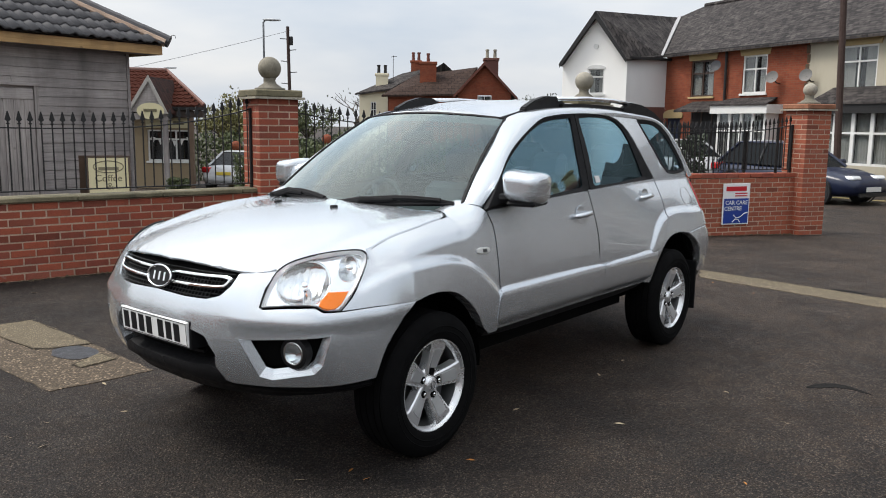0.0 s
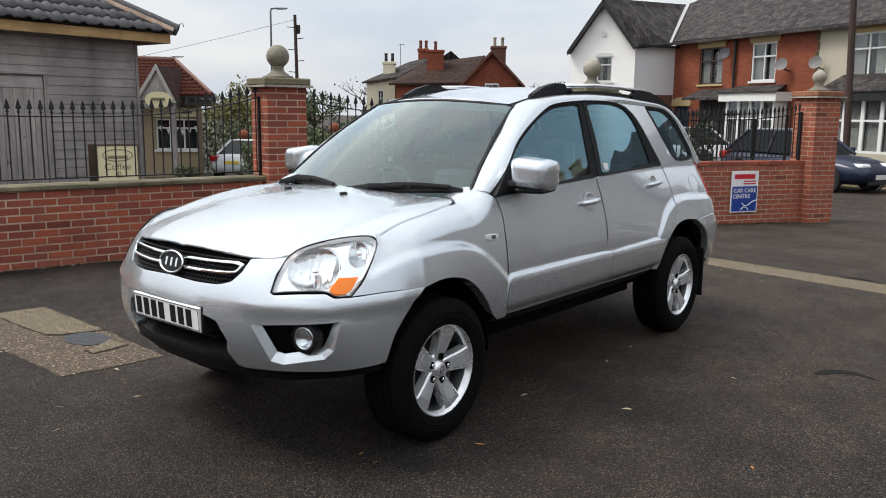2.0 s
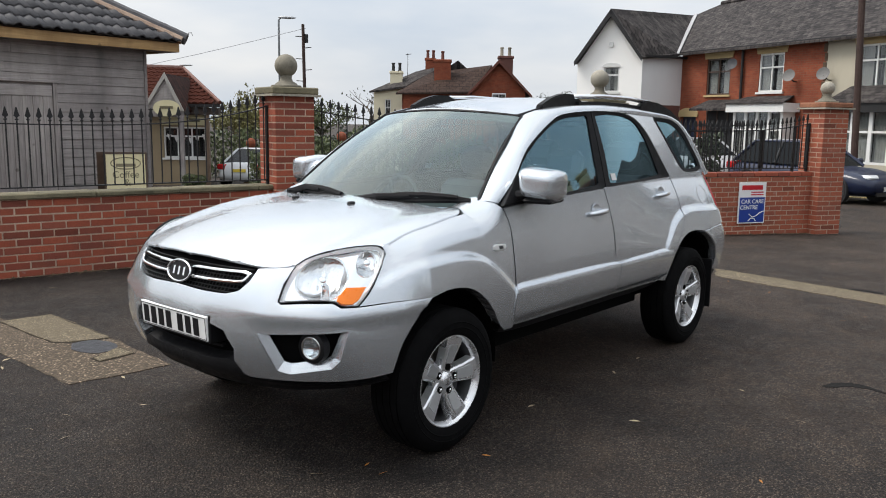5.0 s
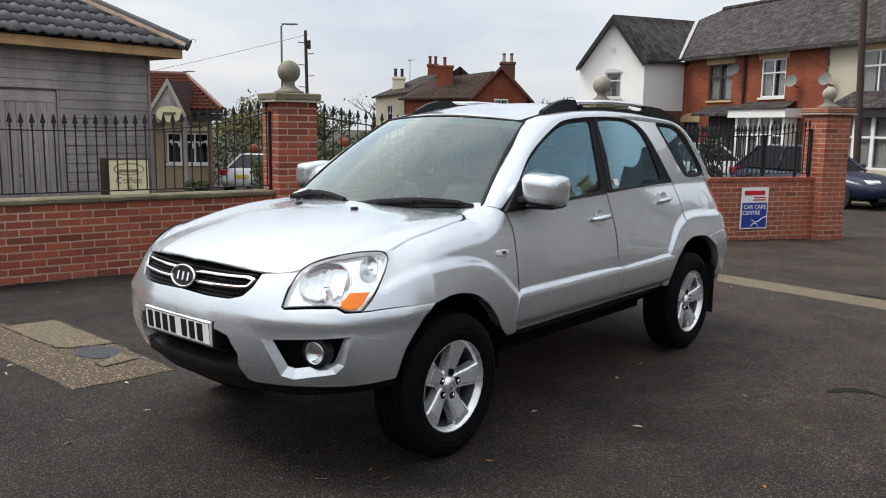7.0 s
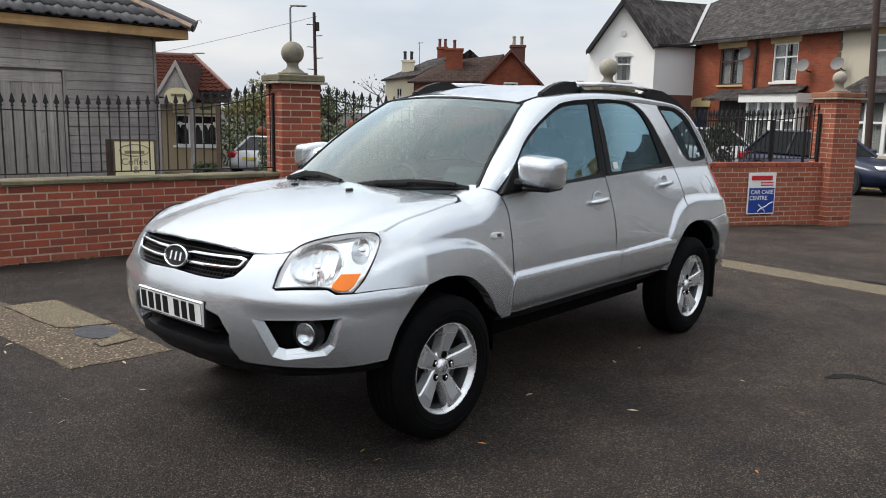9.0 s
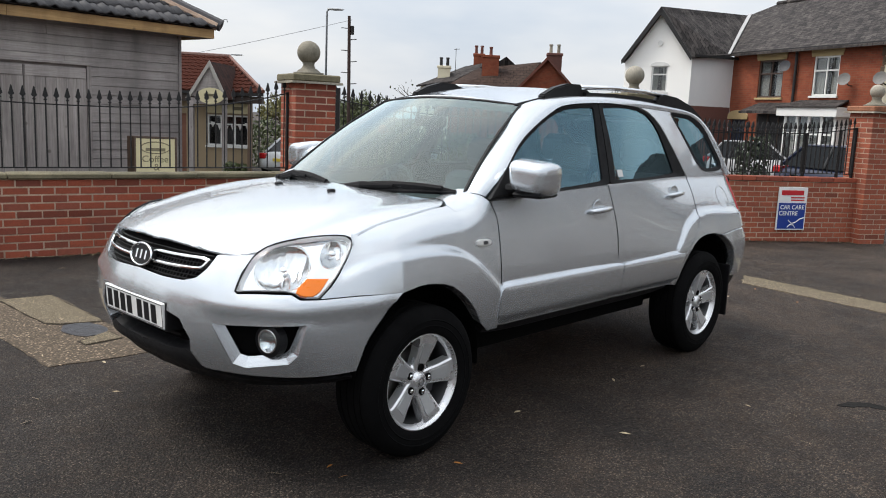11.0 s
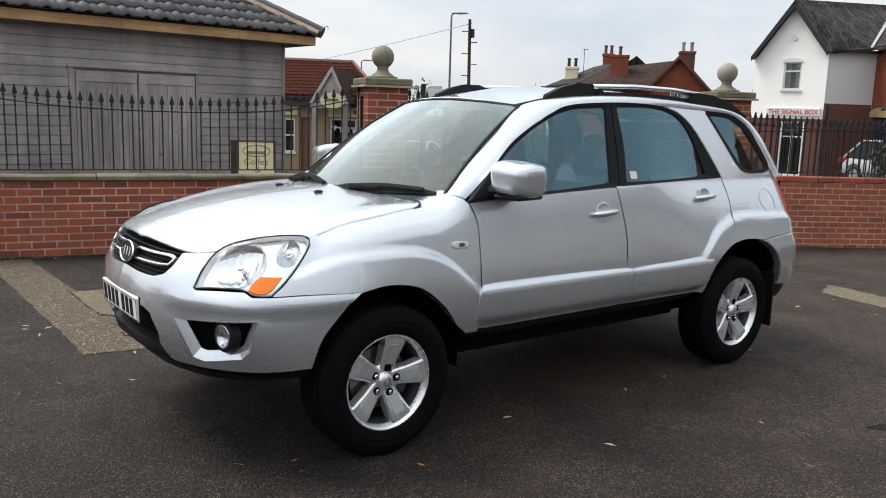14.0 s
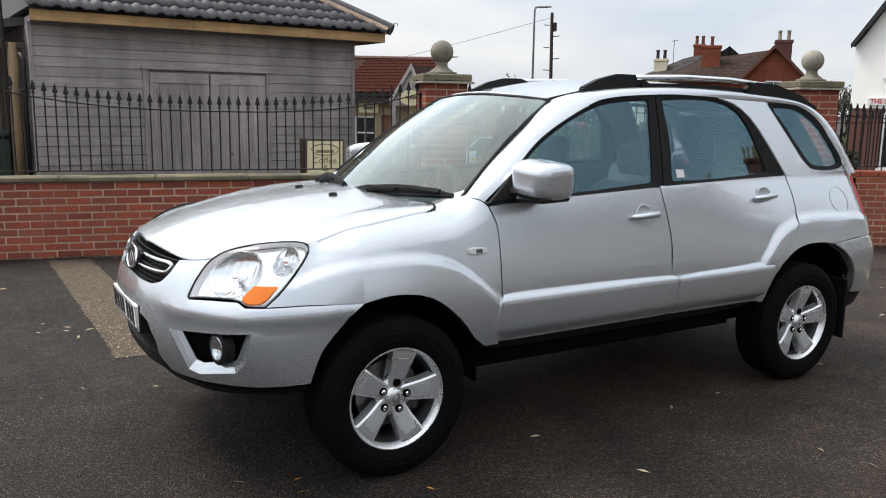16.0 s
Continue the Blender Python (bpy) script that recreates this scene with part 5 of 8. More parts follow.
def build_brick_villa():
    """Two joined houses beyond the street: red gable in front, cream gable behind."""
    h = thing("brick_villa", facing(57.0), "red brick house with brown tiled roof and tall chimneys", "house")
    g = -2.4
    # right wing with its gable to the street
    wall_with_holes(h, 1.95, 5.55, g, 3.55, [(3.3, 4.25, 2.6, 3.45)], FAR_BRICK, top=[(1.95, 3.55), (5.55, 3.55), (3.75, 5.45)])
    sash(h, 3.3, 4.25, 2.3, 3.42, bars=(0.4,), uprights=(0.5,))
    part("long_wall", boxed(-2.7, 1.95, 0.9, 1.15, g, 3.5), FAR_BRICK, h)
    bm = bmesh.new()
    roof_plane(bm, [(1.7, -0.35, 3.42), (3.72, -0.35, 5.62), (3.72, 7.0, 5.62), (1.7, 7.0, 3.42)], 0.12)
    roof_plane(bm, [(3.72, -0.35, 5.62), (5.9, -0.35, 3.35), (5.9, 7.0, 3.35), (3.72, 7.0, 5.62)], 0.12)
    roof_plane(bm, [(-3.2, 0.55, 3.40), (1.95, 0.55, 3.52), (3.5, 3.8, 5.55), (-0.9, 3.8, 4.95)], 0.12)
    part("roof", bm, SLATE_BROWN, h)
    for a, b in (((1.62, 3.36), (3.72, 5.66)), ((5.98, 3.30), (3.72, 5.66))):
        part("barge_board", prism(bmesh.new(), [a, b, (b[0], b[1] - 0.24), (a[0], a[1] - 0.2)], -0.42, -0.34), DARK_BRICK, h)
    chimney(h, 4.25, 1.2, 4.4, 5.95, 0.95, 2, DARK_BRICK, STONE_GREY)
    chimney(h, -0.05, 2.6, 4.2, 5.75, 1.15, 1, FAR_BRICK, DARK_BRICK)
    # rear cream house
    c = thing("cream_villa", facing(60.0), "cream painted house with grey slate roof and cream chimney", "house")
    wall_with_holes(c, -4.9, -2.9, g, 3.55, [(-4.1, -3.7, 1.9, 3.0)], CREAM_VILLA, top=[(-4.9, 3.55), (-2.9, 3.55), (-2.9, 3.85)])
    sash(c, -4.1, -3.7, 1.9, 3.0, bars=(0.5,), uprights=(0.5,), curtain=False)
    part("red_wall", boxed(-2.9, 3.0, 0.3, 5.0, g, 4.1), FAR_BRICK, c)
    bm = bmesh.new()
    roof_plane(bm, [(-5.2, -0.3, 3.55), (-2.6, -0.3, 3.95), (0.2, 3.0, 5.7), (-2.0, 3.0, 5.15)], 0.12)
    roof_plane(bm, [(-0.2, 1.0, 5.0), (1.2, 1.0, 5.0), (2.3, 1.0, 4.8), (1.05, 1.0, 5.85)], 0.1)
    part("roof", bm, SLATE, c)
    part("rear_gable", prism(bmesh.new(), [(-0.2, 4.2), (2.6, 4.2), (2.4, 4.9), (1.0, 5.82), (-0.2, 5.2)], 2.0, 2.2), FAR_BRICK, c)
    chimney(c, -3.35, 1.0, 3.8, 5.0, 0.85, 2, CREAM_VILLA, IRON)
    chimney(c, -0.95, 3.2, 4.6, 6.1, 0.75, 2, FAR_BRICK, DARK_BRICK)
    part("aerial", tube(bmesh.new(), [(-2.55, 1.0, 4.6), (-2.55, 1.0, 6.3)], 0.02, 5), IRON, c)
    part("aerial_arm", tube(bmesh.new(), [(-2.7, 1.0, 6.2), (-2.3, 1.0, 6.25)], 0.02, 5), IRON, c)


build_brick_villa()


def build_lamp(name, x, y, z, height, arm, label):
    l = thing(name, pose(x, y, z, 0, 0, -40), label, "street lamp")
    part("column", tube(bmesh.new(), [(0, 0, 0), (0, 0, height * 0.25), (0, 0, height - 0.1), (0.12 * arm, 0, height)], [0.09, 0.075, 0.05, 0.04], 10), plain_material("galvanised", (0.20, 0.21, 0.22), 0.5, 0.5), l)
    bm = lathe(bmesh.new(), [(0.02, 0.0), (0.10, 0.02), (0.13, 0.06), (0.11, 0.11), (0.03, 0.14)], 14)
    bmesh.ops.scale(bm, vec=(3.6, 1.3, 1.0), verts=bm.verts)
    bmesh.ops.translate(bm, vec=(0.42 * arm, 0, height - 0.05), verts=bm.verts)
    part("lantern", bm, plain_material("lantern_grey", (0.42, 0.43, 0.44), 0.4), l, smooth=True)


build_lamp("street_lamp", 23.3, 30.95, -1.5, 8.1, 1.0, "tall galvanised street lamp beyond the houses")
build_lamp("street_lamp", 29.5, 49.9, -2.0, 7.2, 1.2, "distant grey street lamp above the cafe roof")


def build_pole(x, y, z, h, r, label, steps=True, lean=0.0, tilt=0.0):
    p = thing("telegraph_pole", pose(x, y, z, tilt, lean, 0), label, "telegraph pole")
    part("pole", tube(bmesh.new(), [(0, 0, 0), (0, 0, h * 0.5), (0, 0, h)], [r, r * 0.9, r * 0.78], 10), plain_material("tarred_wood", (0.042, 0.022, 0.017), 0.8, 0, 0, 0.4, 12, 0.3), p)
    if steps:
        for k in range(9):
            zz = h - 0.5 - k * 0.45
            s = 1 if k % 2 else -1
            part("step_iron", tube(bmesh.new(), [(0.638 * 0.05 * s, -0.756 * 0.05 * s, zz), (0.638 * 0.33 * s, -0.756 * 0.33 * s, zz + 0.02)], 0.018, 5), IRON, p)
        part("junction_box", boxed(0.02, 0.13, -0.16, 0.0, h - 0.75, h - 0.40), IRON, p)
    return p


build_pole(18.9, 23.75, -1.3, 6.7, 0.08, "tarred telegraph pole with step irons", lean=-1.2)
build_pole(20.985, 2.86, -0.5, 11.0, 0.098, "dark brown telegraph pole across the road", False, lean=-0.6, tilt=-2.0)
wire = thing("overhead_cable", None, "thin overhead telephone cable hung from the pole", "cable")
part("cable", tube(bmesh.new(), [Vector((18.9, 23.75, 5.25)).lerp(Vector((4.0, 34.5, 1.6)), k / 12) - Vector((0, 0, 0.5 * math.sin(math.pi * k / 12))) for k in range(13)], 0.011, 5), plain_material("cable_grey", (0.30, 0.31, 0.33), 0.6), wire)


def build_notice():
    m = facing(22.0)
    s = thing("notice_board", m, "pale notice board on dark posts behind the gate pillar", "sign board")
    for x in (-4.45, -3.80):
        part("post", boxed(x, x + 0.11, 0, 0.11, -0.9, 2.27 if x < -4 else 2.1), IRON, s)
    part("panel", boxed(-4.34, -3.80, 0.03, 0.09, 1.45, 2.16, bevel=0.01), plain_material("notice_face", (0.62, 0.63, 0.62), 0.5), s)
    part("crest", boxed(-4.24, -3.90, 0.03, 0.09, 2.16, 2.24, bevel=0.01), plain_material("notice_crest", (0.55, 0.56, 0.56), 0.5), s)
    bm = lathe(bmesh.new(), [(0.01, -0.02), (0.34, -0.02), (0.34, 0.02)], 24, "y")
    bmesh.ops.scale(bm, vec=(0.6, 1.0, 0.30), verts=bm.verts)
    bmesh.ops.translate(bm, vec=(-4.07, 0.01, 1.85), verts=bm.verts)
    part("badge", bm, IRON, s, "black oval badge")


build_notice()


# ---- trees and hedges ----
BARK = plain_material("bark", (0.075, 0.06, 0.045), 0.9, 0, 0, 0.5, 9, 0.4)
LEAVES = leaf_material("green_leaves", (0.030, 0.045, 0.016), (0.070, 0.085, 0.030))
OLIVE = leaf_material("olive_leaves", (0.075, 0.075, 0.022), (0.13, 0.12, 0.035))
PINE = leaf_material("dark_needles", (0.014, 0.022, 0.014), (0.030, 0.042, 0.024))


def leaf_cloud(bm, centre, size, count, leaf, rng):
    for _ in range(count):
        while True:
            d = Vector((rng.uniform(-1, 1), rng.uniform(-1, 1), rng.uniform(-1, 1)))
            if 0.25 < d.length < 1:
                break
        p = Vector(centre) + Vector((d.x * size[0], d.y * size[1], d.z * size[2]))
        q = Euler((rng.uniform(0, 6), rng.uniform(0, 6), rng.uniform(0, 6))).to_matrix()
        s = leaf * rng.uniform(0.6, 1.3)
        bm.faces.new([bm.verts.new(p + q @ Vector(v) * s) for v in ((-1, 0, 0), (0, -0.55, 0.1), (1, 0, 0), (0, 0.55, 0.1))])


def build_tree(name, x, y, z, h, spread, material, label, seed, leaves=1, trunk=0.16, leaf=0.16, fill=70):
    """A tapered trunk that forks into limbs and twigs, with leaves in clumps."""
    rng = random.Random(seed)
    t = thing(name, pose(x, y, z), label, "tree")
    bm = bmesh.new()
    tips = []

    def limb(p, d, length, r, level):
        q = p + d * length
        mid = p.lerp(q, 0.5) + Vector((rng.uniform(-1, 1), rng.uniform(-1, 1), 0)) * length * 0.08
        tube(bm, [p, mid, q], [r, r * 0.8, r * 0.6], 5 if level else 8)
        if level >= 3:
            tips.append(q)
            return
        for _ in range(4 if level else 6):
            a = rng.uniform(0, 2 * math.pi)
            nd = (d * rng.uniform(0.5, 1.0) + Vector((math.cos(a), math.sin(a), rng.uniform(0.0, 0.5))) * spread).normalized()
            limb(p.lerp(q, rng.uniform(0.5, 1.0)), nd, length * rng.uniform(0.5, 0.72), r * 0.5, level + 1)

    limb(Vector((0, 0, 0)), Vector((0, 0, 1)), h * 0.42, trunk, 0)
    part("trunk", bm, BARK, t)
    if leaves:
        bm = bmesh.new()
        for q in tips:
            if rng.random() < leaves:
                leaf_cloud(bm, q, (h * 0.10, h * 0.10, h * 0.08), max(1, fill // 12), leaf, rng)
        part("crown", bm, material, t)
    return t


def hedge(name, m, x0, x1, z0, z1, deep, material, label, seed, leaf=0.13, count=2600):
    rng = random.Random(seed)
    bm = bmesh.new()
    for _ in range(count):
        x = rng.uniform(x0, x1)
        top = z0 + (z1 - z0) * (0.72 + 0.28 * noise.noise(Vector((x * 0.55, seed, 0.3))) + 0.12 * noise.noise(Vector((x * 1.9, seed, 4.0))))
        p = Vector((x, rng.uniform(0, deep), z0 + (top - z0) * rng.random() ** 0.75))
        q = Euler((rng.uniform(0, 6), rng.uniform(0, 6), rng.uniform(0, 6))).to_matrix()
        s = leaf * rng.uniform(0.6, 1.4)
        bm.faces.new([bm.verts.new(p + q @ Vector(v) * s) for v in ((-1, 0, 0), (0, -0.6, 0.1), (1, 0, 0), (0, 0.6, 0.1))])
    ob = new(name, mesh_of(name, bm, material, False, False))
    ob.matrix_world = m
    return tagged(ob, label, "hedge", kind="stuff")


build_tree("bare_tree", *far_at(80, -7.0, -2.2), 8.8, 0.85, LEAVES, "nearly bare autumn tree beside the cream house", 11, leaves=0.12, trunk=0.2, leaf=0.14)
build_tree("tree", *far_at(75, -11.0, -2.2), 6.4, 0.9, LEAVES, "rounded green tree beyond the railings", 12, leaves=1, leaf=0.13, fill=260)
build_tree("tree", *far_at(74, -13.0, -2.2), 5.8, 0.9, LEAVES, "rounded green tree beyond the railings", 13, leaves=1, leaf=0.13, fill=260)
build_tree("tree", *far_at(60, -14.5, -2.0), 6.6, 0.9, OLIVE, "olive-yellow autumn tree beyond the cafe", 14, leaves=1, leaf=0.12, fill=240)
build_tree("tree", *far_at(58, -12.6, -2.0), 6.0, 0.9, OLIVE, "olive-yellow autumn tree beyond the cafe", 15, leaves=1, leaf=0.12, fill=240)
build_tree("bare_tree", *far_at(78, 9.0, -2.2), 8.4, 0.9, LEAVES, "thin-leaved tree behind the brick gable", 16, leaves=0.25, leaf=0.15)
build_tree("pine", *far_at(84, 11.6, -2.2), 8.0, 0.8, PINE, "dark pine beside the white house", 17, leaves=1, leaf=0.12, fill=240)
hedge("hedge_bank", facing(40), -14.0, 2.0, -1.9, 1.9, 2.0, LEAVES, "dark green shrubs and hedges along the far gardens", 4, 0.09, 10000)
hedge("hedge_bank", facing(24), -5.6, -2.2, -0.9, 1.35, 0.8, LEAVES, "dark garden shrubs behind the gate pillar", 6, 0.045, 7000)
hedge("hedge_bank", facing(34.5), -11.0, -10.3, -0.9, 0.75, 0.6, LEAVES, "low garden shrubs beside the cafe", 9, 0.05, 1200)
hedge("hedge_bank", facing(46), -9.0, 3.0, -2.1, 1.75, 2.0, PINE, "dark far shrubs behind the gardens", 19, 0.09, 7000)
hedge("conifer_hedge", facing(25.5), 7.6, 8.6, -0.9, 2.1, 0.5, PINE, "narrow dark conifer in a front garden", 7, 0.07, 900)
hedge("hedge_bank", facing(26.0), 3.2, 4.7, -1.2, 1.25, 0.8, PINE, "dark clipped hedge beside the white house", 23, 0.08, 2600)
hedge("shrub", facing(28.6), -8.95, -8.2, -1.05, -0.2, 0.5, LEAVES, "round shrub under the cafe window", 10, 0.07, 420)
hedge("hedge_bank", facing(38), 5.5, 9.6, -1.8, 1.7, 1.5, LEAVES, "dark shrubs between the houses", 14, 0.13, 1800)


# ---- garden gate posts with red balls, far behind ----
def build_small_pier(depth, x, z, h):
    p = thing("small_pier", pose(*far_at(depth, x, z)), "small rendered gate pier with a red ball", "gate pier", "distant gate piers")
    part("pier", boxed(-0.22, 0.22, -0.22, 0.22, 0, h), STUCCO, p)
    part("cap", boxed(-0.27, 0.27, -0.27, 0.27, h, h + 0.08), STONE_GREY, p)
    bm = bmesh.new()
    bmesh.ops.create_uvsphere(bm, u_segments=14, v_segments=10, radius=0.2)
    bmesh.ops.translate(bm, vec=(0, 0, h + 0.27), verts=bm.verts)
    part("ball", bm, FAR_BRICK, p, smooth=True)


build_small_pier(33, -4.0, -1.4, 2.0)
build_small_pier(33, -7.6, -1.4, 1.7)
build_small_pier(34, -6.9, -1.4, 1.9)


# ---- street markings ----
def street():
    m, _ = along((24.6, 16.0), (19.5, -6.0))
    bm = bmesh.new()
    for yy in (-2.05, -1.85):
        for k in range(14):
            x = k * 1.7
            p = [m @ Vector((x, yy, 0)), m @ Vector((x + 1.5, yy, 0)), m @ Vector((x + 1.5, yy + 0.10, 0)), m @ Vector((x, yy + 0.10, 0))]
            bm.faces.new([bm.verts.new((v.x, v.y, ground_z(v.x, v.y) + 0.01)) for v in p])
    return bm


structure("road_marking", street(), plain_material("yellow_line", (0.42, 0.33, 0.12), 0.7, 0, 0, 0.5, 6, 0), "worn double yellow lines along the road", "road marking")


# ---- the silver car ----
SILVER = (0.61, 0.645, 0.68)
PAINT = paint_material("silver_paint", SILVER)
PAINT_WET = paint_material("wet_silver_paint", SILVER, True)
TRIM = plain_material("black_trim", (0.008, 0.008, 0.009), 0.5, 0, 0, 0.2, 30, 0.1, 0.22)
# near-black: shade in openings and under the body put into the colour
GAP = plain_material("cavity_shade", (0.004, 0.004, 0.004), 0.95, 0, 0, 0.1, 20, 0, 0.05)
FRAME = plain_material("satin_black_frame", (0.009, 0.009, 0.010), 0.6, 0, 0.0, 0.15, 20, 0, 0.12)
CHROME = plain_material("chrome", (0.80, 0.81, 0.82), 0.10, 1.0, 0, 0.1, 20, 0)
ALLOY = plain_material("silver_alloy", (0.74, 0.75, 0.765), 0.27, 0.74, 0.5, 0.08, 6, 0)
ALLOY_DARK = plain_material("grey_alloy", (0.09, 0.092, 0.096), 0.42, 0.7, 0.1, 0.2, 25, 0)
ALLOY_MID = plain_material("mid_alloy", (0.50, 0.51, 0.52), 0.40, 0.5, 0.3, 0.1, 6, 0)
RUBBER = plain_material("tyre_rubber", (0.0040, 0.0040, 0.0043), 0.85, 0, 0, 0.4, 14, 0.25, 0.08)
SIDE_GLASS = glass_material("side_glass", (0.80, 0.94, 1.0), 1.5, 2.8, (0.52, 0.85, 1.0))
SCREEN_GLASS = glass_material("screen_glass", (0.42, 0.58, 0.56), 1.52, 2.3, (0.89, 0.975, 0.955))
LAMP_GLASS = glass_material("lamp_glass", (0.93, 0.95, 0.96), 1.45, 1.0)
AMBER = plain_material("amber_lens", (1.0, 0.235, 0.008), 0.30, 0, 0.25, 0.05, 30, 0)
RED_LENS = plain_material("red_lens", (0.40, 0.010, 0.012), 0.18, 0, 0.6, 0.1, 30, 0)
CLOTH = plain_material("grey_seat_cloth", (0.10, 0.106, 0.112), 0.9, 0, 0, 0.3, 30, 0.3)
DASH = plain_material("grey_dashboard", (0.06, 0.06, 0.062), 0.7, 0, 0, 0.2, 30, 0.2)
MIRROR = plain_material("bright_reflector", (0.94, 0.945, 0.95), 0.14, 1.0, 0, 0.06, 8, 0)
REFLECTOR = plain_material("lamp_reflector", (0.97, 0.972, 0.975), 0.3, 0.0, 0, 0.15, 8, 0)


def smooth01(a, b, x):
    t = min(1.0, max(0.0, (x - a) / (b - a)))
    return t * t * (3 - 2 * t)


def spline(vals, s):
    """Catmull-Rom through evenly spaced values."""
    n = len(vals) - 1
    s = min(max(s, 0.0), n)
    i = min(int(s), n - 1)
    t = s - i
    p1, p2 = vals[i], vals[i + 1]
    p0 = vals[i - 1] if i > 0 else 2 * p1 - p2
    p3 = vals[i + 2] if i + 2 <= n else 2 * p2 - p1
    return 0.5 * (2 * p1 + (p2 - p0) * t + (2 * p0 - 5 * p1 + 4 * p2 - p3) * t * t + (3 * p1 - p0 - 3 * p2 + p3) * t ** 3)


# the nose in plan at three heights, from the middle round to the wheel arch
NOSE_S = (-2.805, -2.555, -2.325, -2.185, -1.95, -1.69, -1.47)
NOSE = (
    (0.45, (0.0, 0.25, 0.47, 0.60, 0.765, 0.85, 0.862), (-2.15, -2.14, -2.085, -2.03, -1.89, -1.69, -1.47)),
    (0.68, (0.0, 0.25, 0.47, 0.60, 0.785, 0.868, 0.885), (-2.215, -2.205, -2.15, -2.09, -1.94, -1.69, -1.47)),
    (0.95, (0.0, 0.25, 0.44, 0.55, 0.705, 0.79, 0.842), (-2.105, -2.09, -2.045, -1.985, -1.835, -1.65, -1.47)),
)
TAIL_S = (1.72, 1.95, 2.17, 2.43, 2.87)
TAIL_Y, TAIL_X = (0.858, 0.838, 0.72, 0.45, 0.0), (1.72, 1.95, 2.08, 2.14, 2.16)


def waist(x):
    """Half the width at the belt line."""
    return 0.785 - 0.075 * smooth01(0.3, 1.2, x)


def glasshouse(x, z):
    return waist(x) - (z - 1.16) * (0.40 - 0.10 * smooth01(-0.3, 1.8, x))


def flank(x, z):
    """Half the width of the body side at x and z."""
    if z > 1.16:
        return glasshouse(x, z)
    y = 0.866
    if z > 0.70:
        y -= (0.866 - waist(x)) * ((z - 0.70) / 0.46) ** 1.55
    elif z < 0.70:
        y -= 0.75 * (0.70 - z) ** 2
    if x < -0.95:
        t = smooth01(-0.95, -1.47, x)
        y = y * (1 - t) + nose(6, z)[1] * t
    if x > 1.45:
        y += (0.012) * smooth01(1.45, 1.72, x) * (1 - smooth01(0.9, 1.15, z))
    return y


def nose(s, z):
    z = min(max(z, 0.34), 1.04)
    zs = [lv[0] for lv in NOSE]
    ys = [spline(lv[1], s) for lv in NOSE]
    xs = [spline(lv[2], s) for lv in NOSE]
    w = [((z - zs[1]) * (z - zs[2])) / ((zs[0] - zs[1]) * (zs[0] - zs[2])),
         ((z - zs[0]) * (z - zs[2])) / ((zs[1] - zs[0]) * (zs[1] - zs[2])),
         ((z - zs[0]) * (z - zs[1])) / ((zs[2] - zs[0]) * (zs[2] - zs[1]))]
    return sum(a * b for a, b in zip(w, xs)), sum(a * b for a, b in zip(w, ys))


RIM_Y, RIM_B = 0.645, 0.135


def bonnet_base(x, y):
    q = min(1.0, (y / 0.53) ** 2)
    d = max(0.0, x + 2.12 - 0.068 * (min(y, 0.56) / 0.53) ** 2)
    z = 0.945 - 0.03 * q + 0.215 * (1 - math.exp(-d / 0.45))
    return z + 0.020 * smooth01(0.34, 0.60, y) * smooth01(-1.85, -1.2, x) - 0.012 * smooth01(0.36, 0.52, y) * smooth01(-2.05, -1.7, x)


def raw_shell(u, z):
    if u < -1.47:
        for i in range(6):
            if u <= NOSE_S[i + 1]:
                break
        x, y = nose(i + (u - NOSE_S[i]) / (NOSE_S[i + 1] - NOSE_S[i]), z)
        return x, max(y, 0.0)
    return u, flank(u, z)


def rim_width(u, z):
    """Half the width of the wing where its shoulder turns in."""
    return raw_shell(u, min(z, 0.95))[1] - 0.22 * max(0.0, z - 0.95)


def rise(x):
    """The shoulder climbs towards the foot of the windscreen pillar."""
    return 0.05 * smooth01(-1.05, -0.85, x)


def shell(u, z):
    """A point of the body by its unrolled length u from nose to tail and its height; y is half the width."""
    if u > 1.72:
        for i in range(4):
            if u <= TAIL_S[i + 1]:
                break
        s = i + (u - TAIL_S[i]) / (TAIL_S[i + 1] - TAIL_S[i])
        lean = 0.05 * smooth01(0.72, 0.84, z) + max(0.0, z - 0.95) * 0.08
        t = min(1.0, s)
        return Vector((spline(TAIL_X, s) - lean * t, spline(TAIL_Y, s) * flank(1.72, z) / 0.858, z))
    x, y = raw_shell(u, z)
    w = smooth01(-1.74, -1.62, u) * smooth01(-0.82, -0.96, u)
    low = bonnet_base(x, RIM_Y) + rise(x) - RIM_B
    if w and z > low - 0.05:
        # the shoulder rolls over in a quarter of an ellipse until it lies with the bonnet
        edge = rim_width(u, z)
        turned = RIM_Y + (edge - RIM_Y) * math.sqrt(max(0.0, 1 - max(0.0, (z - low) / RIM_B) ** 2))
        y += (turned - y) * w * smooth01(low - 0.05, low, z)
    return Vector((x, y, z))


def house(x, z):
    return Vector((x, glasshouse(x, z), z))


def bonnet(x, y):
    sgn, y = (-1 if y < 0 else 1), abs(y)
    z = top = bonnet_base(x, min(y, RIM_Y)) + rise(x) * smooth01(0.56, 0.645, y)
    u = x if x > -1.47 else -1.47 + (x + 1.47) * 1.36
    if y > RIM_Y:
        for _ in range(6):
            f = min(0.98, (y - RIM_Y) / (rim_width(u, z) - RIM_Y))
            z = top - RIM_B * (1 - math.sqrt(1 - f * f)) * smooth01(-1.95, -1.62, x)
    return Vector((x, y * sgn, z))


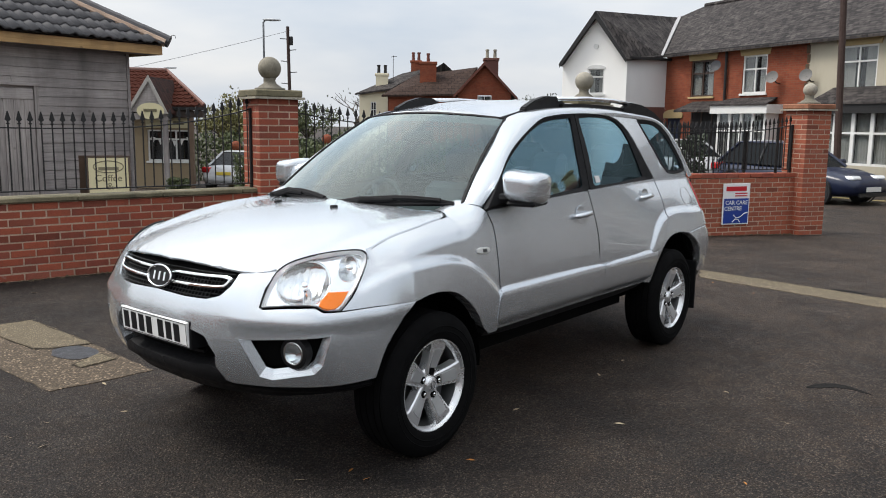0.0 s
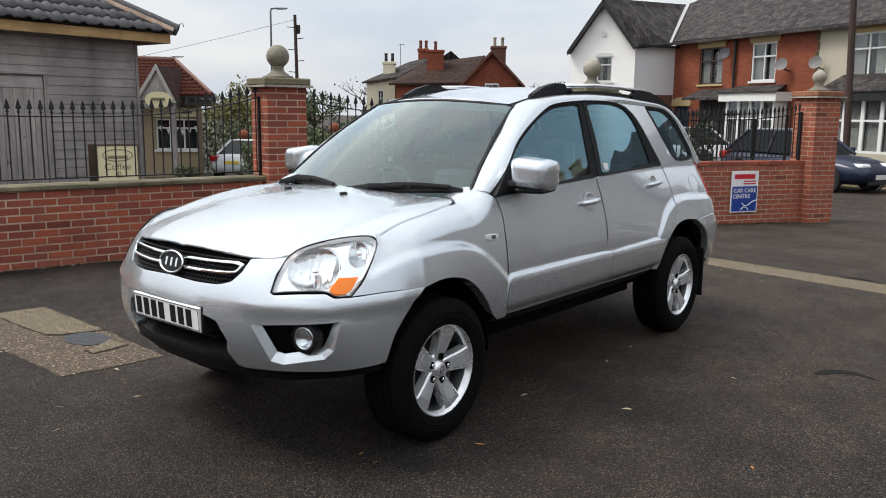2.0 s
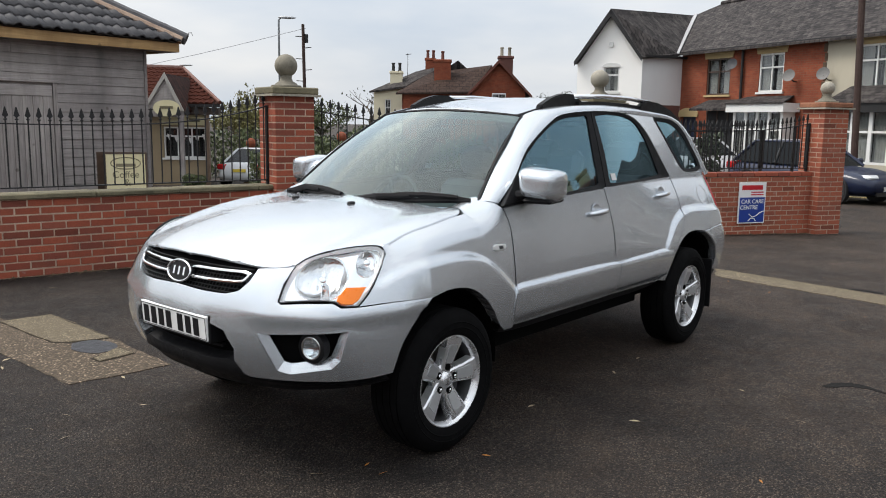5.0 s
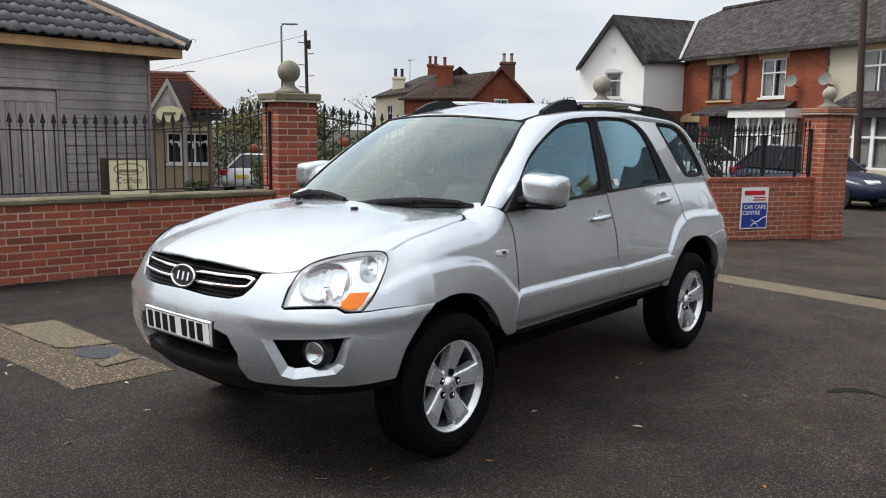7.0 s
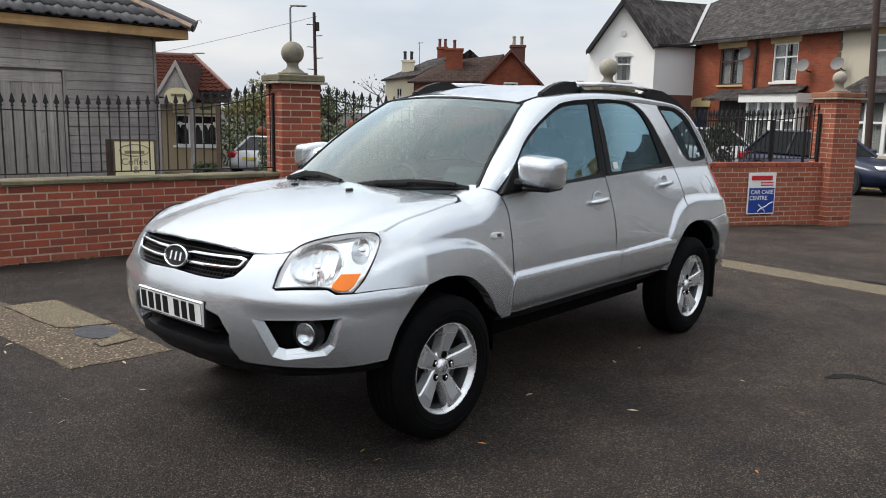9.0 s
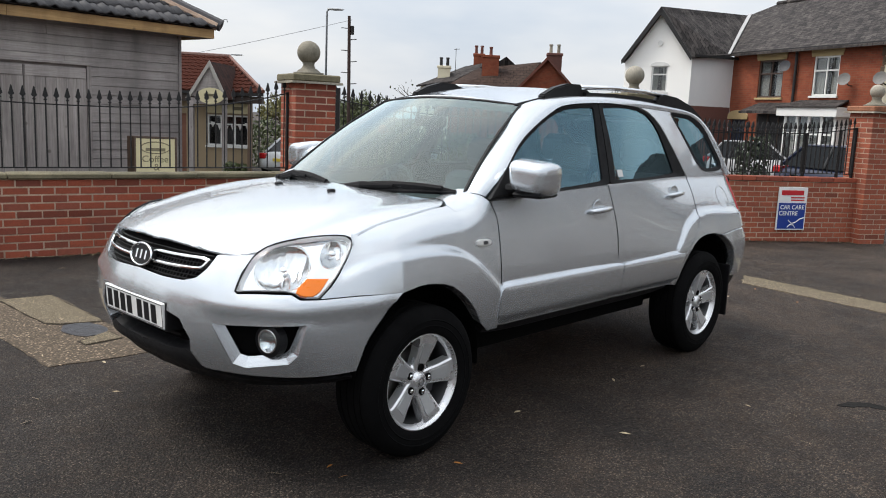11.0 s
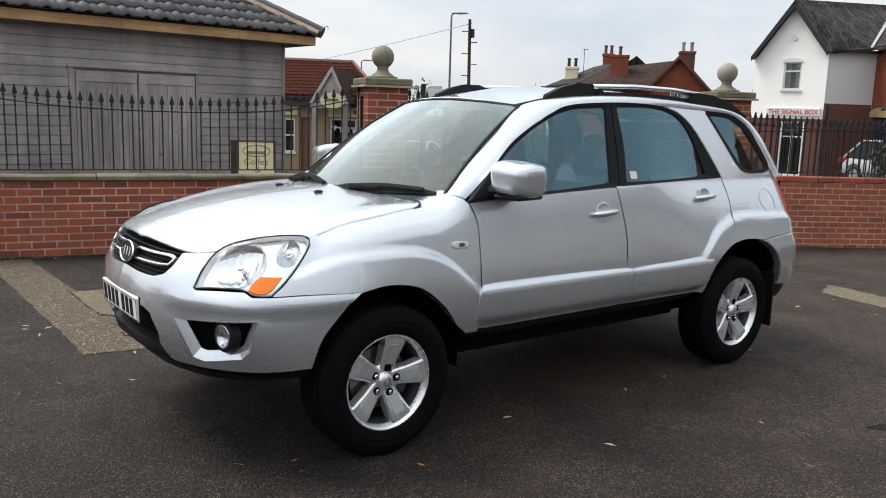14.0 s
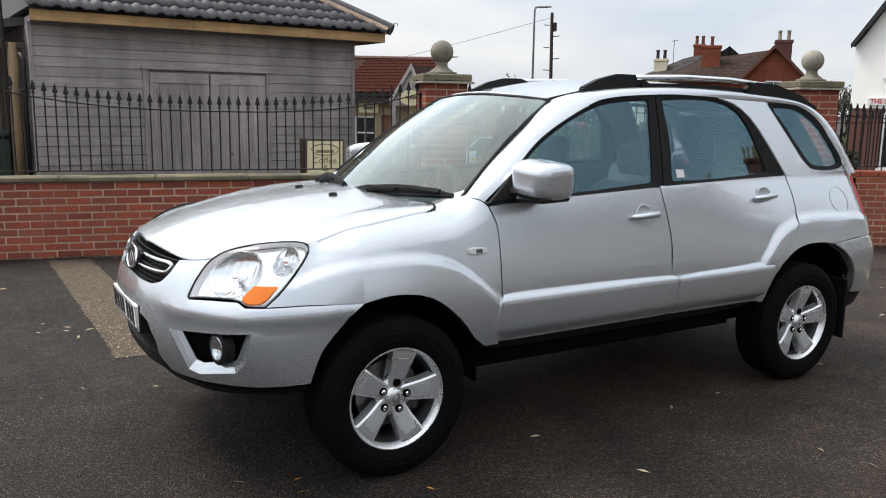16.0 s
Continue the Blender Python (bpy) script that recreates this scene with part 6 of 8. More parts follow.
def corner_top(x, y):
    return bonnet(x, y) + Vector((0, 0, 0.0008))


def shut_y(x):
    """Half the width at which bonnet and wing meet."""
    return 0.748 - 0.024 * smooth01(-1.36, -1.06, x)


def wing_top(u):
    """Height of the wing's upper edge, level with the bonnet beside it, and the bonnet's edge there."""
    z = 1.03
    for _ in range(8):
        x = raw_shell(u, z)[0]
        y = shut_y(x)
        z = bonnet(x, y).z
    return z, (x, y - 0.0015)


ROOF_X = (-0.31, 0.04, 0.39, 0.74, 1.09, 1.44, 1.79)
ROOF_Z = (1.572, 1.635, 1.655, 1.656, 1.643, 1.607, 1.535)


def roof_edge(x):
    return spline(ROOF_Z, (x - ROOF_X[0]) / 0.35)


def roof(x, y):
    return Vector((x, y, roof_edge(x) + 0.048 * (1 - (y / 0.53) ** 2)))


def resample(pts, per=4):
    """A smooth line through points, with per steps between each two."""
    n = (len(pts) - 1) * per
    xs, zs = [p[0] for p in pts], [p[1] for p in pts]
    return [(spline(xs, i / per), spline(zs, i / per)) for i in range(n + 1)]


CREASE_FRONT = resample([(-1.775, 0.870), (-1.66, 0.905), (-1.53, 0.929), (-1.40, 0.938), (-1.275, 0.938), (-1.15, 0.925), (-1.05, 0.898), (-0.96, 0.850), (-0.88, 0.788), (-0.797, 0.715)])
CREASE_DOOR = resample([(0.90, 0.735), (0.97, 0.785), (1.05, 0.857), (1.14, 0.908), (1.272, 0.952)])
CREASE_QUARTER = resample([(1.283, 0.954), (1.384, 0.964), (1.55, 0.962), (1.75, 0.953), (1.95, 0.940), (2.215, 0.920)])


def swell(line, height, fade):
    """Bulge of the sheet below a pressed line."""
    def f(u, z):
        best, below = 9.0, False
        for (a, za), (b, zb) in zip(line, line[1:]):
            t = min(1.0, max(0.0, ((u - a) * (b - a) + (z - za) * (zb - za)) / ((b - a) ** 2 + (zb - za) ** 2)))
            d = math.hypot(u - a - (b - a) * t, z - za - (zb - za) * t)
            if d < best:
                best, below = d, (b - a) * (z - za) - (zb - za) * (u - a) < 0
        return height * smooth01(-0.012, 0.042, best if below else -best) * fade(u)
    return f


def pressed(line, upper, lower):
    """The outline of a panel that a pressed line crosses; upper and lower run from the line's end back to its start."""
    pts = [line[-1]] + upper + [line[0]] + lower[::-1]
    return [p for p, q in zip(pts, pts[1:] + pts[:1]) if math.dist(p, q) > 1e-4]


def soften(pts, rounds=2):
    """Cuts the corners of a closed outline; a doubled point stays sharp."""
    for _ in range(rounds):
        out = []
        for (x0, y0), (x1, y1) in zip(pts, pts[1:] + pts[:1]):
            if (x0, y0) == (x1, y1):
                out.append((x0, y0))
                continue
            out += [(0.75 * x0 + 0.25 * x1, 0.75 * y0 + 0.25 * y1), (0.25 * x0 + 0.75 * x1, 0.25 * y0 + 0.75 * y1)]
        pts = out
    clean = []
    for p in pts:
        if not clean or math.dist(p, clean[-1]) > 1e-4:
            clean.append(p)
    if math.dist(clean[0], clean[-1]) < 1e-4:
        clean.pop()
    return clean


def lift(surface, u, v, offset, side):
    """A point of a surface, raised by offset along its normal, on the side -1 (near kerb) or 1."""
    p = surface(u, v)
    if offset:
        e = 0.004
        a, b = surface(u + e, v) - surface(u - e, v), surface(u, v + e) - surface(u, v - e)
        n = a.cross(b)
        if n.length > 1e-9:
            n.normalize()
            if surface in (bonnet, corner_top, roof):
                n = n if n.z > 0 else -n
            else:
                ref = Vector((p.x if abs(p.x) > 1.5 and u < -1.7 or u > 1.9 else 0.0, p.y + 0.2, 0))
                n = n if n.dot(ref) > 0 else -n
            p = p + n * offset
    return Vector((p.x, p.y * side, p.z))


def panel_bm(outlines, surface, side=-1, offset=0.0, thick=0.02, grid=0.06, rounds=2, edge=0.006, both=False, bulge=None):
    """Sheet metal: outlines in a surface's own coordinates, cut fine, wrapped on the surface and given depth and soft edges."""
    flat = bmesh.new()
    polys = outlines if isinstance(outlines[0], list) else [outlines]
    for poly in polys:
        pts = soften(poly, rounds) if rounds else poly
        flat.faces.new([flat.verts.new((x, y, 0)) for x, y in pts])
        if both:
            flat.faces.new([flat.verts.new((x, -y, 0)) for x, y in reversed(pts)])
    bmesh.ops.remove_doubles(flat, verts=flat.verts, dist=0.0002)
    bmesh.ops.recalc_face_normals(flat, faces=flat.faces)
    if flat.faces[:] and sum(f.normal.z for f in flat.faces) < 0:
        bmesh.ops.reverse_faces(flat, faces=flat.faces)
    if edge:
        bmesh.ops.inset_region(flat, faces=flat.faces[:], thickness=edge, use_boundary=True)
    xs = [v.co.x for v in flat.verts]
    ys = [v.co.y for v in flat.verts]
    for axis, lo, hi in ((0, min(xs), max(xs)), (1, min(ys), max(ys))):
        n = int((hi - lo) / grid)
        for i in range(1, n + 1):
            at = lo + (hi - lo) * i / (n + 1)
            co, no = ((at, 0, 0), (1, 0, 0)) if axis == 0 else ((0, at, 0), (0, 1, 0))
            bmesh.ops.bisect_plane(flat, geom=flat.faces[:] + flat.edges[:] + flat.verts[:], dist=1e-5, plane_co=co, plane_no=no)
    rim = {v for e in flat.edges if e.is_boundary for v in e.verts}
    bm = bmesh.new()
    top, low = {}, {}
    true = bm.verts.layers.float_vector.new("true_normal") if bulge else None
    for v in flat.verts:
        o = offset - (0.0045 if v in rim and edge and not (surface is shell and v.co.x < -2.80) else 0.0)
        if bulge:
            o += bulge(v.co.x, v.co.y)
        top[v] = bm.verts.new(lift(surface, v.co.x, v.co.y, o, side))
        if bulge:
            e = 0.005
            du, dv = [lift(surface, v.co.x + i, v.co.y + j, offset + bulge(v.co.x + i, v.co.y + j), side) - lift(surface, v.co.x - i, v.co.y - j, offset + bulge(v.co.x - i, v.co.y - j), side) for i, j in ((e, 0), (0, e))]
            top[v][true] = du.cross(dv).normalized()
        if v in rim and thick:
            low[v] = bm.verts.new(lift(surface, v.co.x, v.co.y, offset - thick, side))
    for f in flat.faces:
        bm.faces.new([top[v] for v in f.verts])
    if thick:
        for e in flat.edges:
            if e.is_boundary:
                a, b = e.verts
                bm.faces.new((top[a], top[b], low[b], low[a]))
    flat.free()
    big = [f for f in bm.faces if len(f.verts) > 4]
    bmesh.ops.triangulate(bm, faces=big)
    bmesh.ops.recalc_face_normals(bm, faces=bm.faces)
    return bm


def sharp_smooth(ob, angle=38):
    ob.data.shade_smooth()
    bm = bmesh.new()
    bm.from_mesh(ob.data)
    for e in bm.edges:
        if len(e.link_faces) == 2 and e.calc_face_angle(0) > radians(angle):
            e.smooth = False
    bm.to_mesh(ob.data)
    bm.free()
    return ob


def true_normals(ob):
    """Shades a pressed sheet by the surface it follows, its edges by their own faces."""
    me = ob.data
    me.shade_smooth()
    stored = [Vector(d.vector) for d in me.attributes["true_normal"].data]
    out = [None] * len(me.loops)
    for p in me.polygons:
        top = all(stored[i].length > 0.5 for i in p.vertices)
        for k in p.loop_indices:
            n = stored[me.loops[k].vertex_index] if top else p.normal
            out[k] = n if n.dot(p.normal) > 0 else -n
    me.normals_split_custom_set(out)
    me.attributes.remove(me.attributes["true_normal"])
    return ob


def panel(name, outlines, surface, parent, material, label="", side=-1, **kw):
    ob = part(name, panel_bm(outlines, surface, side, **kw), material, parent, label, recalc=False)
    return true_normals(ob) if kw.get("bulge") else sharp_smooth(ob, 32)


def ring_bm(outer, inner, surface, side=-1, raise_outer=0.0, raise_inner=0.0, thick=0.015, rounds=2, mid=0.0):
    """A band between two outlines of as many points, with depth."""
    a, b = soften(outer, rounds), soften(inner, rounds)
    n = min(len(a), len(b))
    bm = bmesh.new()
    rows = []
    for k, t in enumerate((0.0, 0.12, 0.5, 0.88, 1.0)):
        o = raise_outer * (1 - t) + raise_inner * t + mid * (1 - (2 * t - 1) ** 2)
        rows.append([bm.verts.new(lift(surface, a[i][0] * (1 - t) + b[i][0] * t, a[i][1] * (1 - t) + b[i][1] * t, o, side)) for i in range(n)])
    for k, pts in ((0, a), (4, b)):
        rows.insert(0 if k == 0 else len(rows), [bm.verts.new(lift(surface, p[0], p[1], -thick, side)) for p in pts[:n]])
    for r0, r1 in zip(rows, rows[1:]):
        for i in range(n):
            j = (i + 1) % n
            bm.faces.new((r0[i], r0[j], r1[j], r1[i]))
    bmesh.ops.recalc_face_normals(bm, faces=bm.faces)
    return bm


def strip_bm(upper, lower, side=-1, bulge=0.01, steps=5, rows=6, thick=0.02):
    """Ruled sheet between two lines of as many nodes, bowed outwards."""
    n = (len(upper) - 1) * steps
    bm = bmesh.new()
    grid = []
    for i in range(n + 1):
        s = i / steps
        u = Vector([spline([p[k] for p in upper], s) for k in range(3)])
        v = Vector([spline([p[k] for p in lower], s) for k in range(3)])
        row = []
        for k in range(rows + 1):
            t = k / rows
            p = u.lerp(v, t)
            b = bulge * (1 - (2 * t - 1) ** 2)
            p = p + Vector((-0.25 * b if s < 3 else 0, b, b * 0.8))
            row.append(bm.verts.new((p.x, p.y * side, p.z)))
        grid.append(row)
    for a, b in zip(grid, grid[1:]):
        for k in range(rows):
            bm.faces.new((a[k], a[k + 1], b[k + 1], b[k]))
    bmesh.ops.recalc_face_normals(bm, faces=bm.faces)
    return bm


def build_wheel(car, x, side, turn):
    """Five-spoke alloy in a road tyre; the outer face looks to the given side."""
    hub = pose(x, 0.772 * side, 0.343, 0, turn if side < 0 else -turn, 0 if side < 0 else 180)
    R = 0.343
    prof = [(0.208, -0.095), (0.222, -0.108), (0.245, -0.116), (0.285, -0.118), (0.312, -0.108), (0.328, -0.096)]
    tread = []
    for c in (-0.062, -0.022, 0.022, 0.062):
        tread += [(R - 0.001, c - 0.014), (R - 0.009, c - 0.0135), (R - 0.009, c - 0.0065), (R - 0.001, c - 0.006)]
    prof += [(0.338, -0.088)] + tread + [(0.338, 0.088), (0.328, 0.096), (0.312, 0.108), (0.285, 0.118), (0.245, 0.116), (0.222, 0.108), (0.208, 0.095)]
    wheel = part("wheel", lathe(bmesh.new(), [(0.205, -0.086), (0.222, -0.098), (0.2215, -0.104), (0.214, -0.105), (0.204, -0.094), (0.197, -0.074)], 56, "y", caps=False), ALLOY, car, "five-spoke silver alloy wheel", smooth=False)
    wheel.matrix_local = hub
    sharp_smooth(wheel, 30)
    # barrel in a darker alloy than the lip: shade inside the rim by colour
    sharp_smooth(part("rim_barrel", lathe(bmesh.new(), [(0.197, -0.074), (0.190, -0.05), (0.186, 0.0), (0.19, 0.085), (0.205, 0.095)], 48, "y", caps=False), ALLOY_DARK, wheel, "inside of the rim, darkened in its colour for shade"), 40)
    bm = bmesh.new()
    lathe(bm, prof, 64, "y", caps=False)
    tyre = sharp_smooth(part("tyre", bm, RUBBER, wheel, "black road tyre"), 34)
    # raised sidewall rings
    bm = bmesh.new()
    lathe(bm, [(0.252, -0.1165), (0.256, -0.1195), (0.26, -0.1175)], 48, "y", caps=False)
    lathe(bm, [(0.279, -0.118), (0.282, -0.1205), (0.285, -0.118)], 48, "y", caps=False)
    part("sidewall_rib", bm, RUBBER, tyre)
    part("brake_disc", lathe(bmesh.new(), [(0.03, -0.005), (0.145, -0.005), (0.145, 0.018), (0.03, 0.018)], 32, "y"), plain_material("worn_steel", (0.22, 0.21, 0.20), 0.4, 0.8), wheel)
    part("caliper", box(bmesh.new(), 0.07, 0.16, -0.03, 0.04, -0.07, 0.07, bevel=0.015), ALLOY_DARK, wheel)
    part("backing", lathe(bmesh.new(), [(0.01, 0.05), (0.19, 0.05), (0.19, 0.06)], 28, "y"), GAP, wheel)
    for k in range(5):
        mm = Matrix.Rotation(2 * math.pi * k / 5, 4, "Y")
        # spoke: flared block with a sunk darker face
        bm = bmesh.new()
        out = []
        for z, w, d in ((0.035, 0.034, -0.066), (0.07, 0.037, -0.070), (0.12, 0.043, -0.082), (0.180, 0.054, -0.094), (0.207, 0.059, -0.092)):
            out.append([bm.verts.new(v) for v in ((-w - 0.006, d + 0.045, z), (-w, d + 0.006, z), (-w + 0.008, d, z), (w - 0.008, d, z), (w, d + 0.006, z), (w + 0.006, d + 0.045, z))])
        for a, b in zip(out, out[1:]):
            for i in range(6):
                j = (i + 1) % 6
                bm.faces.new((a[i], a[j], b[j], b[i]))
        bm.faces.new(out[0])
        bm.faces.new(out[-1])
        bmesh.ops.transform(bm, matrix=mm, verts=bm.verts)
        sp = sharp_smooth(part("spoke", bm, ALLOY, wheel), 25)
        bm = bmesh.new()
        q = [bm.verts.new(v) for v in ((-0.022, -0.0735, 0.078), (0.022, -0.0735, 0.078), (0.029, -0.0885, 0.150), (0.027, -0.0925, 0.168), (-0.027, -0.0925, 0.168), (-0.029, -0.0885, 0.150))]
        bm.faces.new(q)
        ext = bmesh.ops.extrude_face_region(bm, geom=bm.faces[:])
        bmesh.ops.translate(bm, vec=(0, -0.0025, 0), verts=[v for v in ext["geom"] if isinstance(v, bmesh.types.BMVert)])
        bmesh.ops.transform(bm, matrix=mm, verts=bm.verts)
        part("spoke_inlay", bm, ALLOY_MID, wheel)
        seat_m = mm @ Matrix.Translation((0, 0, 0.060))
        part("nut_recess", lathe(bmesh.new(), [(0.0175, -0.068), (0.0175, -0.0735), (0.0145, -0.0735), (0.013, -0.0715), (0.001, -0.0712)], 16, "y", seat_m), GAP, wheel)
        if k:
            part("wheel_nut", lathe(bmesh.new(), [(0.0105, -0.070), (0.0105, -0.079), (0.006, -0.083), (0.001, -0.083)], 6, "y", seat_m), CHROME, wheel)
    bm = lathe(bmesh.new(), [(0.080, -0.04), (0.079, -0.058), (0.040, -0.066), (0.036, -0.082), (0.030, -0.087), (0.001, -0.089)], 28, "y")
    part("hub_cap", bm, ALLOY, wheel, smooth=True)
    bm = bmesh.new()
    tube(bm, [(0.014 * math.cos(a * math.pi / 8), -0.0915, 0.019 * math.sin(a * math.pi / 8)) for a in range(17)], 0.0016, 5)
    part("cap_badge", bm, ALLOY_DARK, wheel)
    return wheel


def build_seat(car, x, y, w, z=0.42):
    s = part("seat_cushion", box(bmesh.new(), x - 0.26, x + 0.25, y - w, y + w, z, z + 0.20, bevel=0.06), CLOTH, car, "grey cloth seat")
    bm = box(bmesh.new(), -0.08, 0.10, -w, w, 0.0, 0.62, bevel=0.06)
    bmesh.ops.transform(bm, matrix=pose(x + 0.24, y, z + 0.12, 0, 16, 0), verts=bm.verts)
    part("backrest", bm, CLOTH, s)
    bm = box(bmesh.new(), -0.05, 0.06, -0.13, 0.13, 0.0, 0.19, bevel=0.045)
    bmesh.ops.transform(bm, matrix=pose(x + 0.44, y, z + 0.76, 0, 10, 0), verts=bm.verts)
    part("headrest", bm, CLOTH, s)


WING_U = (-1.04, -1.10, -1.17, -1.25, -1.33, -1.41, -1.47, -1.54, -1.60, -1.645)


def build_suv():
    car = thing("silver_suv", pose(0, 0, 0), "silver five-door sport utility car parked on tarmac, bonnet beaded with rain", "car")
    arch_f = [(-0.87, 0.505), (-0.93, 0.55), (-1.02, 0.655), (-1.16, 0.755), (-1.33, 0.785), (-1.47, 0.768)]
    arch_fb = [(-1.47, 0.768), (-1.535, 0.72), (-1.605, 0.645), (-1.66, 0.555), (-1.685, 0.462)]
    arch_r = [(0.975, 0.505), (1.005, 0.60), (1.07, 0.69), (1.20, 0.77), (1.33, 0.798), (1.46, 0.797), (1.55, 0.785)]
    door_f = [(-0.835, 1.118), (-0.80, 1.03), (-0.795, 0.91), (-0.795, 0.72), (-0.80, 0.505)]
    door_m = [(0.25, 0.51), (0.245, 0.76), (0.25, 0.88), (0.235, 1.0), (0.205, 1.163)]
    door_r = [(1.28, 1.178), (1.289, 1.07), (1.282, 0.985), (1.255, 0.905), (1.205, 0.828), (1.055, 0.715), (0.985, 0.61), (0.955, 0.505)]
    hl = [(-2.198, 0.791), (-2.198, 0.791), (-2.187, 0.871), (-2.155, 0.941), (-2.087, 0.978), (-1.956, 1.004), (-1.774, 1.010), (-1.712, 0.999), (-1.704, 0.976), (-1.761, 0.895), (-1.821, 0.816), (-1.863, 0.775), (-1.863, 0.775), (-1.938, 0.777), (-1.973, 0.802), (-2.079, 0.80)]
    for side in (-1, 1):
        # doors
        d = panel("front_door", door_f + door_f[-1:] + door_m[:1] + door_m + [(0.205, 1.163), (-0.45, 1.138), (-0.835, 1.118)], shell, car, PAINT, side=side)
        upper = [(1.285, 1.0), (1.289, 1.07), (1.28, 1.178), (0.6, 1.172), (0.205, 1.163), (0.235, 1.0), (0.25, 0.88), (0.245, 0.76), (0.25, 0.51), (0.89, 0.51)]
        lower = [(1.255, 0.905), (1.205, 0.828)] + resample([(1.205, 0.828), (1.055, 0.715), (0.985, 0.61), (0.955, 0.505)], 3)[1:] + [(0.89, 0.51)]
        r = panel("rear_door", pressed(CREASE_DOOR, upper, lower), shell, car, PAINT, side=side, grid=0.015, rounds=0, bulge=swell(CREASE_DOOR, 0.019, lambda u: smooth01(0.88, 0.97, u)))
        # shut lines: dark tubes drawn as the shadow in the gaps
        for line, bulge in ((door_f[:4], 0.0), (door_m[1:], 0.0), (door_r[:6], 0.012), ([(-0.835, 1.115), (-0.865, 1.138), (-0.905, 1.150)], 0.0)):
            pts = resample(line, 5)
            part("shut_line", tube(bmesh.new(), [lift(shell, u, z, 0.0005 + bulge * smooth01(0.98, 0.90, z), side) for u, z in pts], 0.0017, 5), GAP, car, "dark tube drawn as the shadow in a door's shut line")
        # lower door cladding with a stepped joint
        def ledge(u, z):
            return 0.022 * smooth01(0.735, 0.695, z) - 0.020 * smooth01(0.575, 0.515, z)
        panel("cladding", [(-0.80, 0.508), (-0.80, 0.508), (-0.83, 0.60), (-0.815, 0.70), (-0.76, 0.742), (0.22, 0.722), (0.268, 0.715), (0.276, 0.68), (0.258, 0.58), (0.253, 0.512), (0.253, 0.512)], shell, d, PAINT, side=side, offset=0.004, thick=0.03, bulge=ledge, grid=0.02)
        panel("cladding", [(0.255, 0.512), (0.255, 0.512), (0.261, 0.60), (0.280, 0.68), (0.276, 0.718), (0.80, 0.722), (0.94, 0.742), (1.035, 0.735), (0.985, 0.64), (0.952, 0.51), (0.952, 0.51)], shell, r, PAINT, side=side, offset=0.004, thick=0.03, bulge=ledge, grid=0.02)
        # wing and rear quarter
        upper = [(-0.795, 0.80), (-0.795, 0.91), (-0.80, 1.03), (-0.835, 1.115), (-0.87, 1.138), (-0.91, wing_top(-0.91)[0]), (-0.95, wing_top(-0.95)[0]), (-0.99, wing_top(-0.99)[0])] + [(u, wing_top(u)[0]) for u in WING_U] + [(-1.69, 1.012), (-1.705, 0.992)] + [(-1.70, 0.972), (-1.735, 0.925)]
        lower = [(-0.80, 0.60), (-0.80, 0.505), (-0.87, 0.505)] + resample(arch_f[1:], 3) + [(-1.70, 0.777), (-1.858, 0.776), (-1.815, 0.818)]
        panel("front_wing", pressed(CREASE_FRONT, upper, lower), shell, car, PAINT, side=side, thick=0.05, grid=0.015, rounds=0, bulge=swell(CREASE_FRONT, 0.018, lambda u: smooth01(-1.93, -1.68, u)))
        upper = [(2.21, 1.0), (2.16, 1.25), (1.9, 1.235), (1.6, 1.205), (1.42, 1.185), (1.28, 1.178), (1.289, 1.07)]
        lower = [(2.20, 0.81), (1.88, 0.815), (1.70, 0.805), (1.55, 0.785)] + resample(arch_r[::-1], 3)[1:] + [(0.955, 0.505)] + resample(door_r[::-1][:5], 3)[1:] + [(1.262, 0.92)]
        panel("rear_quarter", pressed(CREASE_QUARTER, upper, lower), shell, car, PAINT, side=side, thick=0.05, grid=0.015, rounds=0, bulge=swell(CREASE_QUARTER, 0.019, lambda u: smooth01(2.2, 2.0, u)))
        # sill
        panel("sill", [(-0.86, 0.45), (-0.88, 0.51), (0.0, 0.522), (0.93, 0.515), (0.94, 0.455), (0.0, 0.452)], shell, car, TRIM, side=side, offset=-0.022, thick=0.12)
        # glasshouse: frames round the door glass
        fo = [(-0.84, 1.118), (-0.84, 1.118), (-0.755, 1.18), (-0.59, 1.33), (-0.38, 1.452), (-0.16, 1.545), (0.0, 1.588), (0.302, 1.612), (0.302, 1.612), (0.272, 1.38), (0.225, 1.16), (0.225, 1.16), (-0.2, 1.145), (-0.5, 1.132)]
        fi = [(-0.66, 1.165), (-0.66, 1.165), (-0.64, 1.215), (-0.54, 1.322), (-0.34, 1.436), (-0.13, 1.526), (0.02, 1.562), (0.246, 1.582), (0.246, 1.582), (0.212, 1.38), (0.155, 1.188), (0.155, 1.188), (-0.2, 1.172), (-0.5, 1.160)]
        fi = [(x + (p - x) * k, z + (q - z) * k) for (x, z), (p, q), k in zip(fi, fo, (0.2, 0.2, 0.45, 0.5, 0.5, 0.5, 0.5, 0.25, 0.25, 0.0, 0.2, 0.2, 0.5, 0.5))]
        part("window_frame", ring_bm(fo, fi, house, side, 0.002, -0.004, 0.03), FRAME, d, "satin black window frame")
        g = part("side_window", panel_bm(fi, house, side, -0.010, 0.0, 0.09, 2, 0), SIDE_GLASS, d, "tinted side glass")
        g.data.shade_smooth()
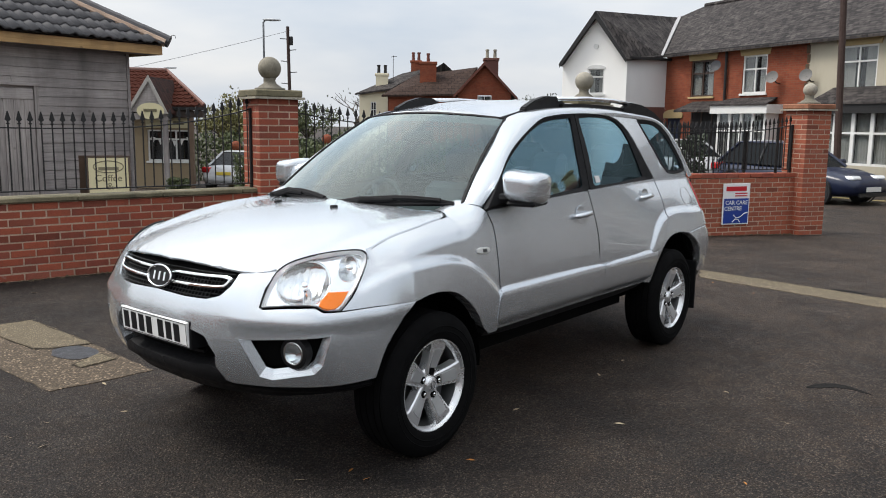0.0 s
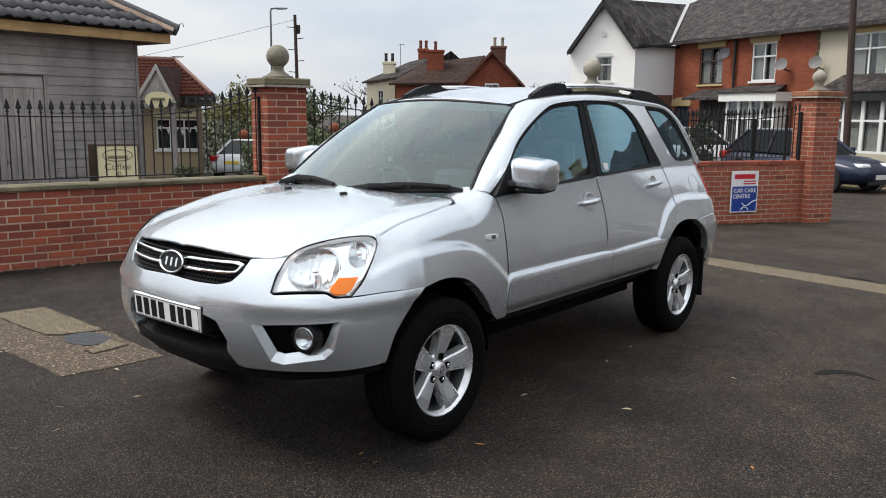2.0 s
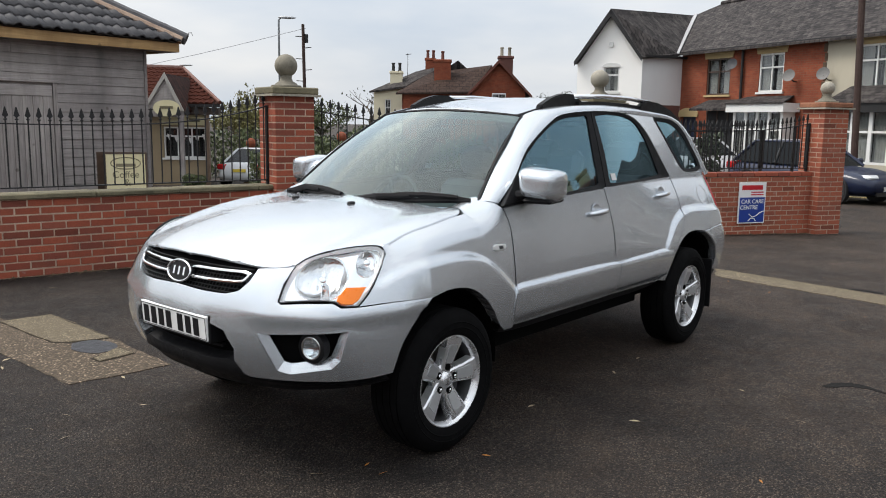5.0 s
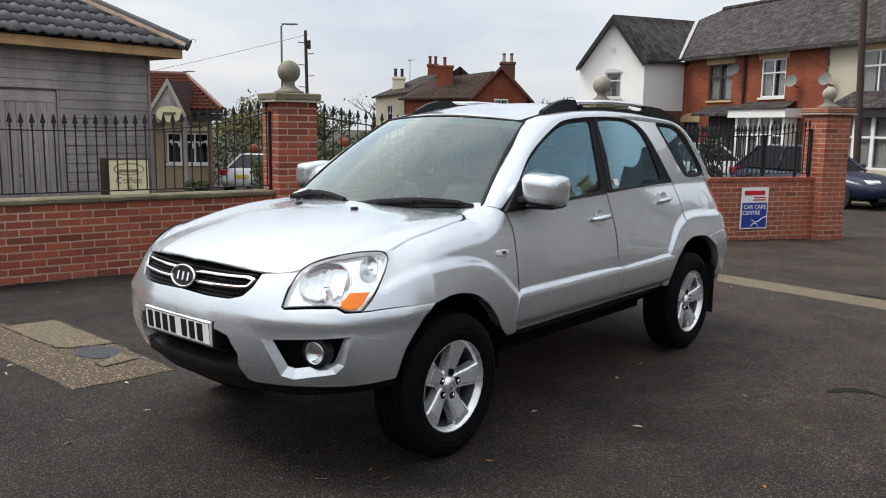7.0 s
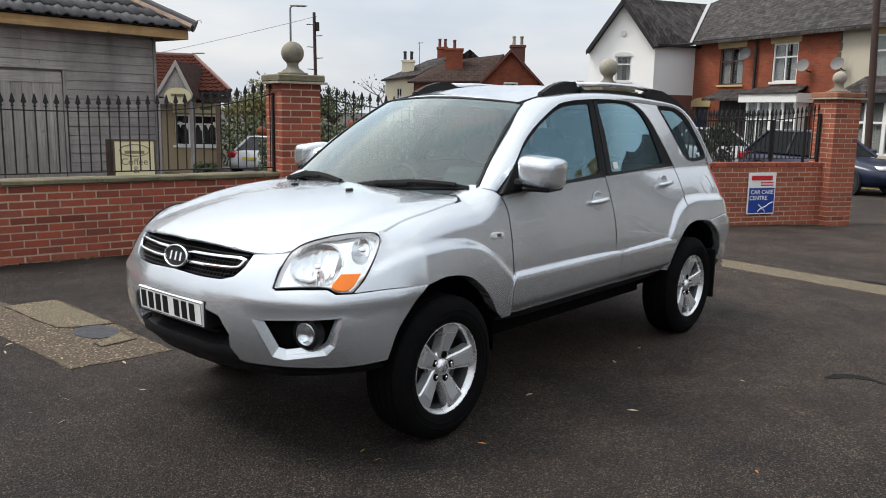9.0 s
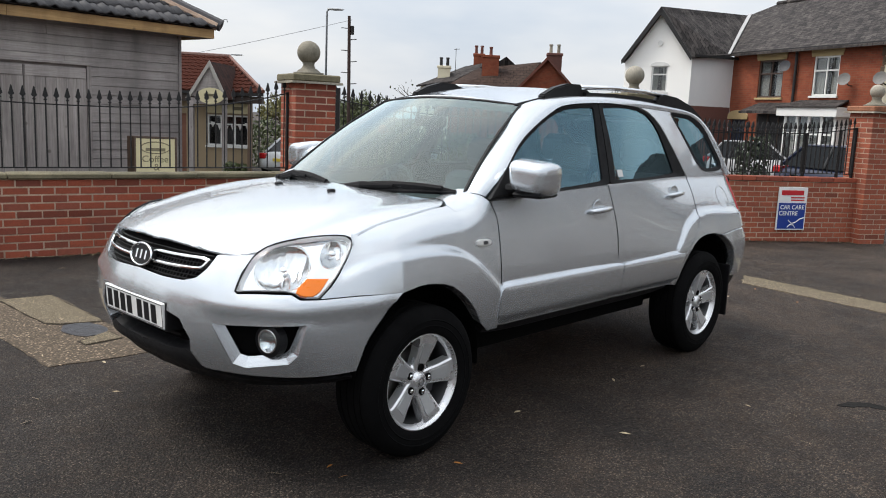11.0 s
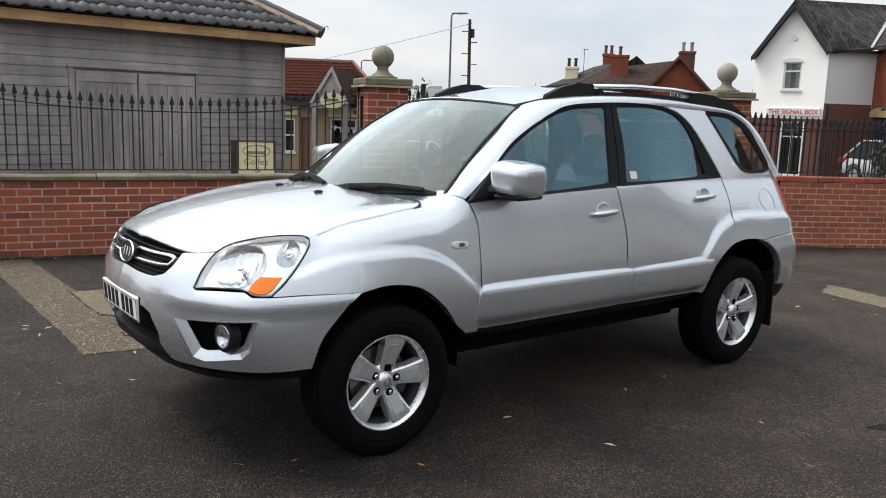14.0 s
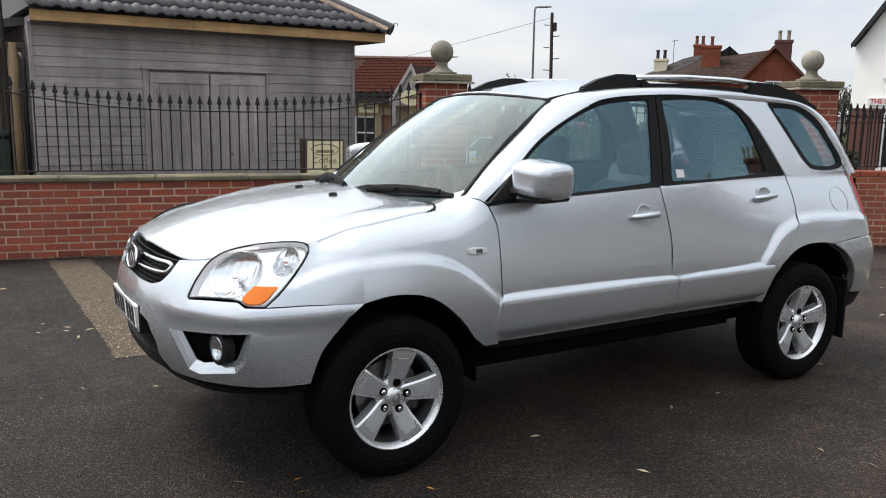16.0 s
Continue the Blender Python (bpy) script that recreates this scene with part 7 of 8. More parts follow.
        bo = [(0.232, 1.16), (0.232, 1.16), (0.28, 1.38), (0.31, 1.612), (0.31, 1.612), (0.55, 1.614), (0.77, 1.606), (0.95, 1.575), (1.08, 1.485), (1.19, 1.325), (1.278, 1.178), (1.278, 1.178), (0.9, 1.172), (0.5, 1.168)]
        bi = [(0.325, 1.192), (0.325, 1.192), (0.350, 1.38), (0.368, 1.582), (0.368, 1.582), (0.55, 1.588), (0.77, 1.582), (0.925, 1.55), (1.015, 1.46), (1.06, 1.34), (1.09, 1.206), (1.09, 1.206), (0.9, 1.203), (0.5, 1.196)]
        bi = [(x + (p - x) * k, z + (q - z) * k) for (x, z), (p, q), k in zip(bi, bo, (0.25, 0.25, 0.0, 0.3, 0.3, 0.5, 0.5, 0.4, 0.3, 0.2, 0.2, 0.2, 0.5, 0.5))]
        part("window_frame", ring_bm(bo, bi, house, side, 0.002, -0.004, 0.03), FRAME, r, "satin black window frame")
        g = part("side_window", panel_bm(bi, house, side, -0.010, 0.0, 0.09, 2, 0), SIDE_GLASS, r, "tinted side glass")
        g.data.shade_smooth()
        part("tax_sticker", panel_bm([(0.345, 1.20), (0.345, 1.24), (0.405, 1.24), (0.405, 1.20)], house, side, -0.006, 0.0, 0.2, 0, 0), WHITE_PAINT, r, "small pale window sticker")
        # pillars and roof side
        up = [(-0.99, 0.712, 1.068), (-0.75, 0.648, 1.275), (-0.52, 0.588, 1.435), (-0.31, 0.53, 1.572), (0.0, 0.526, 1.632), (0.4, 0.53, 1.655), (0.8, 0.53, 1.655), (1.2, 0.53, 1.634), (1.5, 0.54, 1.598), (1.70, 0.555, 1.545), (1.84, 0.60, 1.43), (1.955, 0.655, 1.24), (1.985, 0.685, 1.165)]
        lo = [(-0.92, 1.055), (-0.70, 1.235), (-0.47, 1.405), (-0.16, 1.548), (0.03, 1.596), (0.42, 1.618), (0.77, 1.610), (1.12, 1.596), (1.50, 1.574), (1.665, 1.495), (1.75, 1.38), (1.84, 1.23), (1.87, 1.165)]
        low3 = [(x, min(0.762, glasshouse(x, z) + 0.002), z) for x, z in lo]
        sharp_smooth(part("roof_side", strip_bm(up, low3, side, 0.016), PAINT, car, "silver windscreen pillar and roof rail"), 50)
        panel("rear_pillar", [(0.78, 1.612), (1.12, 1.612), (1.25, 1.592), (1.25, 1.585), (1.30, 1.50), (1.49, 1.232), (1.60, 1.198), (1.86, 1.202), (1.86, 1.18), (1.42, 1.172), (1.288, 1.172), (1.288, 1.172), (1.20, 1.325), (1.09, 1.486), (0.97, 1.568), (0.87, 1.592)], house, car, PAINT, side=side, thick=0.03)
        qo = [(1.235, 1.585), (1.235, 1.585), (1.38, 1.582), (1.51, 1.574), (1.665, 1.50), (1.75, 1.375), (1.83, 1.26), (1.815, 1.205), (1.60, 1.195), (1.49, 1.222), (1.37, 1.40)]
        qi = [(1.275, 1.562), (1.275, 1.562), (1.39, 1.558), (1.49, 1.55), (1.635, 1.475), (1.72, 1.36), (1.79, 1.262), (1.785, 1.228), (1.61, 1.218), (1.515, 1.240), (1.40, 1.405)]
        q = part("quarter_window_frame", ring_bm(qo, qi, house, side, 0.004, -0.002, 0.02), FRAME, car, "black quarter window surround")
        g = part("quarter_window", panel_bm(qi, house, side, -0.005, 0.0, 0.09, 2, 0), SIDE_GLASS, q, "tinted quarter glass")
        g.data.shade_smooth()
        # headlight: deep housing, reflector bowls, amber corner and clear lens
        h = panel("headlight", hl, shell, car, GAP, "clear headlight with chrome reflectors and amber indicator", side=side, offset=-0.12, thick=0.05, edge=0)
        inner = [(x + (-1.95 - x) * 0.014, z + (0.885 - z) * 0.03) for x, z in hl]
        part("seal", ring_bm(hl, inner, shell, side, 0.003, 0.003, 0.006), TRIM, h)
        part("housing_wall", ring_bm(inner, [(x + (-1.95 - x) * 0.05, z + (0.885 - z) * 0.08) for x, z in hl], shell, side, -0.004, -0.022, 0.0), REFLECTOR, h)
        bowls = ((-2.030, 0.893, 0.115, 0.088, 0.050), (-1.815, 0.945, 0.060, 0.052, 0.030))

        def dished(u, z):
            """Two pressed bowls with flutes in one reflector."""
            depth = -(z - 0.79) * 0.05
            for cu, cz, ru, rz, deep in bowls:
                q = ((u - cu) / ru) ** 2 + ((z - cz) / rz) ** 2
                if q < 1:
                    depth -= deep * (1 - q) ** 0.8 + 0.0028 * abs(math.sin(95 * (u - cu))) * (1 - q)
            return depth
        panel("reflector", [(x + (-1.97 - x) * 0.03, z + (0.88 - z) * 0.05) for x, z in hl], shell, h, MIRROR, "chromed reflector with two bowls", side=side, offset=-0.016, thick=0.0, edge=0, grid=0.006, bulge=dished)
        for cu, cz, ru, rz, deep in bowls:
            c0 = lift(shell, cu, cz, -0.016 - deep * 0.9, side)
            nrm = (lift(shell, cu, cz, 0.05, side) - c0).normalized()
            mm = Matrix.Translation(c0) @ nrm.to_track_quat("Z", "Y").to_matrix().to_4x4()
            bu = part("bulb", lathe(bmesh.new(), [(0.014, -0.01), (0.014, 0.012), (0.009, 0.030), (0.001, 0.034)], 12, m=mm), CHROME, h, smooth=True)
            part("bulb_shield", lathe(bmesh.new(), [(0.016, 0.018), (0.017, 0.030), (0.010, 0.037), (0.001, 0.038)], 12, m=mm), MIRROR, bu, smooth=True)
            line = [lift(shell, cu + ru * 1.02 * math.cos(k * math.pi / 16), cz + rz * 1.02 * math.sin(k * math.pi / 16), -0.0155 - (cz + rz * math.sin(k * math.pi / 16) - 0.79) * 0.05, side) for k in range(33)]
            part("bowl_rim", tube(bmesh.new(), line, 0.0022, 5), CHROME, h, smooth=True)
        panel("indicator", [(-1.922, 0.853), (-1.922, 0.853), (-1.826, 0.850), (-1.826, 0.850), (-1.872, 0.785), (-1.936, 0.785), (-1.968, 0.806)], shell, h, AMBER, "amber indicator lens", side=side, offset=0.003, thick=0.03, edge=0.003, rounds=1)
        g = part("lens", panel_bm(hl, shell, side, 0.002, 0.0, 0.05, 2, 0.004), LAMP_GLASS, h, "clear lens")
        g.data.shade_smooth()
        g.visible_shadow = False
        # fog lamp recess with raised silver frame
        hole = [(-2.252, 0.658), (-1.93, 0.677), (-1.985, 0.565), (-2.01, 0.548), (-2.17, 0.520), (-2.20, 0.530)]
        panel("fog_recess", [(x + (-2.09 - x) * -0.08, z + (0.6 - z) * -0.10) for x, z in hole], shell, car, GAP, "black fog lamp recess", side=side, offset=-0.055, thick=0.0, edge=0)
        rim_o = [(-2.290, 0.659), (-1.905, 0.679), (-1.95, 0.556), (-1.99, 0.520), (-2.178, 0.490), (-2.226, 0.504)]
        part("fog_frame", ring_bm(rim_o, hole, shell, side, 0.004, -0.030, 0.034, 0), PAINT, car, "silver chamfered fog lamp frame", smooth=False)
        c0 = lift(shell, -2.062, 0.602, -0.03, side)
        mm = Matrix.Translation(c0) @ Vector((-1, 0.22 * side, 0.0)).to_track_quat("Z", "Y").to_matrix().to_4x4()
        f = part("fog_lamp", lathe(bmesh.new(), [(0.050, -0.03), (0.050, 0.010), (0.044, 0.013), (0.040, 0.004), (0.02, -0.012), (0.002, -0.015)], 26, m=mm), CHROME, car, "round clear fog lamp", smooth=True)
        part("bezel", lathe(bmesh.new(), [(0.066, -0.035), (0.066, 0.006), (0.050, 0.011), (0.050, -0.03)], 26, m=mm, caps=False), TRIM, f)
        part("lens", lathe(bmesh.new(), [(0.043, 0.011), (0.034, 0.018), (0.018, 0.021), (0.001, 0.022)], 26, m=mm), LAMP_GLASS, f, smooth=True)
        # mirror
        bm = bmesh.new()
        bmesh.ops.create_uvsphere(bm, u_segments=40, v_segments=24, radius=1.0)
        for v in bm.verts:
            q = (abs(v.co.x) ** 5 + abs(v.co.y) ** 5 + abs(v.co.z) ** 5) ** (-1 / 5)
            x, y, z = v.co * q
            narrow = 1 - 0.15 * max(0.0, -x) - 0.05 * max(0.0, x)
            v.co = (0.118 * x - 0.008, 0.112 * y * narrow * (1 + 0.05 * z), (0.083 * z + 0.010 * y * side * -1) * narrow)
        bmesh.ops.transform(bm, matrix=pose(-0.605, 0.885 * side, 1.228, 0, 0, -12 * side), verts=bm.verts)
        mi = part("door_mirror", bm, PAINT, car, "silver door mirror", smooth=True)
        bm = box(bmesh.new(), -0.105, 0.095, -0.085, 0.075, -0.092, -0.066, bevel=0.012)
        bmesh.ops.transform(bm, matrix=pose(-0.605, 0.885 * side, 1.225, 0, 0, -12 * side), verts=bm.verts)
        part("mirror_base", bm, TRIM, mi)
        part("mirror_arm", tube(bmesh.new(), [(-0.70, 0.76 * side, 1.165), (-0.66, 0.82 * side, 1.165), (-0.63, 0.86 * side, 1.175)], 0.028, 8), TRIM, mi)
        bm = panel_bm([(-0.835, 1.125), (-0.835, 1.125), (-0.75, 1.19), (-0.62, 1.30), (-0.635, 1.16), (-0.63, 1.14), (-0.63, 1.14)], house, side, 0.006, 0.03, 0.08, 1, 0.004)
        part("mirror_sail", bm, TRIM, mi, "black sail panel")
        # handles in their bowls
        for hx, hz, dr in ((0.075, 1.026, d), (1.035, 1.072, r)):
            c0 = Vector((hx, (flank(hx, hz) + 0.001) * side, hz))
            bm = bmesh.new()
            lathe(bm, [(0.002, 0.0), (0.03, 0.0005), (0.05, 0.0015), (0.056, 0.0035), (0.060, 0.001)], 26, "y", caps=False)
            bmesh.ops.transform(bm, matrix=Matrix.Translation(c0) @ pose(0, 0, 0, -8 if side < 0 else 8, 0, 0) @ Matrix.Diagonal((1, side, 0.95, 1)), verts=bm.verts)
            hb = part("handle_bowl", bm, PAINT, dr, smooth=True)
            pts = [(hx - 0.095, 0.004, hz - 0.006), (hx - 0.07, 0.026, hz - 0.002), (hx, 0.036, hz + 0.002), (hx + 0.07, 0.028, hz + 0.005), (hx + 0.10, 0.004, hz + 0.006)]
            bm = tube(bmesh.new(), [(a, (flank(a, c) + b) * side, c) for a, b, c in pts], [0.011, 0.015, 0.0165, 0.016, 0.011], 10)
            part("handle", bm, PAINT, dr, "silver pull handle", smooth=True)
        # side repeater, fuel flap seam
        bm = panel_bm([(-0.965, 0.912), (-0.965, 0.945), (-0.87, 0.94), (-0.86, 0.925), (-0.88, 0.908)], shell, side, 0.010, 0.012, 0.05, 1, 0.005)
        sr = part("side_repeater", bm, WHITE_PAINT, car, "pale side indicator")
        part("lens", panel_bm([(-0.925, 0.918), (-0.925, 0.934), (-0.895, 0.934), (-0.895, 0.918)], shell, side, 0.013, 0.004, 0.1, 0, 0), ALLOY_DARK, sr)
        if side < 0:
            ring = []
            for k in range(33):
                a = 2 * math.pi * k / 32
                u, z = 1.70 + 0.085 * math.cos(a), 1.027 + 0.073 * math.sin(a)
                ring.append(lift(shell, u, z, 0.0006, side))
            part("fuel_flap", tube(bmesh.new(), ring, 0.0011, 5), ALLOY_DARK, car, "round fuel flap seam")
        # tail lamp, rear bumper
        panel("tail_lamp", [(1.985, 0.805), (2.26, 0.81), (2.28, 1.0), (2.20, 1.17), (2.015, 1.155), (1.99, 1.05), (1.978, 0.92)], shell, car, RED_LENS, "red tail lamp", side=side, offset=0.010, thick=0.05)
        panel("rear_bumper", [(1.79, 0.47), (1.79, 0.47), (1.785, 0.56), (1.735, 0.655), (1.65, 0.735), (1.555, 0.782), (1.555, 0.782), (1.70, 0.80), (1.88, 0.81), (2.1, 0.80), (2.869, 0.79), (2.869, 0.79), (2.869, 0.46), (2.869, 0.46), (2.1, 0.455)], shell, car, PAINT, "silver rear bumper", side=side, offset=0.012, thick=0.05)
        panel("bumper_skirt", [(1.73, 0.34), (1.73, 0.46), (2.1, 0.455), (2.865, 0.46), (2.865, 0.38), (2.1, 0.37)], shell, car, TRIM, side=side, offset=-0.005, thick=0.05)
        part("mud_flap", boxed(1.70, 1.715, min(0.66 * side, 0.88 * side), max(0.66 * side, 0.88 * side), 0.20, 0.56, bevel=0.004), TRIM, car, "black mud flap")
        # roof bars
        bar = [(0.26, 0.522, 1.700), (0.6, 0.53, 1.712), (0.95, 0.537, 1.708), (1.24, 0.54, 1.688)]
        rb = part("roof_bar", tube(bmesh.new(), [(x, y * side, z) for x, y, z in bar], 0.0145, 10), CHROME, car, "silver roof bar with black feet", smooth=True)
        for pts in (((-0.09, 0.50, 1.642), (0.02, 0.508, 1.688), (0.14, 0.518, 1.715), (0.27, 0.525, 1.715), (0.38, 0.53, 1.665)), ((1.06, 0.54, 1.655), (1.16, 0.54, 1.702), (1.33, 0.545, 1.690), (1.54, 0.55, 1.640), (1.72, 0.555, 1.570))):
            top = [(x, z) for x, _, z in pts]
            base = [(x, roof_edge(max(x, -0.3)) - 0.005) for x, _, _ in pts]
            bm = prism(bmesh.new(), base + top[::-1], pts[0][1] - 0.024, pts[0][1] + 0.024)
            bmesh.ops.bevel(bm, geom=bm.edges[:], offset=0.007, segments=2, affect="EDGES")
            if side < 0:
                bmesh.ops.scale(bm, vec=(1, -1, 1), verts=bm.verts)
            part("bar_foot", bm, TRIM, rb)
        part("roof_gutter", tube(bmesh.new(), [(x, 0.505 * side, roof_edge(x) + 0.004) for x in [-0.30 + 0.1 * k for k in range(20)]], 0.010, 6), TRIM, car, "black roof gutter moulding")
        bm = prism(bmesh.new(), [(x, roof_edge(x) - 0.004) for x in (0.28, 0.55, 0.85, 1.12)] + [(x, roof_edge(x) + 0.020) for x in (1.12, 0.85, 0.55, 0.28)], 0.515, 0.548)
        if side < 0:
            bmesh.ops.scale(bm, vec=(1, -1, 1), verts=bm.verts)
        part("bar_base", bm, TRIM, rb)
        # wheels and their wells, the wells' shade put into the colour
        for x, turn in ((-1.315, 12), (1.315, 8)):
            build_wheel(car, x, side, turn)
            bm = bmesh.new()
            n = 22
            prev = None
            for k in range(n + 1):
                a = math.pi * (0.98 * k / n - 0.03)
                cur = [bm.verts.new((x + (0.06 if x > 0 else 0.0) + 0.425 * math.cos(a), yy * side, 0.37 + 0.42 * math.sin(a))) for yy in (0.50, 0.815)]
                if prev:
                    bm.faces.new((prev[0], prev[1], cur[1], cur[0]))
                prev = cur
            bm.faces.new([v for v in bm.verts if abs(abs(v.co.y) - 0.50) < 1e-4])
            part("wheel_well", bm, GAP, car, "wheel well darkened for its shade")

    # bumper in one piece, both halves, with openings for intake and fog lamps
    main = [(-2.805, 0.812), (-2.62, 0.806), (-2.48, 0.808), (-2.413, 0.826), (-2.368, 0.866), (-2.34, 0.918), (-2.25, 0.924), (-2.160, 0.932), (-2.192, 0.871), (-2.204, 0.784), (-2.08, 0.792), (-1.976, 0.794), (-1.94, 0.773), (-1.865, 0.771), (-1.70, 0.774)] + arch_fb + [(-1.685, 0.462), (-1.80, 0.452), (-1.94, 0.446)]
    for side in (-1, 1):
        top = main[:15] + arch_fb[:3] + [(-1.64, 0.60), (-1.905, 0.678), (-2.290, 0.658), (-2.47, 0.655), (-2.53, 0.672), (-2.805, 0.676)]
        low = [(-1.64, 0.60), (-1.66, 0.555), (-1.685, 0.462), (-1.80, 0.456), (-1.94, 0.452), (-2.10, 0.450), (-2.26, 0.448), (-2.42, 0.442), (-2.447, 0.52), (-2.43, 0.576), (-2.47, 0.655), (-2.290, 0.658), (-2.226, 0.504), (-2.178, 0.490), (-1.99, 0.520), (-1.95, 0.556), (-1.905, 0.678)]
        def crease(u, z):
            return 0.010 * smooth01(0.70, 0.735, z) * smooth01(0.80, 0.75, z) * smooth01(-2.42, -2.25, u) + 0.006 * smooth01(-1.90, -1.60, u) * smooth01(0.60, 0.74, z)
        panel("front_bumper", [top, low], shell, car, PAINT, "silver front bumper", side=side, thick=0.05, rounds=0, grid=0.045, bulge=crease)
        # near-black sheet paints the shade inside the intake
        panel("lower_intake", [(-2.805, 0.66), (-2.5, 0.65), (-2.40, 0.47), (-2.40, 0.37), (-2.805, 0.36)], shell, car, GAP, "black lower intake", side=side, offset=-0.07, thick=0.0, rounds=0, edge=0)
        panel("intake_lip", [(-2.805, 0.50), (-2.805, 0.50), (-2.60, 0.50), (-2.46, 0.515), (-2.415, 0.44), (-2.2, 0.43), (-1.95, 0.425), (-1.70, 0.445), (-1.70, 0.42), (-2.0, 0.395), (-2.4, 0.372), (-2.805, 0.365), (-2.805, 0.365)], shell, car, TRIM, "black lower lip", side=side, offset=-0.016, thick=0.10, rounds=1, grid=0.05, bulge=lambda u, z: 0.022 * smooth01(0.40, 0.46, z) * smooth01(0.53, 0.47, z))
        for kz in (0.545, 0.59):
            part("intake_bar", panel_bm([(-2.805, kz), (-2.53, kz), (-2.53, kz + 0.014), (-2.805, kz + 0.014)], shell, side, -0.045, 0.02, 0.06, 0, 0), TRIM, car)
        # grille
        gr = panel("grille", [(-2.805, 0.80), (-2.62, 0.796), (-2.475, 0.798), (-2.40, 0.82), (-2.355, 0.862), (-2.328, 0.925), (-2.50, 0.94), (-2.805, 0.95)], shell, car, GAP, "black mesh grille with chrome bars", side=side, offset=-0.035, thick=0.0, rounds=0, edge=0)
        co = [(-2.765, 0.899), (-2.55, 0.902), (-2.362, 0.906), (-2.385, 0.870), (-2.41, 0.854), (-2.55, 0.849), (-2.765, 0.846)]
        ci = [(-2.755, 0.888), (-2.55, 0.891), (-2.386, 0.894), (-2.400, 0.873), (-2.418, 0.865), (-2.55, 0.861), (-2.755, 0.858)]
        part("chrome_bar", ring_bm(co, ci, shell, side, 0.001, 0.001, 0.03, 1, 0.003), CHROME, gr, "chrome grille bar", smooth=False)
        bm = bmesh.new()
        for k in range(7):
            z = 0.818 + 0.0165 * k
            u1 = -2.375 - max(0, (0.87 - z)) * 1.3
            pts = [lift(shell, -2.80 + (u1 + 2.80) * i / 10, z, -0.018, side) for i in range(11)]
            tube(bm, pts, 0.0028, 5)
        for k in range(19):
            u = -2.79 + 0.022 * k
            z0 = 0.812 + max(0, (u + 2.52)) * 0.32
            tube(bm, [lift(shell, u, z0, -0.016, side), lift(shell, u + 0.012, 0.905, -0.016, side)], 0.0025, 5)
        part("grille_mesh", bm, TRIM, gr)
        # bonnet half, windscreen wiper side and cowl
    rear = [(-1.062, 0.708), (-1.040, 0.688), (-1.030, 0.65), (-1.026, 0.60), (-1.028, 0.52), (-1.05, 0.38), (-1.085, 0.20), (-1.10, 0.0)]
    side_edge = [(-2.118, 0.0), (-2.10, 0.25), (-2.07, 0.42), (-2.04, 0.50), (-2.008, 0.54), (-1.975, 0.568), (-1.905, 0.606), (-1.80, 0.676), (-1.685, 0.730)] + [wing_top(u)[1] for u in WING_U[:0:-1]]
    panel("bonnet", side_edge[:1] + side_edge + rear + rear[-1:], bonnet, car, PAINT_WET, "silver bonnet beaded with rain", side=1, both=True, thick=0.014, grid=0.035, rounds=1)
    for side in (-1, 1):
        corner = [(-1.056, 0.722), (-1.04, 0.765), (-0.99, 0.77), (-0.93, 0.768), (-0.88, 0.755), (-0.88, 0.67), (-0.915, 0.63), (-0.93, 0.615), (-1.022, 0.615), (-1.026, 0.652), (-1.036, 0.693)]
        panel("wing_corner", corner, corner_top, car, PAINT, "silver wing corner beside the scuttle", side=side, thick=0.012, grid=0.02, rounds=0, edge=0, bulge=lambda x, y: 0.0)
        # a dark tube also paints the shadow round the bonnet's rear edge
        edge = resample([wing_top(-1.10)[1]] + rear[:5], 3)
        part("shut_line", tube(bmesh.new(), [(p.x, p.y * side, p.z - 0.0006) for p in (bonnet(x, y + 0.001) for x, y in edge)], 0.0016, 5), GAP, car, "dark tube drawn as the shadow in the bonnet's shut line")

    # windscreen
    def screen(w, v):
        x = (-1.12 + 0.20 * w * w) * (1 - v) + (-0.385 + 0.075 * w * w) * v
        z = (1.105 + 0.03 * w * w) * (1 - v) + (1.605 - 0.03 * w * w) * v
        bow = 0.03 * math.sin(math.pi * v)
        return Vector((x - bow * 0.5, w * (0.70 * (1 - v) + 0.532 * v), z + bow * 0.6))

    def sheet(fn, w0, w1, v0, v1, nw, nv):
        bm = bmesh.new()
        g = [[bm.verts.new(fn(w0 + (w1 - w0) * i / nw, v0 + (v1 - v0) * j / nv)) for j in range(nv + 1)] for i in range(nw + 1)]
        for i in range(nw):
            for j in range(nv):
                bm.faces.new((g[i][j], g[i + 1][j], g[i + 1][j + 1], g[i][j + 1]))
        return bm

    ws = part("windscreen", sheet(screen, -0.985, 0.985, 0.02, 0.985, 28, 14), SCREEN_GLASS, car, "rain-flecked windscreen reflecting the sky")
    ws.data.shade_smooth()
    bm = bmesh.new()
    loop = [(-1, 0.0), (-1, 0.25), (-1, 0.5), (-1, 0.75), (-1, 1.0), (-0.6, 1.0), (-0.2, 1.0), (0.2, 1.0), (0.6, 1.0), (1, 1.0), (1, 0.75), (1, 0.5), (1, 0.25), (1, 0.0)]
    tube(bm, [screen(w, v) for w, v in loop], 0.008, 6)
    part("screen_seal", bm, TRIM, car, "black windscreen seal")
    bm = sheet(lambda w, v: screen(w, v) + Vector((0.02, 0, -0.004)), -0.98, 0.98, 0.90, 0.99, 20, 2)
    part("shade_band", bm, plain_material("dark_band", (0.05, 0.06, 0.065), 0.3), ws, "dark band at the top of the windscreen").visible_shadow = True
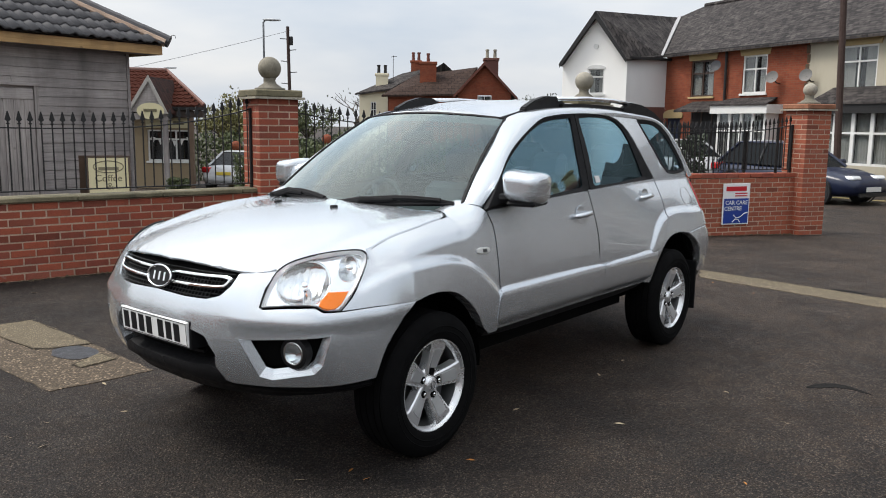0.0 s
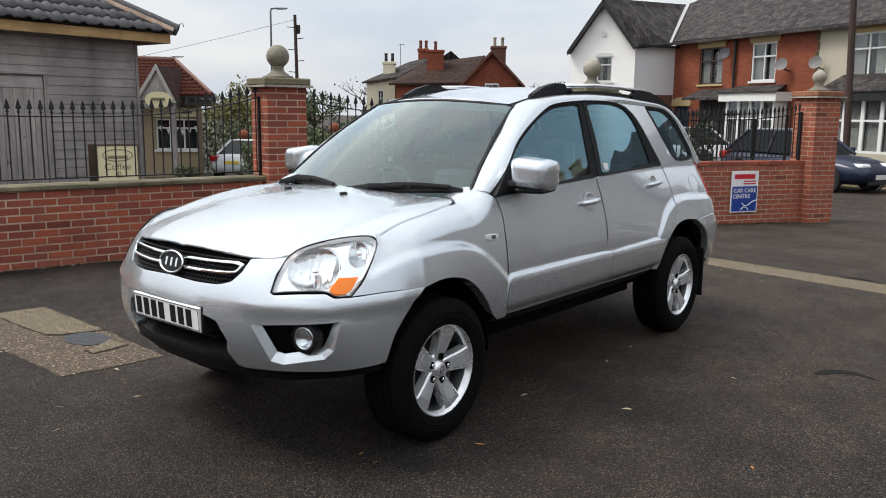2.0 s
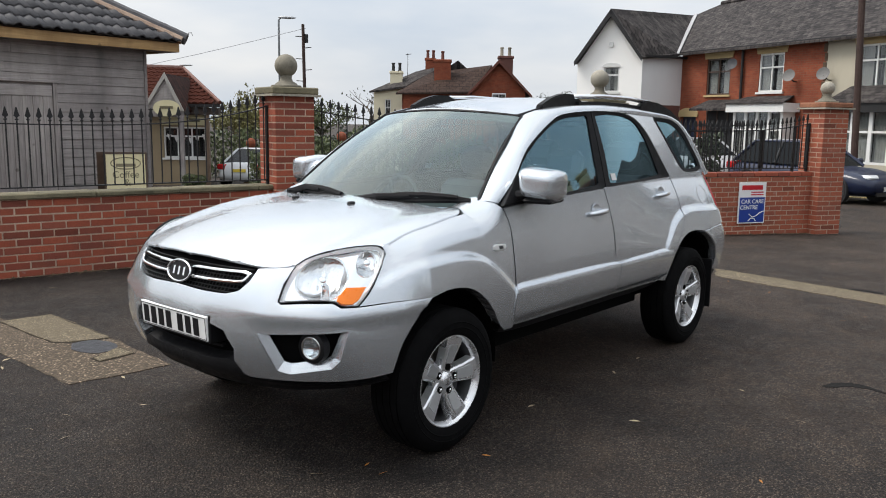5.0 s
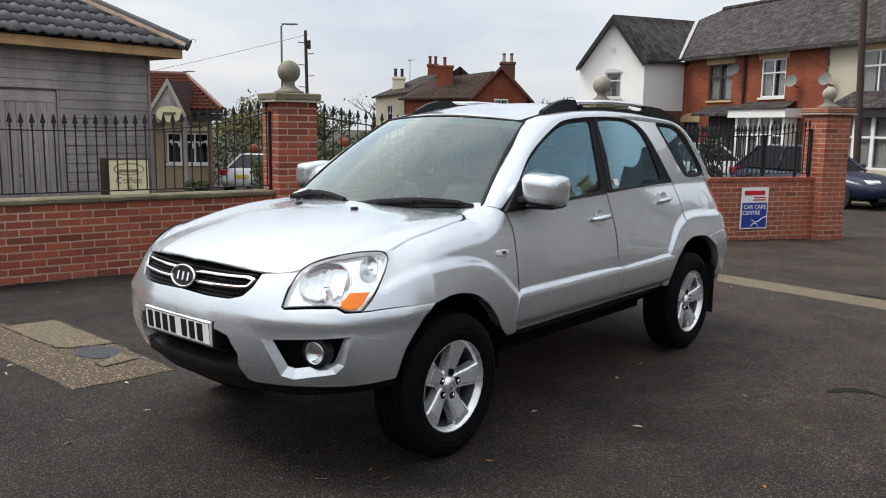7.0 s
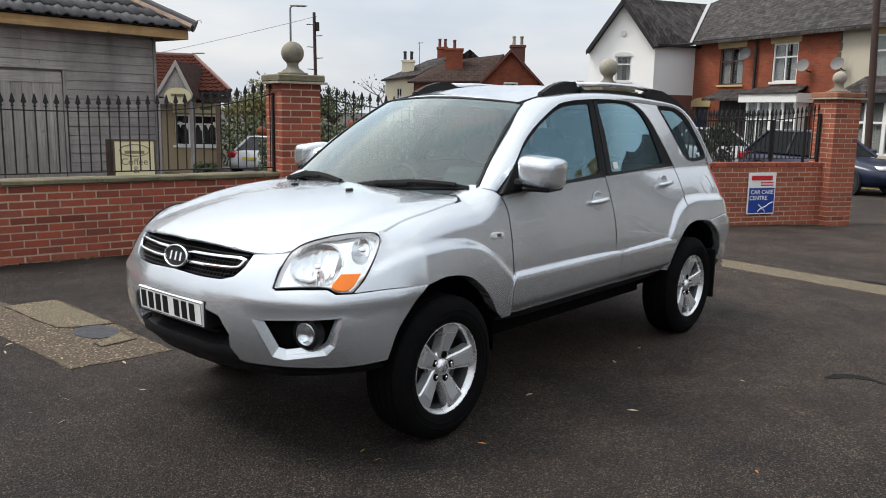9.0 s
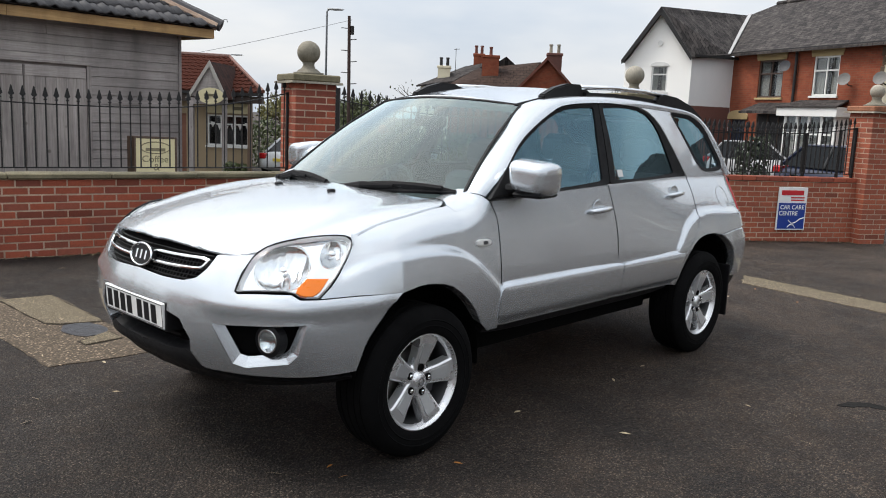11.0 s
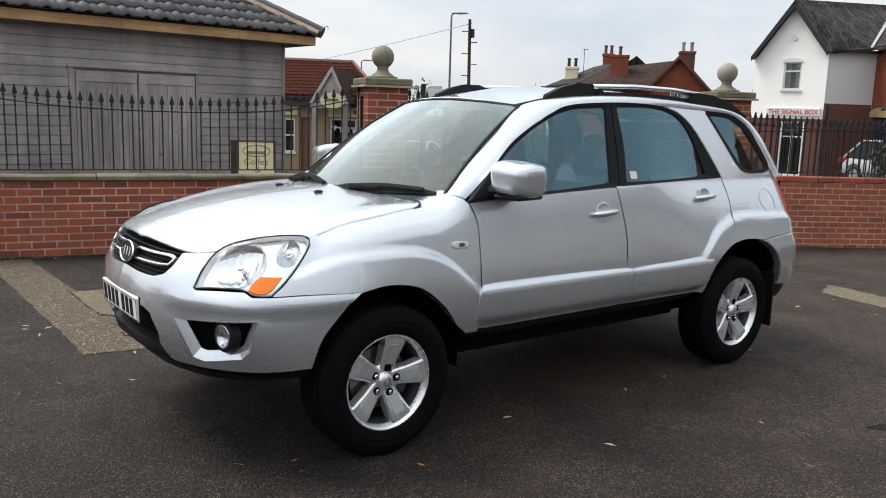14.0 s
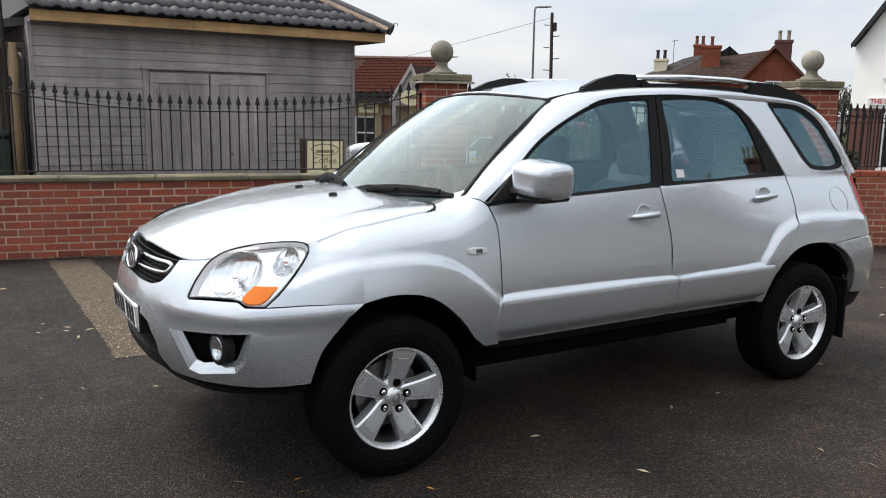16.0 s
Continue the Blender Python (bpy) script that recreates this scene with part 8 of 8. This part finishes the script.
    bm = sheet(lambda w, v: Vector(((-1.20 + 0.22 * w * w) * (1 - v) + (-1.06 + 0.16 * w * w) * v, w * 0.72, 1.084 + 0.006 * v - 0.012 * w * w)), -0.9, 0.9, 0, 1, 20, 2)
    part("cowl", bm, TRIM, car, "black plastic scuttle below the windscreen")
    for y0, y1 in ((-0.08, -0.665), (0.54, 0.02)):
        w0, w1 = y0 / 0.69, y1 / 0.69
        pts = [screen(w0 + (w1 - w0) * k / 10, 0.004 + 0.016 * math.sin(math.pi * k / 10 * 0.9)) + Vector((-0.010, 0, 0.011)) for k in range(11)]
        wp = part("wiper", tube(bmesh.new(), pts, 0.0135, 6), FRAME, car, "black windscreen wiper")
        pivot = Vector((-1.10 + 0.16 * (y0 + 0.06) ** 2, y0 + 0.05, 1.120))
        arm = [pivot, pts[2] + Vector((-0.016, 0, 0.024)), pts[5] + Vector((-0.008, 0, 0.024))]
        part("wiper_arm", tube(bmesh.new(), arm, [0.019, 0.017, 0.012], 8), FRAME, wp)
        spine = [p + Vector((-0.004, 0, 0.010 + 0.022 * math.sin(math.pi * k / 10))) for k, p in enumerate(pts)]
        part("wiper_bridge", tube(bmesh.new(), spine[1:-1], 0.014, 6), FRAME, wp)
        for i, j in ((0, 3), (3, 6), (5, 8), (7, 10)):
            part("wiper_claw", tube(bmesh.new(), [pts[i], (pts[i] + pts[j]) / 2 + Vector((-0.004, 0, 0.020)), pts[j]], 0.0105, 6), FRAME, wp)
        part("wiper_cap", box(bmesh.new(), pivot.x - 0.025, pivot.x + 0.025, pivot.y - 0.02, pivot.y + 0.02, pivot.z - 0.015, pivot.z + 0.018, bevel=0.008), FRAME, wp)
    for y in (-0.19, 0.24):
        p = bonnet(-1.30, y)
        bm = box(bmesh.new(), -0.02, 0.018, -0.014, 0.014, -0.004, 0.012, bevel=0.005)
        bmesh.ops.translate(bm, vec=(-1.30, y, p.z), verts=bm.verts)
        part("washer_jet", bm, TRIM, car)
    panel("roof", [(-0.37, 0.0), (-0.37, 0.25), (-0.325, 0.50), (-0.30, 0.512), (0.3, 0.512), (1.3, 0.512), (1.70, 0.535), (1.80, 0.50), (1.86, 0.2), (1.86, 0.0)], roof, car, PAINT, "silver roof", side=1, both=True, thick=0.03, grid=0.09, rounds=0)
    # tailgate, closing the back
    bm = bmesh.new()
    g = []
    for j in range(9):
        v = j / 8
        z = 0.74 + (1.56 - 0.74) * v
        x = 2.04 - 0.06 * v - 0.36 * max(0.0, (v - 0.45) / 0.55) ** 1.2
        hw = 0.60 - 0.06 * v
        g.append([bm.verts.new((x - 0.10 * abs(k / 6 - 1) ** 2.2, hw * (k / 6 - 1), z)) for k in range(13)])
    for a, b in zip(g, g[1:]):
        for k in range(12):
            bm.faces.new((a[k], a[k + 1], b[k + 1], b[k]))
    tg = part("tailgate", bm, PAINT, car)
    bm = box(bmesh.new(), 1.60, 1.82, -0.48, 0.48, 1.50, 1.54, bevel=0.015)
    part("spoiler", bm, PAINT, car)
    # number plate with bars in place of its characters
    plate_m = Matrix.Translation((-2.207, 0, 0.648)) @ pose(0, 0, 0, 0, -4, 0)
    pl = part("number_plate", box(bmesh.new(), -0.006, 0.012, -0.26, 0.26, -0.0555, 0.0555, bevel=0.004), plain_material("plate_face", (0.70, 0.70, 0.69), 0.4, 0, 0, 0.1, 10, 0), car, "white number plate")
    pl.matrix_local = plate_m
    for k in range(7):
        y = 0.215 - k * 0.061 - (0.03 if k > 3 else 0)
        part("plate_bar", boxed(-0.008, -0.004, y - 0.020, y + 0.020, -0.039, 0.039), TRIM, pl)
    rim = bmesh.new()
    tube(rim, [(-0.0065, y, z) for y, z in ((-0.252, -0.048), (0.252, -0.048), (0.252, 0.048), (-0.252, 0.048), (-0.252, -0.048))], 0.0018, 4)
    part("plate_border", rim, TRIM, pl)
    part("plate_holder", boxed(-2.205, -2.12, -0.27, 0.27, 0.585, 0.71, bevel=0.005), TRIM, car)
    # badge: chrome oval with plain strokes
    em = Matrix.Translation((-2.165, 0, 0.866)) @ pose(0, 0, 0, 0, 14, 0)
    bm = lathe(bmesh.new(), [(0.002, -0.006), (0.9, -0.006), (0.9, 0.02)], 36)
    bmesh.ops.transform(bm, matrix=em @ Matrix(((0, 0, 1, 0), (1, 0, 0, 0), (0, 1, 0, 0), (0, 0, 0, 1))) @ Matrix.Diagonal((0.088, 0.047, 1, 1)), verts=bm.verts)
    bd = part("badge", bm, TRIM, car, "oval chrome and black badge")
    bm = tube(bmesh.new(), [em @ Vector((-0.008, 0.088 * math.cos(a * math.pi / 20), 0.047 * math.sin(a * math.pi / 20))) for a in range(41)], 0.0055, 8)
    part("badge_ring", bm, CHROME, bd, smooth=True)
    for y in (-0.038, 0.0, 0.038):
        bm = box(bmesh.new(), -0.010, -0.004, y - 0.006, y + 0.006, -0.020, 0.020, bevel=0.002)
        bmesh.ops.transform(bm, matrix=em, verts=bm.verts)
        part("badge_bar", bm, CHROME, bd)
    # body inside and below, its shade put into a near-black colour
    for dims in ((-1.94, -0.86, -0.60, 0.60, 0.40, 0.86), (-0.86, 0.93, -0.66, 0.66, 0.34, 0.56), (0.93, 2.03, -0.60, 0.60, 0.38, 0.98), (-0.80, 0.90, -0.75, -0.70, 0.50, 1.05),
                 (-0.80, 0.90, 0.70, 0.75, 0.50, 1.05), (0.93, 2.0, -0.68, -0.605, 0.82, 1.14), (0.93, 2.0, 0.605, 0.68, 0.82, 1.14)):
        part("inner_panel", boxed(*dims), GAP, car, "inner body panel darkened for the shade inside")
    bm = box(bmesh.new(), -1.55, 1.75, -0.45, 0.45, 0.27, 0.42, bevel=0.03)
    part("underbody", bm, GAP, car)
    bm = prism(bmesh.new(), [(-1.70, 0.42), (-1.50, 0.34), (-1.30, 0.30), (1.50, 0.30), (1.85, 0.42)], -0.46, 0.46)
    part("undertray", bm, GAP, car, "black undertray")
    # cabin
    for y in (-0.36, 0.36):
        build_seat(car, -0.02, y, 0.25)
    build_seat(car, 0.80, -0.34, 0.30, 0.46)
    build_seat(car, 0.80, 0.34, 0.30, 0.46)
    bm = box(bmesh.new(), -1.05, -0.52, -0.72, 0.72, 0.80, 1.08, bevel=0.06)
    part("dashboard", bm, DASH, car, "grey dashboard")
    wheel_m = pose(-0.42, 0.36, 1.02, 0, -62, 0)
    bm = tube(bmesh.new(), [wheel_m @ Vector((0.185 * math.cos(a * math.pi / 14), 0.185 * math.sin(a * math.pi / 14), 0)) for a in range(29)], 0.016, 8)
    for a in (0.5, 2.64, 4.71):
        tube(bm, [wheel_m @ Vector((0, 0, -0.02)), wheel_m @ Vector((0.18 * math.cos(a), 0.18 * math.sin(a), 0))], 0.016, 6)
    part("steering_wheel", bm, DASH, car, smooth=True)
    part("rear_mirror", box(bmesh.new(), -0.46, -0.43, -0.12, 0.12, 1.44, 1.50, bevel=0.01), TRIM, car)
    bm = sheet(lambda w, v: Vector((-0.25 + 2.0 * v, w * 0.50, roof_edge(-0.25 + 2.0 * v) - 0.01)), -1, 1, 0, 1, 4, 12)
    part("headlining", bm, plain_material("pale_headlining", (0.35, 0.35, 0.33), 0.9), car)
    return car


build_suv()


# ---- parked cars in the street ----
def build_parked_car(name, m, paint, label, length=4.4, height=1.45, hatch=0.25, rake=0.55):
    """A parked saloon or hatchback: body from cross-sections, glasshouse, wheels and lamps. It faces +x."""
    c = thing(name, m, label, "car", "parked cars")
    L = length / 2
    w = 0.86
    prof = [(-L, 0.45, 0.55, 0.70), (-L + 0.06, 0.28, 0.80, 0.80), (-L + 0.45, 0.22, 0.93, w), (-0.9, 0.20, 0.92, w), (0.5, 0.20, 0.90, w), (L - 0.9, 0.20, 0.86, w), (L - 0.35, 0.22, 0.74, 0.80), (L - 0.06, 0.28, 0.62, 0.68), (L, 0.38, 0.52, 0.55)]
    bm = bmesh.new()
    rings = []
    for x, z0, z1, hw in prof:
        ring = []
        for k in range(16):
            a = 2 * math.pi * (k + 0.5) / 16
            cy, cz = math.cos(a), math.sin(a)
            sq = lambda v: math.copysign(abs(v) ** 0.45, v)
            ring.append(bm.verts.new((x, hw * sq(cy), (z0 + z1) / 2 + (z1 - z0) / 2 * sq(cz))))
        rings.append(ring)
    for a, b in zip(rings, rings[1:]):
        for k in range(16):
            bm.faces.new((a[k], a[(k + 1) % 16], b[(k + 1) % 16], b[k]))
    bm.faces.new(rings[0])
    bm.faces.new(rings[-1])
    body = part("body", bm, paint, c, smooth=True)
    glass = glass_material("parked_glass", (0.10, 0.12, 0.13), 1.5, 1.6)
    # glasshouse
    base = [(-L + hatch, 0.90), (L - 1.35, 0.88)]
    roof = [(-L + hatch + rake, height), (L - 2.15, height)]
    bm = bmesh.new()
    lo = [bm.verts.new((x, y, z)) for x, z in base for y in (-0.78, 0.78)]
    hi = [bm.verts.new((x, y, z)) for x, z in roof for y in (-0.58, 0.58)]
    for q in ((lo[0], lo[1], hi[1], hi[0]), (lo[2], lo[3], hi[3], hi[2]), (lo[0], lo[2], hi[2], hi[0]), (lo[1], lo[3], hi[3], hi[1])):
        bm.faces.new(q)
    part("glass", bm, plain_material("dark_car_glass", (0.010, 0.012, 0.014), 0.22, 0, 0, 0.1, 6, 0, 0.08), c, "dark glossy windows")
    rf = part("roof", box(bmesh.new(), roof[0][0] - 0.02, roof[1][0] + 0.02, -0.60, 0.60, height - 0.03, height + 0.03, bevel=0.025), paint, c)
    for s in (-1, 1):
        for (bx, bz), (rx, rz) in zip(base, roof):
            part("pillar", tube(bmesh.new(), [(bx, 0.79 * s, bz), (rx, 0.585 * s, rz)], 0.045, 6), paint, rf)
        mid = (base[0][0] + base[1][0]) / 2
        part("pillar", tube(bmesh.new(), [(mid, 0.80 * s, 0.9), (mid + 0.05, 0.59 * s, height)], 0.03, 6), BLACK_PLASTIC, rf)
    tyre = BLACK_PLASTIC
    rim = plain_material("alloy_grey", (0.45, 0.46, 0.47), 0.35, 0.8)
    for x in (-L + 0.82, L - 0.88):
        for s in (-1, 1):
            y = 0.76 * s
            wheel = part("wheel", lathe(bmesh.new(), [(0.20, -0.10), (0.30, -0.105), (0.32, -0.08), (0.32, 0.08), (0.30, 0.105), (0.20, 0.10)], 22, "y", pose(x, y, 0.32), False), tyre, c)
            hub = lathe(bmesh.new(), [(0.20, -0.09), (0.205, -0.10), (0.17, -0.085), (0.05, -0.095), (0.01, -0.10)], 16, "y", pose(x, y, 0.32, 0, 0, 0 if s < 0 else 180), False)
            part("hub", hub, rim, wheel)
            part("arch", lathe(bmesh.new(), [(0.345, -0.13), (0.37, -0.132), (0.37, -0.05)], 20, "y", pose(x, y, 0.33, 0, 0, 0 if s < 0 else 180), False), BLACK_PLASTIC, c)
    lamp = plain_material("clear_lamp", (0.7, 0.72, 0.74), 0.12, 0.1)
    tail = plain_material("red_lamp", (0.35, 0.01, 0.012), 0.2)
    for s in (-1, 1):
        part("headlight", box(bmesh.new(), L - 0.52, L - 0.12, 0.45 * s - 0.19, 0.45 * s + 0.19, 0.60, 0.73, bevel=0.05), lamp, c)
        part("tail_light", box(bmesh.new(), -L - 0.02, -L + 0.30, 0.68 * s - 0.14, 0.68 * s + 0.14, 0.68, 0.88, bevel=0.04), tail, c)
        part("mirror", box(bmesh.new(), 0.55, 0.70, 0.92 * s - 0.10, 0.92 * s + 0.10, 0.92, 1.06, bevel=0.04), paint, c)
    plate = plain_material("plate_white", (0.65, 0.65, 0.62), 0.5)
    part("number_plate", boxed(L - 0.01, L + 0.02, -0.26, 0.26, 0.36, 0.47), plate, c)
    part("number_plate", boxed(-L - 0.03, -L + 0.02, -0.26, 0.26, 0.60, 0.71), plain_material("plate_yellow", (0.6, 0.45, 0.05), 0.5), c)
    part("bumper_grille", boxed(L - 0.03, L + 0.012, -0.5, 0.5, 0.24, 0.33), BLACK_PLASTIC, c)
    return c


def parked(depth, x, heading, name, paint, label, **kw):
    px, py, _ = far_at(depth, x)
    return build_parked_car(name, pose(px, py, ground_z(px, py) - 0.01, 0, 0, heading), paint, label, **kw)


street_silver = plain_material("silver_street_paint", (0.30, 0.31, 0.32), 0.6, 0.0, 0.0, 0.1, 6, 0, 0.3)
parked(21.6, 9.72, -113, "parked_car", plain_material("navy_paint", (0.007, 0.012, 0.034), 0.35, 0, 0.3, 0.1, 6, 0, 0.3), "dark navy blue saloon parked across the road")
parked(29.3, 9.5, -114, "parked_car", street_silver, "silver hatchback parked behind the railings", length=3.7)
parked(25.5, 11.1, -114, "parked_car", street_silver, "silver hatchback parked behind the railings", length=3.7)
parked(32.4, -7.15, 33, "parked_car", plain_material("pale_silver_paint", (0.50, 0.51, 0.52), 0.5, 0, 0.2, 0.1, 6, 0, 0.3), "pale silver coupe with a yellow rear plate beside the cafe", hatch=0.6, height=1.38, rake=0.95)


# ---- fallen leaves and grit on the yard ----
def litter():
    rng = random.Random(21)
    pale = plain_material("dry_leaf", (0.42, 0.34, 0.22), 0.7, 0, 0, 0.3, 40, 0)
    orange = plain_material("orange_leaf", (0.42, 0.17, 0.03), 0.7, 0, 0, 0.3, 40, 0)
    shapes = []
    for k, m in enumerate((pale, pale, orange)):
        bm = bmesh.new()
        n = 7
        a = [bm.verts.new((-0.035 + 0.07 * i / n, 0.007 * math.sin(math.pi * i / n), 0.006 * math.sin(math.pi * i / n) + 0.003)) for i in range(1, n)]
        b = [bm.verts.new((-0.035 + 0.07 * i / n, -0.007 * math.sin(math.pi * i / n), 0.004)) for i in range(1, n)]
        ends = bm.verts.new((-0.036, 0, 0.002)), bm.verts.new((0.036, 0, 0.004))
        bm.faces.new([ends[0], *b, ends[1], *reversed(a)])
        shapes.append(mesh_of("fallen_leaf", bm, m))
    spots = [(-1.69, -0.70, 2), (-1.91, -0.61, 0), (0.22, -2.0, 0), (0.32, -0.85, 0), (-1.78, 1.27, 0), (-1.25, -1.04, 2), (-1.71, -0.82, 2), (-2.3, 0.9, 0), (-2.45, 0.6, 0), (-1.95, 0.75, 1), (-2.1, 0.35, 0)]
    for _ in range(80):
        spots.append((rng.uniform(-3.6, 5.0), rng.uniform(-3.2, 4.3), rng.choice((0, 0, 1, 0, 2))))
    for x, y, k in spots:
        if -2.2 < x < 2.2 and abs(y) < 0.55:
            continue
        ob = new("fallen_leaf", shapes[k])
        ob.matrix_world = pose(x, y, ground_z(x, y) + 0.002, 0, 0, rng.uniform(0, 360)) @ Matrix.Scale(rng.uniform(0.5, 1.1), 4)
        tagged(ob, ("pale dry willow leaf on the tarmac", "pale dry willow leaf on the tarmac", "orange autumn leaf on the tarmac")[k], "leaf", "fallen leaves")


litter()


def wall_foot_litter():
    """Leaf mould and grit gathered along the foot of the walls."""
    rng = random.Random(5)
    bm = bmesh.new()
    for w, length, _, _, _ in LAY_LATER:
        for _ in range(int(length * 130)):
            p = w.matrix_world @ Vector((rng.uniform(0, length), -abs(rng.gauss(0, 0.05)) - 0.005, 0))
            p.z = ground_z(p.x, p.y) + rng.uniform(0.002, 0.014)
            q = Euler((rng.uniform(-0.5, 0.5), rng.uniform(-0.5, 0.5), rng.uniform(0, 6))).to_matrix()
            s = rng.uniform(0.008, 0.026)
            bm.faces.new([bm.verts.new(p + q @ Vector(v) * s) for v in ((-1, 0, 0), (0, -0.5, 0.15), (1, 0, 0), (0, 0.5, 0.1))])
    ob = new("leaf_litter", mesh_of("leaf_litter", bm, leaf_material("leaf_mould", (0.045, 0.036, 0.020), (0.13, 0.10, 0.055)), False, False))
    tagged(ob, "brown leaf litter and moss along the wall foot", "leaf litter", kind="stuff")


wall_foot_litter()

# ---- brickwork of the boundary wall ----
for row in LAY_LATER:
    lay_bricks(*row)
